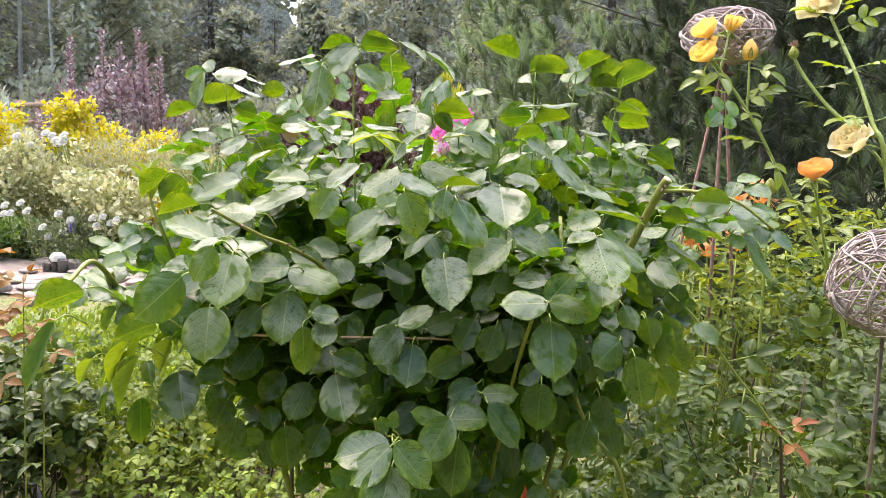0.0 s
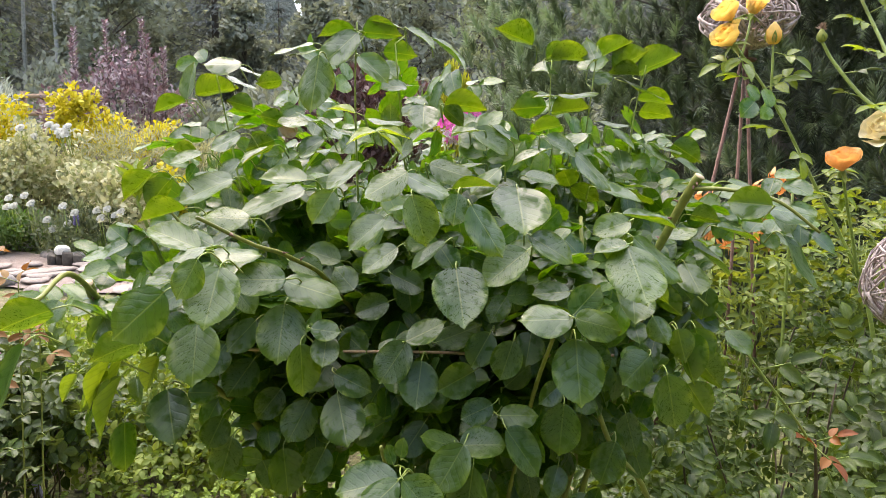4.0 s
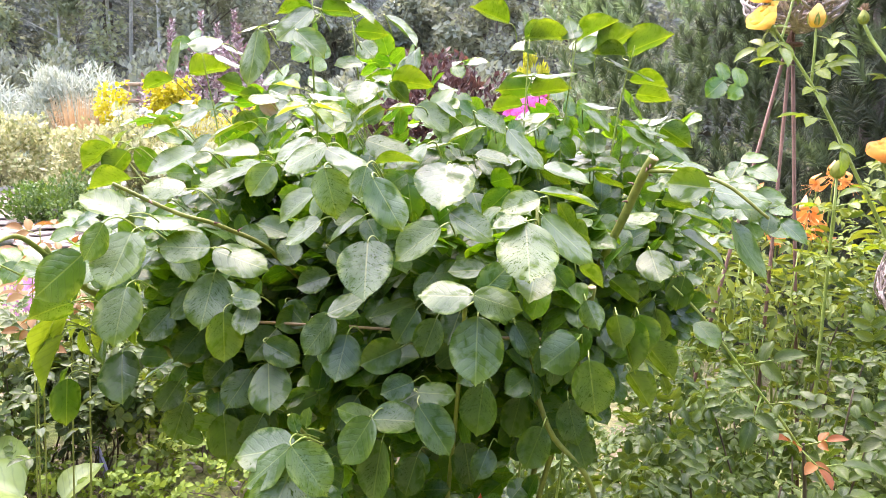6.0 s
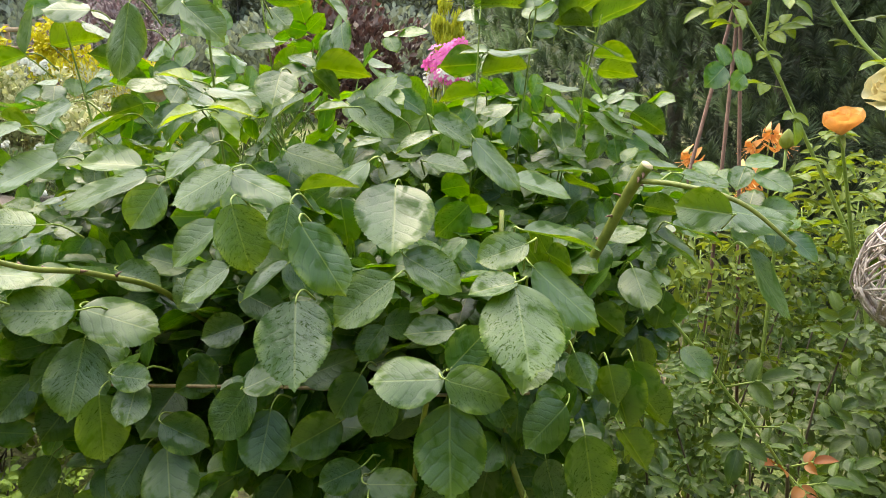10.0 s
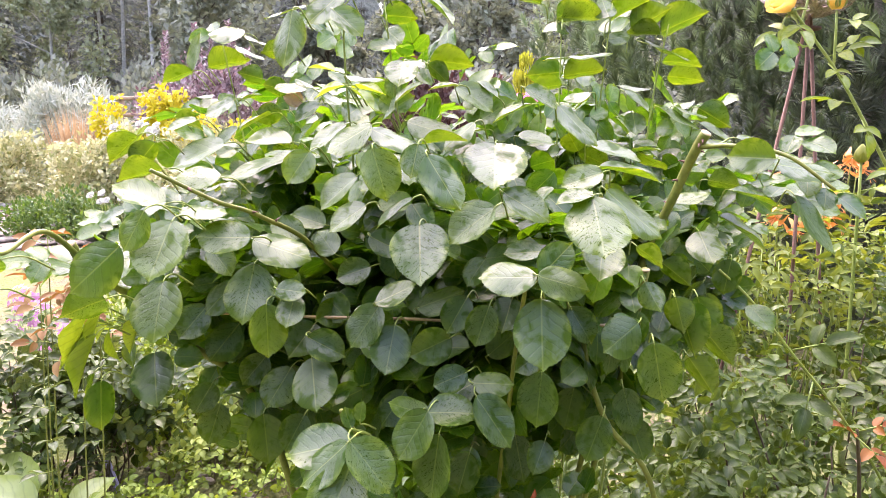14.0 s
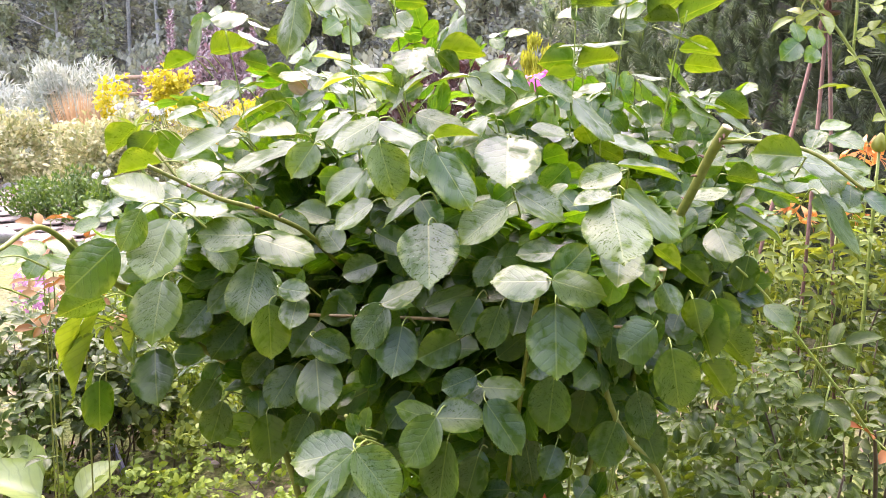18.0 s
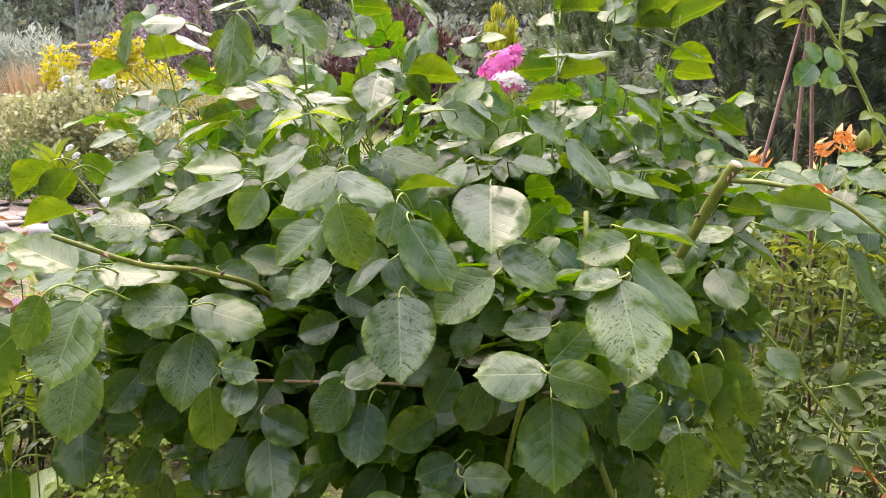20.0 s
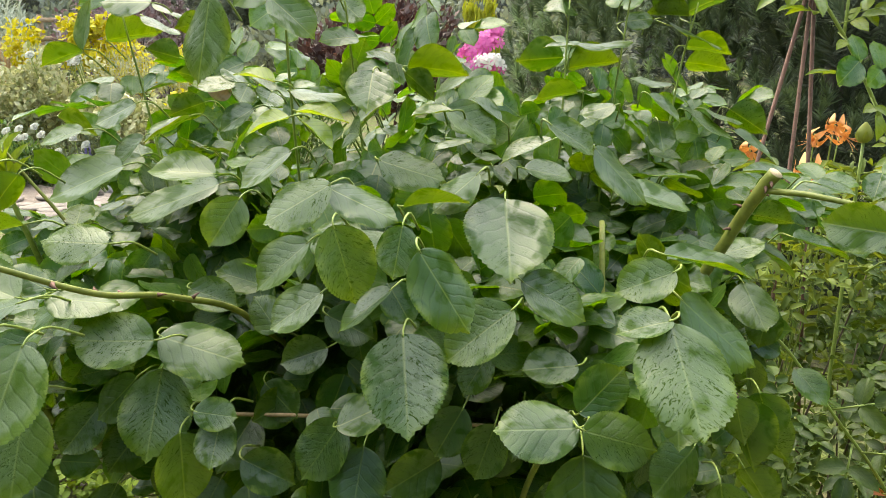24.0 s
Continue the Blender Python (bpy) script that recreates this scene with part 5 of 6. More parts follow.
for i, (x, y, z) in enumerate([(-1.15, 1.82, 1.03), (-1.22, 1.80, 1.08), (-1.34, 1.9, 1.0), (-1.20, 1.75, 0.92), (-1.12, 1.85, 0.97)]):
    sh = thing("bronze_rose_shoot", "young rose shoot with bronze-orange leaves", "shoot", (x - 0.05, y, ground_z(x, y)), "bronze shoots")
    stem_part([(x - 0.05, y, -0.02), (x - 0.02, y, z * 0.6), (x, y, z)], 0.0026, 0.0014, sh, CANE)
    sprays(sh, [((x, y, z), (0.7, -0.4, 0.3)), ((x, y, z - 0.02), (-0.7, -0.3, 0.3)), ((x, y, z - 0.06), (0.4, -0.7, 0.0)), ((x, y, z - 0.1), (-0.5, -0.6, 0.1)), ((x, y, z - 0.15), (0.8, -0.2, 0.1))], 0.047, BRONZE, 720 + i)
    sprays(sh, [((x - 0.01, y, z - 0.22), (0.7, -0.4, 0.2)), ((x - 0.01, y, z - 0.28), (-0.7, -0.3, 0.2)), ((x - 0.02, y, z - 0.36), (0.6, -0.6, 0.1)), ((x - 0.02, y, z - 0.45), (-0.3, -0.7, 0.1))], 0.042, BLUE_LEAF, 730 + i)

BROAD = blade(12, 6, 0.015, 0.18, 0.25, 0.02, 1.0, 0.7)
hyd = thing("hydrangea", "hydrangea with broad pale green leaves and a dried flower head", "plant", (-1.45, 2.0, 0))
hr = random.Random(740)
for at, d, k in [((-1.50, 1.98, 0.20), (-0.7, -0.3, 0.35), 0.25), ((-1.55, 2.0, 0.20), (-0.6, 0.3, 0.5), 0.24), ((-1.38, 1.93, 0.12), (0.75, -0.1, 0.15), 0.27), ((-1.36, 1.88, 0.10), (0.7, -0.5, 0.1), 0.24),
                 ((-1.60, 1.92, 0.16), (-0.5, -0.7, 0.1), 0.24), ((-1.34, 2.0, 0.10), (0.6, 0.3, 0.2), 0.18), ((-1.68, 2.02, 0.22), (-0.5, 0.1, 0.35), 0.22), ((-1.45, 2.08, 0.14), (0.2, 0.6, 0.4), 0.17)]:
    m = leaf_pose(Vector(at) - hyd.location, d, swing(hr, (0, -0.3, 1), 0.2), k, k * 0.62)
    part("leaf", strewn(BROAD, [m]), BIG_LEAF, hyd)
    part("stem", tube([(0, 0, -0.02), tuple((Vector(at) - hyd.location) * 0.6 + Vector((0, 0, 0.03))), tuple(Vector(at) - hyd.location)], 0.004, 5), STALK, hyd)
mats = []
for _ in range(150):
    p = ball_point(hr).normalized()
    q = Vector((0.01 + p.x * 0.075, -0.08 + p.y * 0.06, 0.155 + p.z * 0.05))
    mats.append(leaf_pose(q, swing(hr, p, 0.5), p, 0.022, 0.018))
part("flower_head", strewn(LEAF_SMALL, mats)[:2], DRY, hyd, "dried pinkish-brown flower head")
tag = thing("plant_label", "lilac plastic plant label leaning in the soil", "label", (-1.50, 2.40, ground_z(-1.5, 2.4)))
part("blade", joined(tube([(-0.012, 0, -0.02), (-0.06, -0.02, 0.17)], 0.007, 4), tube([(0.000, 0, -0.02), (-0.048, -0.02, 0.17)], 0.007, 4)), TAG, tag, "", "", False)

# litter: fallen leaves and pebbles on the soil
lit = part("fallen_leaves", strewn(LEAF_SMALL, [leaf_pose((x, y, ground_z(x, y) + 0.012), (math.cos(a), math.sin(a), 0.1), swing(lr, (0, 0, 1), 0.25), lr.uniform(0.02, 0.045), 0.02)
           for x, y, a in [(lr.uniform(-2.0, 1.2), lr.uniform(1.6, 3.6), lr.uniform(0, 6.28)) for _ in range(380)]])[:2], DRY, None, "brown fallen leaves lying on the soil", "stuff")
lit["category"] = "leaves"
peb = []
for _ in range(150):
    x, y, k = lr.uniform(-1.6, 0.6), lr.uniform(1.8, 3.0), lr.uniform(0.008, 0.022)
    v, f = stone_geo(lr, k * 1.3, k, k * 0.8)
    z = ground_z(x, y)
    peb.append(([(a + x, b + y, c + z) for a, b, c in v], f))
pebbles = part("pebbles", joined(*peb), PATH_STONE, None, "small pale pebbles scattered on the soil", "stuff")
pebbles["category"] = "pebbles"

# ---- the rose bush in the middle ----
bush = thing("rose_bush", "large rose bush with glossy wet dark green leaves", "rose bush", (0.0, 1.02, 0.0))
BLADES = [blade(54, 8, 0.018, 0.08, 0.03, 0.012, 0.9, 0.92, 1), blade(54, 8, 0.018, 0.03, -0.03, 0.020, 0.9, 0.96, 2), blade(54, 8, 0.018, 0.12, 0.05, 0.016, 0.9, 0.88, 3), blade(54, 8, 0.018, -0.04, 0.0, 0.022, 0.9, 0.94, 4),
          blade(48, 8, 0.016, 0.16, 0.10, 0.020, 0.9, 0.84, 5, 0.86), blade(48, 8, 0.016, 0.22, 0.05, 0.026, 0.9, 0.78, 6, 0.95)]
KIND = {'t': ROSE, 'd': ROSE, 'u': ROSE, 'y': YOUNG_OR_BACKLIT, 'b': WITHERED, 'g': ROSE}
MESHES = {}
LEAVES = []
br = random.Random(800)


def rose_leaf(kind, at, axis, up, width):
    """One leaflet of the bush: its foot, its length and direction, the side that its face is turned to, its width."""
    b = br.randrange(4, 6) if kind in 'uy' else br.randrange(4)
    mat = KIND[kind]
    key = (b, mat.name)
    m = Matrix.Translation(-bush.location) @ leaf_pose(at, axis, up, Vector(axis).length, width)
    if key not in MESHES:
        ob = part("leaf", BLADES[b], mat, bush)
        MESHES[key] = ob.data
    else:
        ob = new("leaf", MESHES[key])
        ob.parent = bush
    ob.matrix_basis = m
    if kind == 'y':
        tagged(ob, "yellow-green leaf, young or painted as backlit")
    elif kind == 'b':
        tagged(ob, "withered brown leaf")
    LEAVES.append((Vector(at), Vector(axis), Vector(up).normalized(), width))


rose_leaf('t', (-0.284, 1.074, 1.458), (-0.047, -0.009, 0.000), (0.12, -0.63, 0.77), 0.037)
rose_leaf('g', (-0.355, 1.069, 1.414), (0.006, 0.010, 0.049), (-0.58, -0.78, 0.22), 0.039)
rose_leaf('t', (-0.322, 1.123, 1.449), (0.039, 0.004, -0.018), (0.42, -0.09, 0.90), 0.032)
rose_leaf('t', (-0.297, 1.100, 1.459), (0.032, 0.004, -0.013), (0.38, -0.10, 0.92), 0.022)
rose_leaf('u', (-0.380, 1.152, 1.426), (0.058, 0.012, 0.011), (-0.27, 0.54, 0.80), 0.046)
rose_leaf('u', (-0.360, 1.075, 1.414), (-0.040, -0.010, -0.014), (-0.39, 0.40, 0.83), 0.033)
rose_leaf('u', (-0.300, 1.154, 1.408), (-0.036, -0.005, 0.010), (-0.02, 0.92, 0.38), 0.029)
rose_leaf('u', (-0.242, 1.105, 1.441), (-0.033, -0.007, -0.004), (-0.24, 0.84, 0.49), 0.026)
rose_leaf('u', (-0.231, 1.078, 1.386), (-0.032, -0.004, 0.010), (0.01, 0.91, 0.42), 0.026)
rose_leaf('u', (-0.260, 1.122, 1.364), (-0.036, -0.009, -0.013), (-0.32, 0.90, 0.29), 0.030)
rose_leaf('t', (-0.250, 0.973, 1.370), (-0.032, -0.009, -0.018), (-0.17, -0.72, 0.68), 0.029)
rose_leaf('t', (-0.307, 1.094, 1.375), (0.030, 0.007, 0.010), (-0.26, -0.21, 0.94), 0.024)
rose_leaf('t', (-0.124, 0.853, 1.445), (-0.007, -0.011, -0.056), (-0.45, -0.87, 0.22), 0.044)
rose_leaf('t', (-0.107, 0.948, 1.479), (-0.037, -0.013, -0.036), (-0.19, -0.84, 0.50), 0.041)
rose_leaf('t', (-0.087, 0.859, 1.445), (0.029, 0.001, -0.025), (0.47, -0.71, 0.52), 0.029)
rose_leaf('u', (-0.108, 0.977, 1.483), (0.044, 0.008, -0.002), (-0.08, 0.65, 0.76), 0.034)
rose_leaf('t', (-0.044, 0.883, 1.473), (0.028, 0.002, -0.018), (0.54, -0.30, 0.79), 0.026)
rose_leaf('t', (-0.026, 0.950, 1.472), (0.037, 0.001, -0.031), (0.65, -0.13, 0.75), 0.037)
rose_leaf('u', (-0.101, 1.069, 1.472), (0.042, 0.007, -0.002), (-0.10, 0.72, 0.68), 0.033)
rose_leaf('t', (-0.117, 1.137, 1.466), (0.026, -0.016, -0.022), (-0.13, -0.88, 0.46), 0.029)
rose_leaf('t', (-0.170, 0.999, 1.474), (-0.046, -0.011, -0.015), (-0.23, -0.28, 0.93), 0.038)
rose_leaf('t', (-0.156, 0.985, 1.467), (-0.036, -0.008, -0.008), (-0.18, -0.19, 0.97), 0.029)
rose_leaf('u', (-0.114, 0.964, 1.484), (-0.040, -0.008, -0.006), (-0.22, 0.43, 0.88), 0.026)
rose_leaf('t', (-0.067, 0.977, 1.488), (-0.031, -0.004, 0.008), (0.25, -0.16, 0.95), 0.025)
rose_leaf('t', (-0.028, 0.891, 1.400), (0.003, -0.033, -0.026), (0.17, -0.59, 0.79), 0.032)
rose_leaf('u', (-0.011, 0.928, 1.403), (0.044, 0.008, -0.003), (-0.06, 0.68, 0.73), 0.034)
rose_leaf('u', (-0.011, 0.920, 1.399), (0.022, 0.001, -0.019), (0.33, 0.84, 0.42), 0.022)
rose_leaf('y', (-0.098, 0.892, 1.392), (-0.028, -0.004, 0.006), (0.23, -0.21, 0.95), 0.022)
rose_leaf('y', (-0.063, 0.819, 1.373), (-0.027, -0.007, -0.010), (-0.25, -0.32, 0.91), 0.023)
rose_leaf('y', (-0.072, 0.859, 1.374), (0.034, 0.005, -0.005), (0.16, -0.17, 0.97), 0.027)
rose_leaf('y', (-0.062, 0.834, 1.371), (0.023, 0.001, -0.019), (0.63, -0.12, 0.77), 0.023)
rose_leaf('t', (-0.163, 1.014, 1.366), (-0.030, -0.009, -0.020), (-0.23, -0.72, 0.65), 0.029)
rose_leaf('t', (-0.083, 0.881, 1.386), (0.037, 0.006, -0.004), (0.12, -0.18, 0.98), 0.029)
rose_leaf('t', (0.028, 0.878, 1.375), (-0.028, -0.006, -0.003), (-0.05, -0.20, 0.98), 0.022)
rose_leaf('t', (0.021, 0.903, 1.376), (0.036, 0.002, -0.024), (0.48, -0.59, 0.65), 0.033)
rose_leaf('t', (0.058, 0.922, 1.366), (-0.021, -0.001, 0.017), (0.63, -0.29, 0.73), 0.021)
rose_leaf('t', (-0.097, 0.917, 1.341), (-0.038, -0.012, -0.028), (-0.38, -0.54, 0.75), 0.037)
rose_leaf('t', (-0.030, 0.791, 1.338), (-0.038, -0.011, -0.023), (-0.21, -0.70, 0.68), 0.035)
rose_leaf('t', (-0.032, 0.794, 1.335), (0.040, 0.004, -0.019), (0.42, -0.36, 0.83), 0.034)
rose_leaf('t', (-0.020, 0.871, 1.342), (0.045, 0.006, -0.014), (0.31, -0.58, 0.75), 0.036)
rose_leaf('t', (0.050, 0.837, 1.340), (-0.028, -0.009, -0.025), (-0.42, -0.58, 0.70), 0.030)
rose_leaf('u', (0.007, 0.815, 1.322), (0.039, 0.008, 0.005), (-0.20, 0.44, 0.88), 0.018)
rose_leaf('t', (0.066, 0.854, 1.322), (0.008, -0.061, -0.037), (0.14, -0.50, 0.86), 0.055)
rose_leaf('t', (0.075, 0.954, 1.328), (0.038, 0.006, -0.007), (0.22, -0.39, 0.89), 0.030)
rose_leaf('t', (0.092, 0.853, 1.370), (0.029, 0.002, -0.018), (0.47, -0.54, 0.70), 0.026)
rose_leaf('t', (0.121, 0.866, 1.355), (0.035, 0.000, -0.036), (0.66, -0.40, 0.63), 0.039)
rose_leaf('t', (0.095, 0.887, 1.357), (-0.035, -0.009, -0.015), (-0.34, -0.23, 0.91), 0.029)
rose_leaf('t', (0.163, 1.164, 1.448), (0.029, 0.006, 0.004), (0.08, -0.81, 0.57), 0.023)
rose_leaf('u', (0.100, 1.154, 1.470), (0.003, -0.032, -0.018), (-0.19, 0.46, -0.87), 0.034)
rose_leaf('u', (0.083, 1.126, 1.488), (-0.050, -0.006, 0.021), (0.26, 0.57, 0.78), 0.042)
rose_leaf('u', (0.101, 1.147, 1.473), (0.031, 0.009, 0.018), (-0.48, 0.74, 0.48), 0.029)
rose_leaf('u', (0.107, 1.145, 1.473), (0.055, 0.010, 0.001), (-0.11, 0.51, 0.85), 0.043)
rose_leaf('u', (0.164, 1.142, 1.471), (-0.011, 0.022, 0.029), (-0.03, 0.78, -0.62), 0.029)
rose_leaf('u', (0.165, 1.177, 1.472), (0.052, 0.014, 0.029), (-0.52, 0.36, 0.77), 0.047)
rose_leaf('u', (0.194, 1.193, 1.460), (0.048, 0.014, 0.031), (-0.53, 0.68, 0.51), 0.046)
rose_leaf('u', (0.231, 1.215, 1.461), (0.059, 0.015, 0.027), (-0.45, 0.64, 0.62), 0.051)
rose_leaf('u', (0.229, 1.197, 1.456), (-0.048, -0.008, 0.002), (-0.04, 0.47, 0.88), 0.034)
rose_leaf('t', (0.207, 1.208, 1.453), (0.062, 0.006, -0.029), (0.43, -0.09, 0.90), 0.049)
rose_leaf('u', (0.237, 1.254, 1.428), (0.053, 0.009, -0.005), (0.00, 0.47, 0.88), 0.041)
rose_leaf('u', (0.248, 1.298, 1.411), (0.051, 0.008, -0.005), (-0.05, 0.71, 0.70), 0.040)
rose_leaf('u', (0.106, 1.226, 1.414), (-0.052, -0.010, -0.004), (-0.21, 0.88, 0.42), 0.041)
rose_leaf('u', (0.110, 1.154, 1.403), (0.053, 0.011, 0.009), (-0.25, 0.60, 0.76), 0.042)
rose_leaf('t', (0.117, 1.129, 1.424), (0.053, 0.010, 0.004), (-0.04, -0.20, 0.98), 0.041)
rose_leaf('t', (0.118, 1.155, 1.424), (-0.034, -0.006, -0.001), (-0.01, -0.16, 0.99), 0.024)
rose_leaf('u', (0.115, 1.025, 1.384), (-0.038, -0.008, -0.006), (-0.25, 0.54, 0.80), 0.030)
rose_leaf('t', (0.220, 1.206, 1.388), (-0.049, -0.008, 0.006), (0.15, -0.18, 0.97), 0.038)
rose_leaf('t', (0.184, 1.105, 1.380), (0.031, 0.002, -0.024), (0.58, -0.35, 0.74), 0.030)
rose_leaf('t', (0.195, 1.111, 1.355), (0.004, -0.023, -0.026), (0.14, -0.74, 0.66), 0.027)
rose_leaf('t', (0.228, 1.158, 1.363), (0.049, 0.004, -0.029), (0.51, -0.26, 0.82), 0.044)
rose_leaf('t', (0.250, 1.180, 1.364), (0.040, 0.005, -0.014), (0.35, -0.15, 0.93), 0.033)
rose_leaf('u', (0.281, 1.208, 1.363), (0.042, 0.003, -0.025), (0.17, 0.90, 0.40), 0.037)
rose_leaf('t', (0.278, 1.168, 1.343), (0.042, 0.003, -0.027), (0.53, -0.28, 0.80), 0.039)
rose_leaf('t', (0.316, 1.079, 1.311), (-0.053, -0.009, 0.006), (0.13, -0.13, 0.98), 0.028)
rose_leaf('t', (0.149, 0.932, 1.318), (0.049, 0.007, -0.014), (0.30, -0.28, 0.91), 0.040)
rose_leaf('t', (-0.181, 0.808, 1.292), (-0.042, -0.007, 0.002), (0.15, -0.58, 0.80), 0.033)
rose_leaf('t', (-0.165, 0.939, 1.310), (-0.071, -0.018, -0.027), (-0.26, -0.35, 0.90), 0.060)
rose_leaf('t', (-0.114, 0.859, 1.315), (-0.017, -0.017, -0.031), (0.28, -0.90, 0.34), 0.031)
rose_leaf('t', (-0.058, 0.833, 1.293), (-0.034, -0.011, -0.031), (-0.36, -0.67, 0.65), 0.036)
rose_leaf('t', (-0.041, 0.805, 1.269), (-0.032, -0.010, -0.023), (-0.30, -0.66, 0.70), 0.032)
rose_leaf('t', (-0.023, 0.769, 1.319), (0.014, -0.005, -0.043), (0.57, -0.77, 0.27), 0.035)
rose_leaf('t', (0.017, 0.762, 1.322), (-0.003, -0.012, -0.027), (0.21, -0.91, 0.37), 0.023)
rose_leaf('t', (0.029, 0.742, 1.314), (0.027, -0.002, -0.042), (0.66, -0.60, 0.45), 0.038)
rose_leaf('t', (0.004, 0.795, 1.276), (-0.031, -0.010, -0.025), (-0.54, -0.30, 0.79), 0.031)
rose_leaf('t', (0.076, 0.786, 1.271), (-0.038, -0.012, -0.030), (-0.26, -0.74, 0.62), 0.038)
rose_leaf('t', (0.015, 0.773, 1.257), (0.011, -0.043, -0.042), (0.08, -0.69, 0.72), 0.047)
rose_leaf('t', (0.079, 0.810, 1.281), (0.040, 0.003, -0.024), (0.46, -0.56, 0.69), 0.036)
rose_leaf('t', (0.161, 0.776, 1.300), (-0.032, -0.008, -0.011), (-0.04, -0.74, 0.67), 0.026)
rose_leaf('t', (0.158, 0.800, 1.303), (0.051, 0.007, -0.011), (0.22, -0.12, 0.97), 0.024)
rose_leaf('t', (0.155, 0.740, 1.285), (-0.028, -0.006, -0.006), (-0.13, -0.36, 0.92), 0.023)
rose_leaf('t', (0.154, 0.739, 1.284), (0.010, -0.047, -0.038), (0.10, -0.61, 0.78), 0.047)
rose_leaf('t', (0.164, 0.774, 1.286), (0.043, 0.002, -0.037), (0.59, -0.45, 0.67), 0.043)
rose_leaf('t', (0.115, 0.801, 1.233), (-0.034, -0.007, -0.002), (0.04, -0.50, 0.86), 0.027)
rose_leaf('t', (0.114, 0.744, 1.222), (-0.045, -0.008, -0.001), (0.10, -0.58, 0.81), 0.035)
rose_leaf('t', (0.115, 0.769, 1.218), (0.024, 0.009, 0.026), (-0.03, -0.94, 0.35), 0.028)
rose_leaf('t', (0.115, 0.738, 1.224), (0.039, 0.005, -0.011), (0.28, -0.69, 0.67), 0.031)
rose_leaf('t', (0.117, 0.749, 1.204), (0.004, -0.025, -0.051), (0.16, -0.88, 0.44), 0.044)
rose_leaf('t', (0.162, 0.760, 1.248), (-0.001, -0.037, -0.023), (0.29, -0.52, 0.80), 0.034)
rose_leaf('t', (-0.169, 0.708, 1.264), (0.001, -0.038, -0.042), (0.20, -0.73, 0.66), 0.043)
rose_leaf('t', (-0.176, 0.683, 1.274), (-0.015, -0.008, -0.031), (-0.07, -0.96, 0.28), 0.027)
rose_leaf('t', (-0.207, 0.756, 1.271), (-0.045, -0.005, 0.019), (0.39, -0.37, 0.84), 0.038)
rose_leaf('t', (-0.203, 0.774, 1.266), (0.043, 0.007, -0.004), (0.14, -0.24, 0.96), 0.034)
rose_leaf('t', (-0.215, 0.800, 1.267), (0.020, 0.006, 0.014), (-0.38, -0.52, 0.77), 0.019)
rose_leaf('t', (-0.203, 0.775, 1.271), (-0.024, -0.002, 0.013), (0.43, -0.59, 0.69), 0.021)
rose_leaf('t', (-0.194, 0.740, 1.274), (-0.029, -0.007, -0.009), (-0.18, -0.40, 0.90), 0.024)
rose_leaf('t', (-0.215, 0.705, 1.243), (-0.039, -0.014, -0.038), (0.08, -0.96, 0.26), 0.043)
rose_leaf('t', (-0.137, 0.776, 1.242), (-0.048, -0.009, 0.000), (0.13, -0.68, 0.72), 0.038)
rose_leaf('t', (-0.145, 0.796, 1.237), (0.053, 0.007, -0.018), (0.33, -0.47, 0.82), 0.043)
rose_leaf('d', (-0.145, 0.796, 1.215), (0.002, -0.032, -0.049), (0.18, -0.82, 0.54), 0.045)
rose_leaf('d', (-0.115, 0.775, 1.198), (0.027, 0.004, -0.004), (0.21, -0.78, 0.59), 0.021)
rose_leaf('t', (-0.103, 0.787, 1.190), (0.001, -0.023, -0.025), (0.18, -0.71, 0.68), 0.026)
rose_leaf('d', (-0.211, 0.755, 1.205), (0.007, -0.032, -0.048), (0.14, -0.82, 0.56), 0.045)
rose_leaf('d', (-0.124, 0.773, 1.184), (0.004, -0.007, -0.047), (0.77, -0.62, 0.16), 0.037)
rose_leaf('t', (-0.034, 0.817, 1.177), (-0.025, -0.011, -0.039), (-0.21, -0.89, 0.40), 0.037)
rose_leaf('d', (-0.020, 0.818, 1.159), (-0.003, -0.024, -0.041), (0.21, -0.85, 0.49), 0.037)
rose_leaf('d', (0.029, 0.832, 1.146), (-0.033, -0.026, -0.013), (0.51, -0.81, 0.30), 0.034)
rose_leaf('d', (-0.104, 0.815, 1.144), (0.036, 0.003, -0.018), (0.32, -0.81, 0.48), 0.031)
rose_leaf('d', (-0.102, 0.818, 1.123), (0.018, -0.036, -0.039), (-0.00, -0.73, 0.68), 0.043)
rose_leaf('d', (-0.143, 0.863, 1.097), (-0.014, -0.032, -0.033), (0.36, -0.75, 0.56), 0.037)
rose_leaf('d', (-0.291, 0.853, 1.107), (0.022, -0.035, -0.045), (-0.00, -0.79, 0.61), 0.047)
rose_leaf('d', (0.048, 0.811, 1.121), (-0.030, -0.008, -0.013), (0.07, -0.92, 0.39), 0.026)
rose_leaf('d', (0.051, 0.834, 1.104), (-0.036, -0.010, -0.020), (-0.19, -0.69, 0.70), 0.033)
rose_leaf('d', (0.055, 0.797, 1.116), (0.036, 0.006, -0.001), (0.13, -0.57, 0.82), 0.028)
rose_leaf('t', (0.061, 0.779, 1.111), (0.031, -0.002, -0.043), (0.68, -0.52, 0.51), 0.040)
rose_leaf('d', (0.020, 0.772, 1.096), (0.043, 0.008, 0.000), (0.10, -0.56, 0.82), 0.034)
rose_leaf('t', (0.025, 0.756, 1.104), (-0.023, -0.011, -0.041), (-0.28, -0.87, 0.40), 0.037)
rose_leaf('d', (0.033, 0.761, 1.082), (-0.006, -0.011, -0.056), (-0.53, -0.82, 0.21), 0.044)
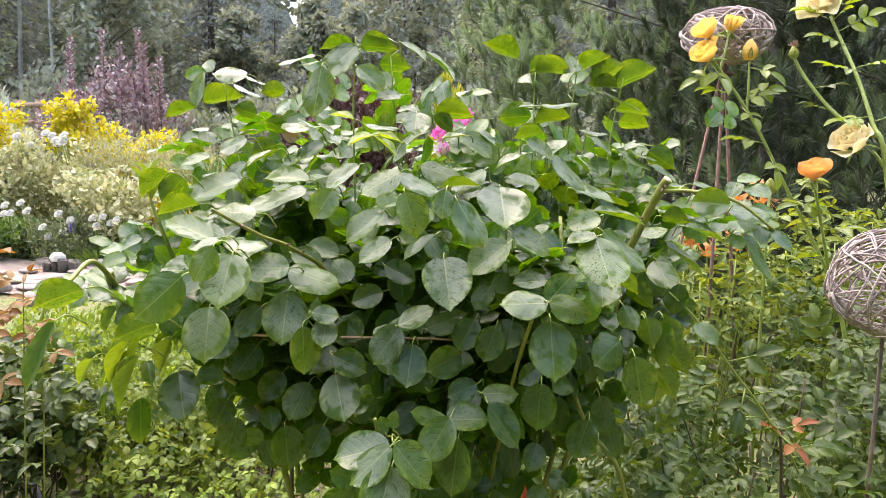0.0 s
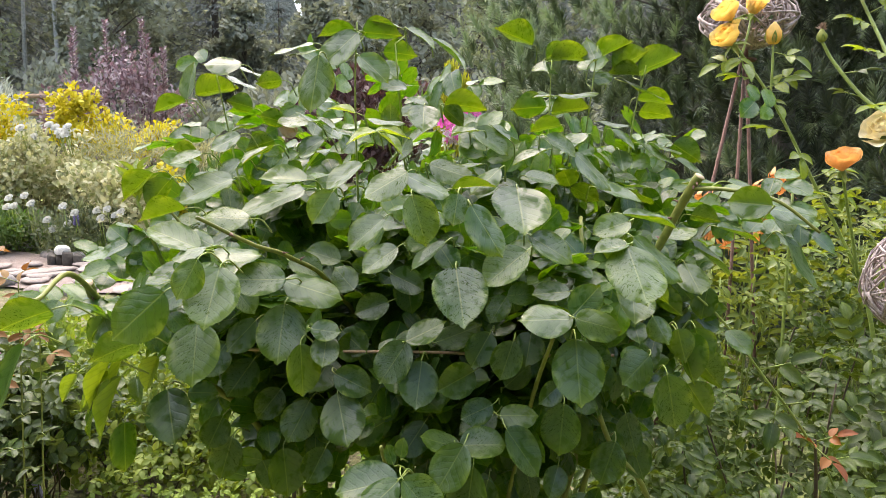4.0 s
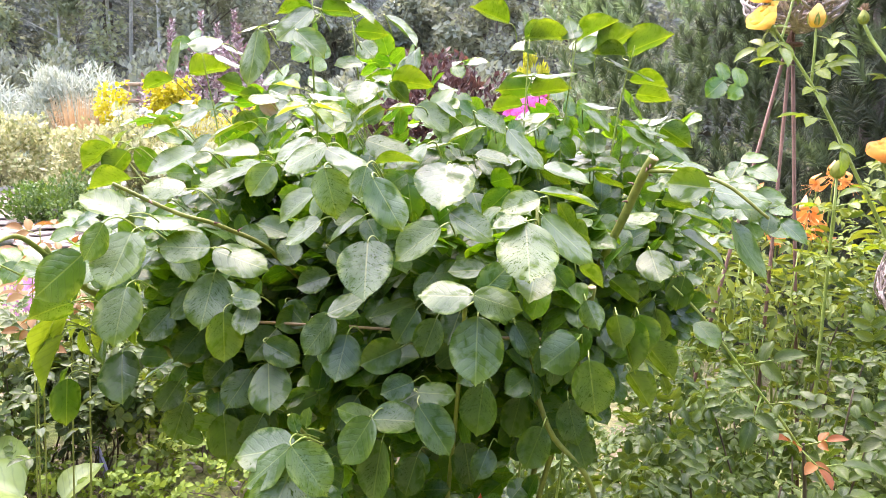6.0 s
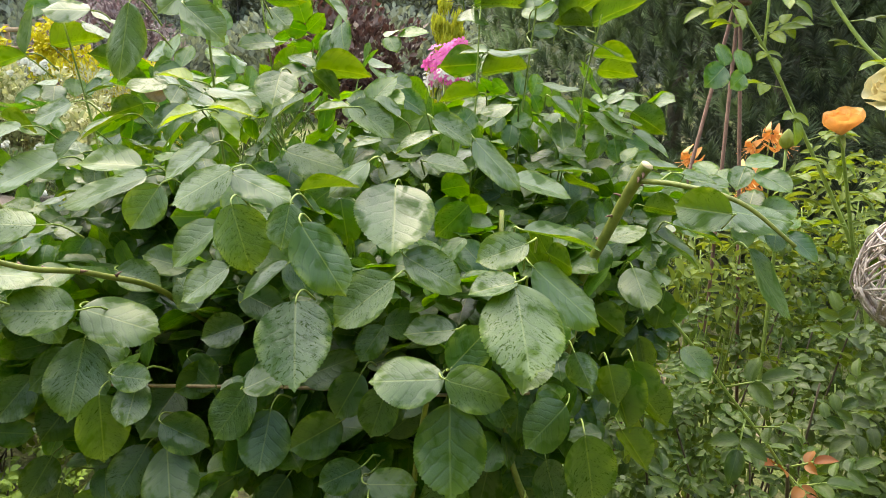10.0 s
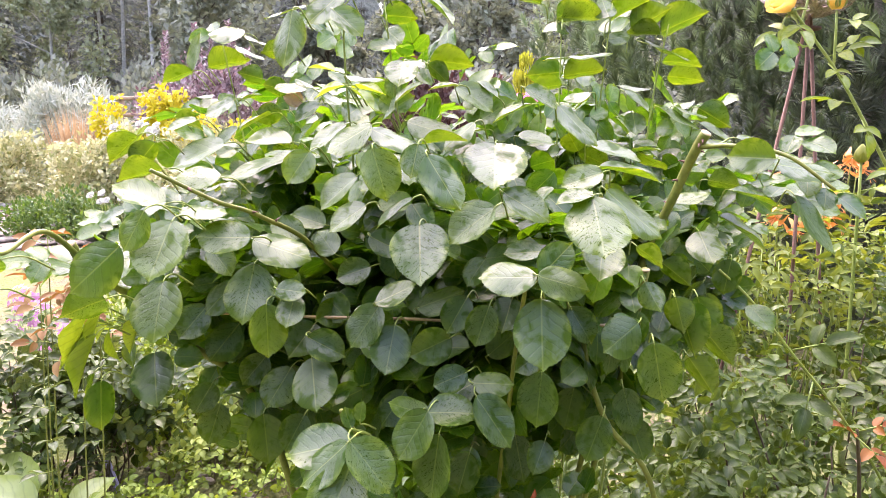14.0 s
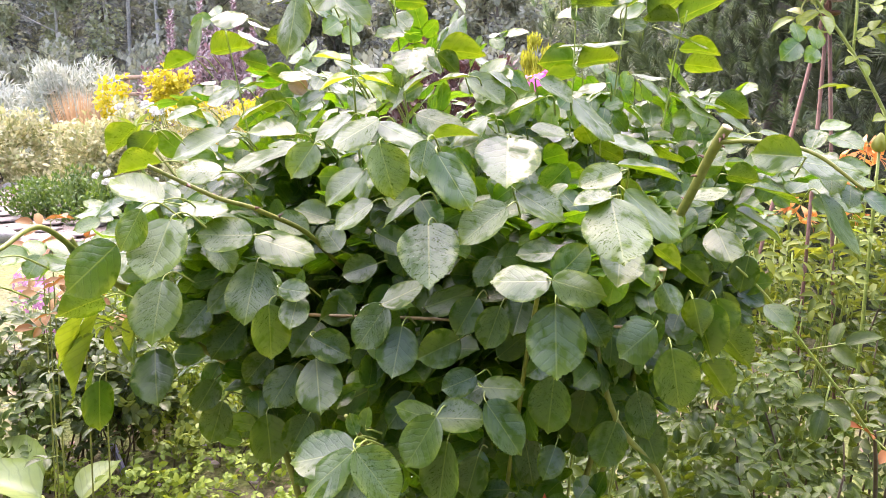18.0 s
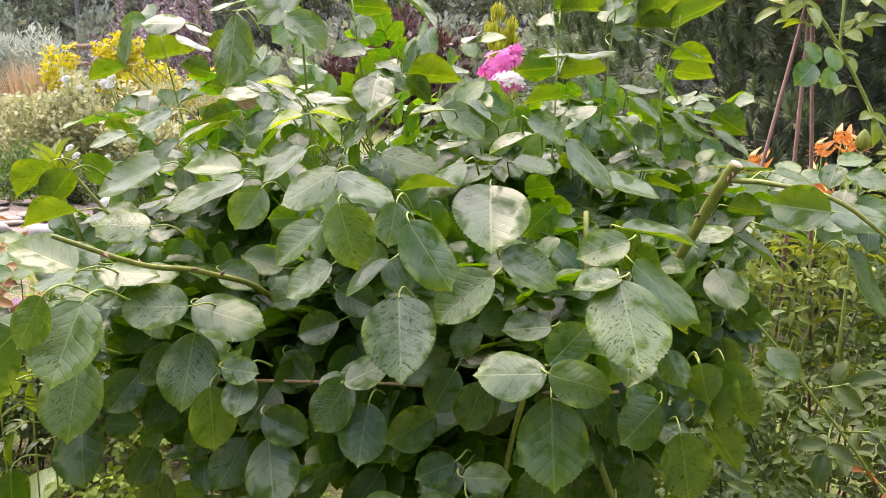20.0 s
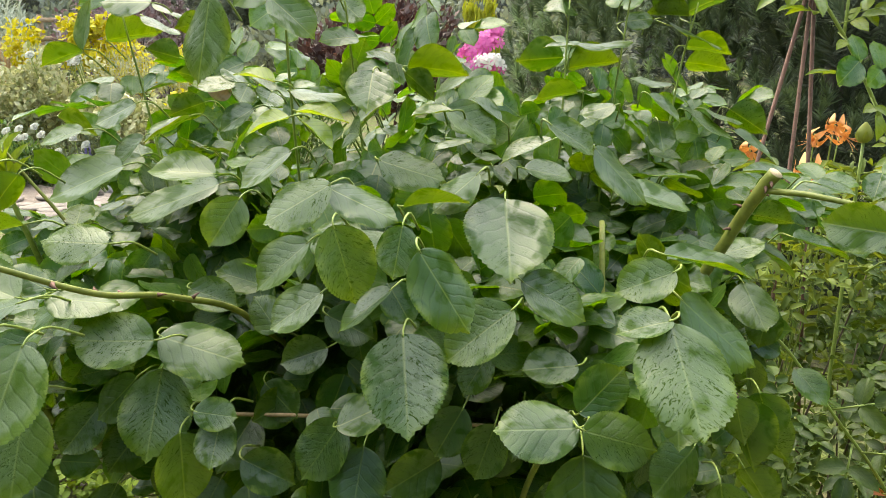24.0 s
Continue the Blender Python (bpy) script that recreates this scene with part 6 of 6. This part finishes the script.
rose_leaf('t', (0.020, 0.787, 1.087), (-0.038, -0.005, 0.011), (0.30, -0.29, 0.91), 0.030)
rose_leaf('t', (-0.025, 0.709, 1.092), (-0.051, -0.011, -0.010), (-0.03, -0.59, 0.81), 0.041)
rose_leaf('t', (-0.022, 0.690, 1.100), (-0.035, -0.012, -0.033), (-0.46, -0.56, 0.69), 0.038)
rose_leaf('t', (-0.018, 0.683, 1.105), (0.032, -0.001, -0.038), (0.67, -0.49, 0.56), 0.038)
rose_leaf('t', (-0.021, 0.691, 1.081), (-0.008, -0.041, -0.039), (0.31, -0.68, 0.66), 0.044)
rose_leaf('t', (-0.027, 0.734, 1.099), (0.002, 0.003, 0.017), (-0.30, -0.93, 0.21), 0.013)
rose_leaf('t', (-0.033, 0.729, 1.095), (-0.006, 0.002, 0.017), (0.78, -0.52, 0.34), 0.014)
rose_leaf('d', (0.114, 0.810, 1.125), (-0.004, -0.009, -0.048), (-0.29, -0.93, 0.20), 0.038)
rose_leaf('d', (0.110, 0.826, 1.137), (-0.019, -0.020, -0.012), (0.53, -0.74, 0.40), 0.023)
rose_leaf('d', (0.195, 0.841, 1.165), (-0.029, -0.033, -0.019), (0.56, -0.72, 0.42), 0.037)
rose_leaf('d', (0.207, 0.816, 1.155), (0.009, -0.007, -0.050), (0.27, -0.95, 0.18), 0.039)
rose_leaf('u', (0.230, 0.888, 1.180), (0.009, -0.004, -0.034), (0.16, 0.98, -0.08), 0.028)
rose_leaf('u', (0.252, 0.907, 1.177), (0.013, -0.004, -0.038), (0.46, 0.88, 0.06), 0.031)
rose_leaf('u', (0.232, 0.901, 1.174), (0.021, -0.005, -0.054), (0.75, 0.63, 0.23), 0.044)
rose_leaf('u', (0.201, 0.866, 1.197), (0.014, -0.013, -0.025), (-0.02, 0.89, -0.47), 0.024)
rose_leaf('d', (0.114, 0.860, 1.041), (-0.009, -0.020, -0.026), (0.31, -0.80, 0.52), 0.026)
rose_leaf('d', (0.167, 0.844, 1.076), (-0.014, -0.009, -0.041), (-0.29, -0.90, 0.31), 0.034)
rose_leaf('t', (0.266, 1.030, 1.224), (0.011, -0.042, -0.029), (0.03, -0.56, 0.83), 0.040)
rose_leaf('t', (0.303, 0.858, 1.308), (-0.037, 0.019, 0.002), (-0.43, -0.87, 0.24), 0.032)
rose_leaf('t', (0.313, 0.913, 1.302), (0.055, 0.008, -0.010), (0.22, -0.42, 0.88), 0.043)
rose_leaf('t', (0.328, 0.895, 1.275), (0.034, -0.003, -0.053), (0.74, -0.44, 0.50), 0.049)
rose_leaf('t', (0.296, 1.013, 1.270), (0.050, 0.006, -0.017), (0.32, -0.10, 0.94), 0.037)
rose_leaf('t', (0.285, 0.943, 1.325), (0.029, 0.004, -0.007), (0.26, -0.26, 0.93), 0.023)
rose_leaf('t', (0.319, 1.243, 1.219), (0.066, 0.004, -0.047), (0.58, -0.13, 0.80), 0.063)
rose_leaf('u', (-0.276, 0.651, 1.239), (-0.039, -0.010, -0.014), (-0.39, 0.73, 0.57), 0.033)
rose_leaf('t', (-0.323, 0.683, 1.202), (-0.023, -0.015, -0.063), (-0.50, -0.72, 0.48), 0.036)
rose_leaf('u', (-0.259, 0.741, 1.190), (-0.039, -0.010, -0.015), (-0.36, 0.85, 0.39), 0.033)
rose_leaf('t', (-0.291, 0.768, 1.105), (0.002, -0.007, -0.046), (0.97, -0.22, 0.08), 0.036)
rose_leaf('t', (-0.032, 0.797, 1.183), (0.036, 0.009, 0.017), (-0.24, -0.53, 0.81), 0.031)
rose_leaf('d', (0.044, 0.834, 1.184), (-0.018, -0.009, -0.033), (-0.07, -0.95, 0.30), 0.030)
rose_leaf('d', (0.066, 0.822, 1.180), (-0.012, -0.008, -0.037), (-0.13, -0.96, 0.26), 0.030)
rose_leaf('t', (-0.248, 0.944, 1.322), (-0.061, -0.016, -0.027), (-0.21, -0.57, 0.80), 0.053)
rose_leaf('t', (-0.291, 0.960, 1.348), (-0.036, -0.008, -0.011), (-0.15, -0.49, 0.86), 0.029)
rose_leaf('t', (-0.154, 0.910, 1.323), (-0.051, -0.009, 0.003), (0.13, -0.40, 0.91), 0.040)
rose_leaf('t', (0.146, 1.019, 1.374), (-0.030, -0.007, -0.008), (-0.11, -0.48, 0.87), 0.024)
rose_leaf('u', (0.193, 0.870, 1.229), (0.024, 0.001, -0.018), (0.38, 0.74, 0.55), 0.023)
rose_leaf('d', (0.083, 0.848, 1.181), (-0.005, -0.031, -0.024), (0.35, -0.60, 0.72), 0.030)
rose_leaf('d', (-0.188, 0.837, 1.188), (-0.028, -0.010, -0.031), (-0.21, -0.86, 0.47), 0.033)
rose_leaf('d', (-0.220, 0.840, 1.163), (-0.019, -0.024, -0.029), (0.36, -0.82, 0.44), 0.033)
rose_leaf('d', (-0.113, 0.884, 1.168), (0.030, -0.013, -0.021), (-0.12, -0.91, 0.40), 0.030)
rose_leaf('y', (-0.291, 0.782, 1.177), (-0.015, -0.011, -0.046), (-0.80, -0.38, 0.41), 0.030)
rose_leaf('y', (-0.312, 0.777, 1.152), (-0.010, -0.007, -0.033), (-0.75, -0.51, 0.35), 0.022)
rose_leaf('d', (-0.205, 0.874, 1.136), (-0.020, -0.028, -0.033), (0.36, -0.81, 0.46), 0.037)
rose_leaf('d', (-0.125, 0.885, 1.138), (-0.011, -0.043, -0.024), (0.47, -0.51, 0.72), 0.038)
rose_leaf('d', (-0.250, 0.894, 1.063), (-0.004, -0.034, -0.024), (0.33, -0.56, 0.76), 0.032)
rose_leaf('d', (-0.234, 0.880, 1.046), (-0.011, -0.010, -0.044), (0.17, -0.97, 0.17), 0.036)
rose_leaf('d', (-0.165, 0.841, 1.054), (0.007, -0.007, -0.050), (0.56, -0.80, 0.20), 0.039)
rose_leaf('d', (0.136, 0.846, 1.175), (0.020, -0.002, -0.032), (0.46, -0.82, 0.33), 0.029)
rose_leaf('d', (0.187, 0.916, 1.079), (0.013, -0.006, -0.047), (0.60, -0.76, 0.26), 0.038)
rose_leaf('d', (0.139, 0.900, 1.082), (-0.008, -0.008, -0.041), (-0.24, -0.94, 0.24), 0.033)
rose_leaf('u', (0.265, 0.955, 1.134), (0.031, -0.001, -0.036), (0.37, 0.88, 0.31), 0.037)
rose_leaf('d', (0.314, 1.105, 1.182), (-0.009, -0.009, -0.042), (-0.37, -0.89, 0.27), 0.034)
rose_leaf('d', (0.194, 0.919, 1.047), (0.016, -0.004, -0.042), (0.47, -0.84, 0.26), 0.035)
rose_leaf('u', (-0.248, 0.822, 1.299), (-0.044, -0.010, -0.011), (-0.31, 0.44, 0.84), 0.036)
rose_leaf('u', (-0.287, 0.872, 1.324), (-0.023, -0.009, -0.030), (-0.73, 0.56, 0.39), 0.030)
rose_leaf('u', (-0.301, 0.864, 1.331), (-0.029, -0.010, -0.029), (-0.73, 0.35, 0.59), 0.032)
rose_leaf('d', (-0.209, 0.832, 1.224), (0.023, -0.001, -0.028), (0.58, -0.65, 0.49), 0.028)
rose_leaf('b', (-0.224, 1.108, 1.374), (-0.019, -0.020, 0.010), (0.69, -0.72, -0.05), 0.023)
rose_leaf('d', (-0.098, 0.877, 1.213), (-0.024, 0.016, 0.021), (-0.15, -0.86, 0.49), 0.028)
rose_leaf('d', (-0.057, 0.862, 1.234), (0.034, 0.003, -0.017), (0.35, -0.76, 0.55), 0.030)
rose_leaf('d', (-0.063, 0.884, 1.200), (-0.035, -0.008, -0.012), (0.06, -0.89, 0.46), 0.029)
rose_leaf('d', (-0.011, 0.865, 1.164), (0.045, 0.011, 0.017), (-0.18, -0.52, 0.83), 0.038)
rose_leaf('d', (-0.092, 0.891, 1.156), (-0.022, -0.032, -0.008), (0.71, -0.59, 0.38), 0.030)
rose_leaf('d', (-0.119, 0.907, 1.238), (-0.037, -0.005, 0.012), (0.31, -0.68, 0.67), 0.030)
rose_leaf('d', (-0.167, 0.881, 1.241), (0.036, 0.004, -0.012), (0.31, -0.68, 0.67), 0.029)
rose_leaf('t', (0.235, 0.994, 1.258), (0.037, 0.008, 0.009), (-0.15, -0.35, 0.93), 0.030)
rose_leaf('u', (0.278, 1.065, 1.278), (0.037, 0.006, -0.007), (-0.02, 0.81, 0.58), 0.029)
rose_leaf('d', (0.059, 0.860, 1.122), (0.025, 0.008, 0.022), (0.10, -0.96, 0.25), 0.026)
rose_leaf('d', (-0.180, 0.885, 1.101), (-0.022, -0.016, -0.029), (0.28, -0.91, 0.29), 0.031)
rose_leaf('d', (-0.120, 0.839, 1.058), (-0.016, -0.014, -0.034), (0.23, -0.93, 0.27), 0.031)
rose_leaf('d', (0.044, 0.845, 1.030), (-0.010, -0.009, -0.040), (-0.08, -0.97, 0.23), 0.032)
rose_leaf('d', (0.081, 0.902, 1.027), (0.010, -0.006, -0.048), (0.68, -0.69, 0.24), 0.038)
rose_leaf('u', (-0.349, 1.013, 1.354), (0.035, 0.004, -0.014), (0.18, 0.74, 0.65), 0.029)
rose_leaf('u', (0.246, 0.901, 1.119), (0.024, -0.002, -0.034), (0.43, 0.87, 0.26), 0.032)
rose_leaf('u', (0.224, 0.979, 1.197), (0.032, 0.002, -0.025), (0.28, 0.87, 0.40), 0.031)
rose_leaf('t', (-0.261, 1.001, 1.340), (-0.027, -0.009, -0.027), (-0.39, -0.68, 0.62), 0.030)
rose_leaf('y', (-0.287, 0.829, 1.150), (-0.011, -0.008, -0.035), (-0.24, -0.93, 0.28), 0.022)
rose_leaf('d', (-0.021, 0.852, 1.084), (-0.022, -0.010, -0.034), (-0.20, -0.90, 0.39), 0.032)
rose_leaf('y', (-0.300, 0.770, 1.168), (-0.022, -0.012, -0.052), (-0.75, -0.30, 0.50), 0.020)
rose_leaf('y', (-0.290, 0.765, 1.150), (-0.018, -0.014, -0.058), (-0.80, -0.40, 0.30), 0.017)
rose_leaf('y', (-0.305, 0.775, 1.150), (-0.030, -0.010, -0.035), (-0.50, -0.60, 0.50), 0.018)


# layered sprays over the crown, and the drooping sprays at both flanks
def spray_leaves(p, axis, up, size, pairs, kind, ratio=0.80):
    """The leaflets of one compound leaf, set only where they lie behind the leaves already there."""
    c_ = np.array([at + ax * 0.5 for at, ax, u, w in LEAVES])
    r_ = np.array([ax.length * 0.5 for at, ax, u, w in LEAVES])
    for m in rachis(br, p, axis, up, size, pairs, ratio):
        at, ax, u = m.translation, m.col[1].to_3d(), m.col[2].to_3d()
        c = at + ax * 0.5
        near = np.hypot(c_[:, 0] - c.x, c_[:, 2] - c.z) < r_ + 0.012
        if c.z > 1.40 or c.z > 1.35 and c.x < -0.27 or c.z > 1.22 and c.x > 0.25 or c.z > 1.33 and c.x > 0.15 or c.z > 1.26 and c.x < -0.37:
            continue
        if not near.any() or c.y > c_[near, 1].max() + 0.015:
            rose_leaf(kind, at, ax, u, m.col[0].to_3d().length)


for _ in range(46):
    a = br.uniform(0.25, 2.9)
    k = br.uniform(0.72, 1.0)
    p = Vector((-0.05 - 0.33 * math.cos(a) * k, br.uniform(0.93, 1.16), 1.16 + 0.25 * math.sin(a) * k))
    if p.z > 1.35 and -0.06 < p.x < 0.09 or p.x < -0.33 and p.z > 1.3 or p.x > 0.19:
        continue
    spray_leaves(p, swing(br, (p.x * 2.0, -0.5, 0.12), 0.4), swing(br, (p.x * 0.6, -0.25, 1), 0.28), br.uniform(0.034, 0.046), br.choice((1, 2)), 't')
# at both flanks the 'y' leaflets have backlight painted in as lime colour
for _ in range(14):
    p = Vector((br.uniform(-0.42, -0.31), br.uniform(0.88, 1.05), br.uniform(1.07, 1.20)))
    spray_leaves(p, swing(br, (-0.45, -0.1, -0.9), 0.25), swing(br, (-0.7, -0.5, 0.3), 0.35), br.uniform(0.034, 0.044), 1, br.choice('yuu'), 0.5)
for _ in range(6):
    p = Vector((br.uniform(0.24, 0.31), br.uniform(0.92, 1.06), br.uniform(1.10, 1.21)))
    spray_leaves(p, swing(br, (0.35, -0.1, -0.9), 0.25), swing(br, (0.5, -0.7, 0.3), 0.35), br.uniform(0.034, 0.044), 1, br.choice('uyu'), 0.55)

# the leaf stalks of those leaves, and the leaves deeper in the bush
inner = []
o = bush.location
mids = np.array([at + axis * 0.5 for at, axis, up, w in LEAVES])
rads = np.array([axis.length * 0.5 for at, axis, up, w in LEAVES])


def fill(mats):
    """Keeps those inner leaflets that lie behind the outer leaves."""
    for m in mats:
        c = m @ Vector((0, 0.5, 0)) + o
        wide = max(-0.05, 1.3 * (c.z - 0.98))
        if c.z < 1.16 and not -0.23 - wide < c.x < 0.15 + wide:
            continue
        near = np.hypot(mids[:, 0] - c.x, mids[:, 2] - c.z) < rads + 0.018
        if not near.any() or c.y > mids[near, 1].max() + 0.022:
            inner.append(m)


for at, axis, up, w in LEAVES:
    if at.z > 1.43:
        continue
    many = 10 if at.z < 1.33 else 4
    for _ in range(many):
        p = at + Vector((br.gauss(0, 0.03), br.uniform(0.06, 0.30), br.gauss(-0.01, 0.035)))
        if p.z < 1.36 - 0.25 * abs(p.x) or br.random() < 0.4:
            d = swing(br, (p.x * 1.2, -0.3, -0.15), 0.55)
            fill(rachis(br, p - o, d, swing(br, (0, -0.55, 0.85), 0.35), br.uniform(0.030, 0.043), br.choice((1, 2)), 0.78))
for _ in range(520):
    p = Vector((br.uniform(-0.30, 0.27), br.uniform(0.86, 1.3), br.uniform(0.76, 1.22)))
    if p.z < 0.95 and p.x < -0.10:
        continue
    fill(rachis(br, p - o, swing(br, (p.x, -0.5, -0.3), 0.6), swing(br, (0, -0.6, 0.8), 0.4), br.uniform(0.030, 0.044), 2, 0.78))
part("inner_leaves", strewn(blade(16, 4, 0.016, 0.07, 0.10, 0.02, 0.9, 0.90), inner), ROSE_IN, bush, "", "stuff")


ON_CANES = []


def cane(points, r0, r1, mat=CANE, thorns=0):
    """A cane of the bush, with a few thorns on its upper stretch."""
    line = bend(points, 9)
    ON_CANES.extend(line)
    for i in range(thorns):
        k = int(len(line) * (0.62 + 0.36 * i / max(1, thorns)))
        p, d = line[k] - o, (line[min(k + 1, len(line) - 1)] - line[k - 1]).normalized()
        out = (swing(br, (0, -0.6, 0.5), 0.6))
        out = (out - d * out.dot(d)).normalized()
        part("thorn", tube([p + out * r1 * 0.6, p + out * (r1 + 0.003), p + out * (r1 + 0.006) - d * 0.0016], [0.0018, 0.0009, 0.0001], 6), RUST, bush)
    return stem_part(points, r0, r1, bush, mat, "cane", 9)


cane([(-0.02, 1.02, -0.03), (0.08, 1.0, 0.5), (0.13, 1.08, 0.85), (0.195, 1.02, 1.15), (0.237, 0.982, 1.274), (0.252, 0.962, 1.316), (0.259, 0.955, 1.330)], 0.0035, 0.0055, thorns=6)
cane([(0.02, 1.0, -0.03), (0.24, 0.97, 0.7), (0.222, 0.93, 0.959), (0.169, 0.90, 1.053), (0.145, 0.92, 1.14), (0.14, 1.0, 1.28)], 0.0034, 0.0024)
cane([(-0.18, 1.02, -0.03), (-0.22, 1.05, 0.6), (-0.23, 1.08, 0.91), (-0.22, 1.05, 1.0), (-0.20, 1.0, 1.15)], 0.0035, 0.0025, BROWN_CANE)
cane([(-0.05, 1.02, -0.03), (-0.06, 1.0, 0.7), (-0.10, 0.97, 1.1), (-0.126, 0.90, 1.211), (-0.147, 0.82, 1.255), (-0.160, 0.76, 1.275), (-0.19, 0.715, 1.303)], 0.0034, 0.0016, thorns=5)
cane([(-0.08, 1.04, -0.03), (-0.10, 1.02, 0.8), (-0.12, 1.02, 1.2), (-0.115, 0.97, 1.40), (-0.108, 0.95, 1.49)], 0.0022, 0.0008, STALK)
cane([(-0.02, 1.05, -0.03), (-0.04, 1.05, 0.9), (-0.06, 1.02, 1.25), (-0.07, 0.97, 1.47)], 0.0022, 0.0008, STALK)
cane([(0.03, 1.05, -0.03), (0.06, 1.08, 0.9), (0.10, 1.12, 1.25), (0.108, 1.14, 1.47)], 0.0022, 0.0008, STALK)
cane([(0.06, 1.05, -0.03), (0.12, 1.12, 0.9), (0.15, 1.15, 1.3), (0.168, 1.155, 1.49)], 0.0022, 0.0008, STALK)
cane([(0.08, 1.05, -0.03), (0.18, 1.15, 0.95), (0.22, 1.2, 1.35), (0.24, 1.21, 1.47)], 0.0022, 0.0008, STALK)
cane([(-0.15, 1.05, -0.03), (-0.22, 1.08, 0.9), (-0.30, 1.1, 1.3), (-0.325, 1.09, 1.455)], 0.0022, 0.0008, STALK)
cane([(-0.12, 1.04, -0.03), (-0.2, 1.02, 0.9), (-0.29, 0.98, 1.2), (-0.375, 0.97, 1.33)], 0.004, 0.0012)
cane([(-0.10, 1.03, -0.03), (-0.2, 0.98, 0.9), (-0.28, 0.88, 1.12), (-0.34, 0.83, 1.196), (-0.338, 0.80, 1.228)], 0.0040, 0.005, CANE, 4)
cane([(0.0, 0.98, -0.03), (-0.02, 0.95, 0.7), (-0.05, 0.84, 1.0), (-0.045, 0.74, 1.105)], 0.003, 0.0018)
cane([(0.03, 0.98, -0.03), (0.05, 0.95, 0.8), (0.08, 0.86, 1.08), (0.105, 0.76, 1.22)], 0.003, 0.0018)
cane([(0.252, 0.962, 1.316), (0.28, 0.93, 1.318), (0.32, 0.90, 1.31), (0.36, 0.89, 1.28)], 0.0025, 0.0015)
cane([(-0.34, 0.83, 1.2), (-0.33, 0.76, 1.245), (-0.32, 0.70, 1.235), (-0.31, 0.665, 1.245)], 0.003, 0.0015)
cane([(0.05, 1.0, -0.03), (0.12, 1.08, 0.7), (0.190, 1.0, 1.077), (0.205, 0.930, 1.197)], 0.0025, 0.0045, CANE)
CUT = plain("cut_wood", (0.42, 0.30, 0.18), (0.55, 0.44, 0.28), 90, 0.8, 0.3, 0.0005)
for a, d, k in (((0.259, 0.955, 1.330), (0.007, -0.007, 0.014), 0.0054), ((-0.338, 0.80, 1.228), (0.002, -0.03, 0.032), 0.0049), ((0.205, 0.930, 1.197), (0, -0.03, 0.12), 0.0044)):
    q, d = Vector(a) - o, Vector(d).normalized()
    part("cut_end", tube([q, q + d * 0.0006], k, 9), CUT, bush, "pale cut end of a cane")
# leaf stalks, each from its leaf's foot to the nearest cane
for at, axis, up, w in LEAVES:
    q = min(ON_CANES, key=lambda c: (c - at).length + 2.5 * max(0, c.z - at.z + 0.01) + 1.5 * max(0, at.y - c.y))
    a, y, gap = at - o, axis.normalized(), (q - at).length
    pts = [a + y * 0.002, a - y * 0.003 + Vector((0, 0.003, 0)), a - y * 0.006 + Vector((0, 0.018, -0.003)), a - y * 0.006 + Vector((0, 0.045, -0.018))]
    if gap < 0.03:
        pts[-1] = q - o
    pts = bend(pts, 3)
    part("stalk", tube(pts, taper(len(pts), 0.0005, 0.0009), 5), STALK, bush)
twine = thing("twine", "brown jute twine tied round the rose bush", "twine", (0, 0.87, 1.15))
part("cord", tube([Vector(p) - Vector((0, 0.87, 1.15)) for p in bend([(-0.27, 0.90, 1.156), (-0.24, 0.855, 1.154), (-0.14, 0.865, 1.150), (-0.02, 0.88, 1.149), (0.08, 0.88, 1.149), (0.17, 0.90, 1.147)], 8)], 0.0016, 5), TWINE, twine)

# young reddish shoot low in the bush, and the tender shoot at its side
red = thing("red_shoot", "young shoot with glossy red-orange leaves", "shoot", (0.10, 0.92, 0))
stem_part([(0.10, 0.92, -0.02), (0.10, 0.89, 0.6), (0.10, 0.87, 0.945)], 0.004, 0.0025, red, BROWN_CANE)
CRUMPLED = blade(12, 6, 0.02, 0.35, 0.35, 0.06, 0.9, 0.8, 9)
for d, up, k in [((-0.75, -0.25, 0.45), (0.3, -0.6, 0.8), 0.034), ((0.15, 0.1, 1.0), (0.2, -1.0, 0.2), 0.036), ((0.5, -0.1, 0.8), (-0.4, -0.8, 0.4), 0.030),
                 ((-0.35, -0.2, 0.75), (0.3, -0.9, 0.3), 0.030), ((0.75, -0.4, 0.1), (0.1, -0.4, 1), 0.026)]:
    part("leaf", strewn(CRUMPLED, [leaf_pose(Vector((0.10, 0.87, 0.945)) - red.location, d, up, k, k * 0.55)])[:2], RED_LEAF, red)
side = thing("tender_shoot", "tender yellow-green shoot tip with narrow leaves", "shoot", (-0.375, 0.97, 1.29))
for i in range(9):
    a = i * 2.4
    part("leaf", strewn(LEAF_MID, [leaf_pose((0, 0, 0.004 * i), (math.cos(a) * 0.6, math.sin(a) * 0.6 - 0.2, 0.9), (0, -0.6, 0.8), 0.045 - 0.002 * i, 0.010)]), LIME, side)
part("stem", tube([(0.03, 0, -0.08), (0, 0, 0.0), (0, 0, 0.045)], [0.003, 0.002, 0.001], 6), STALK, side)
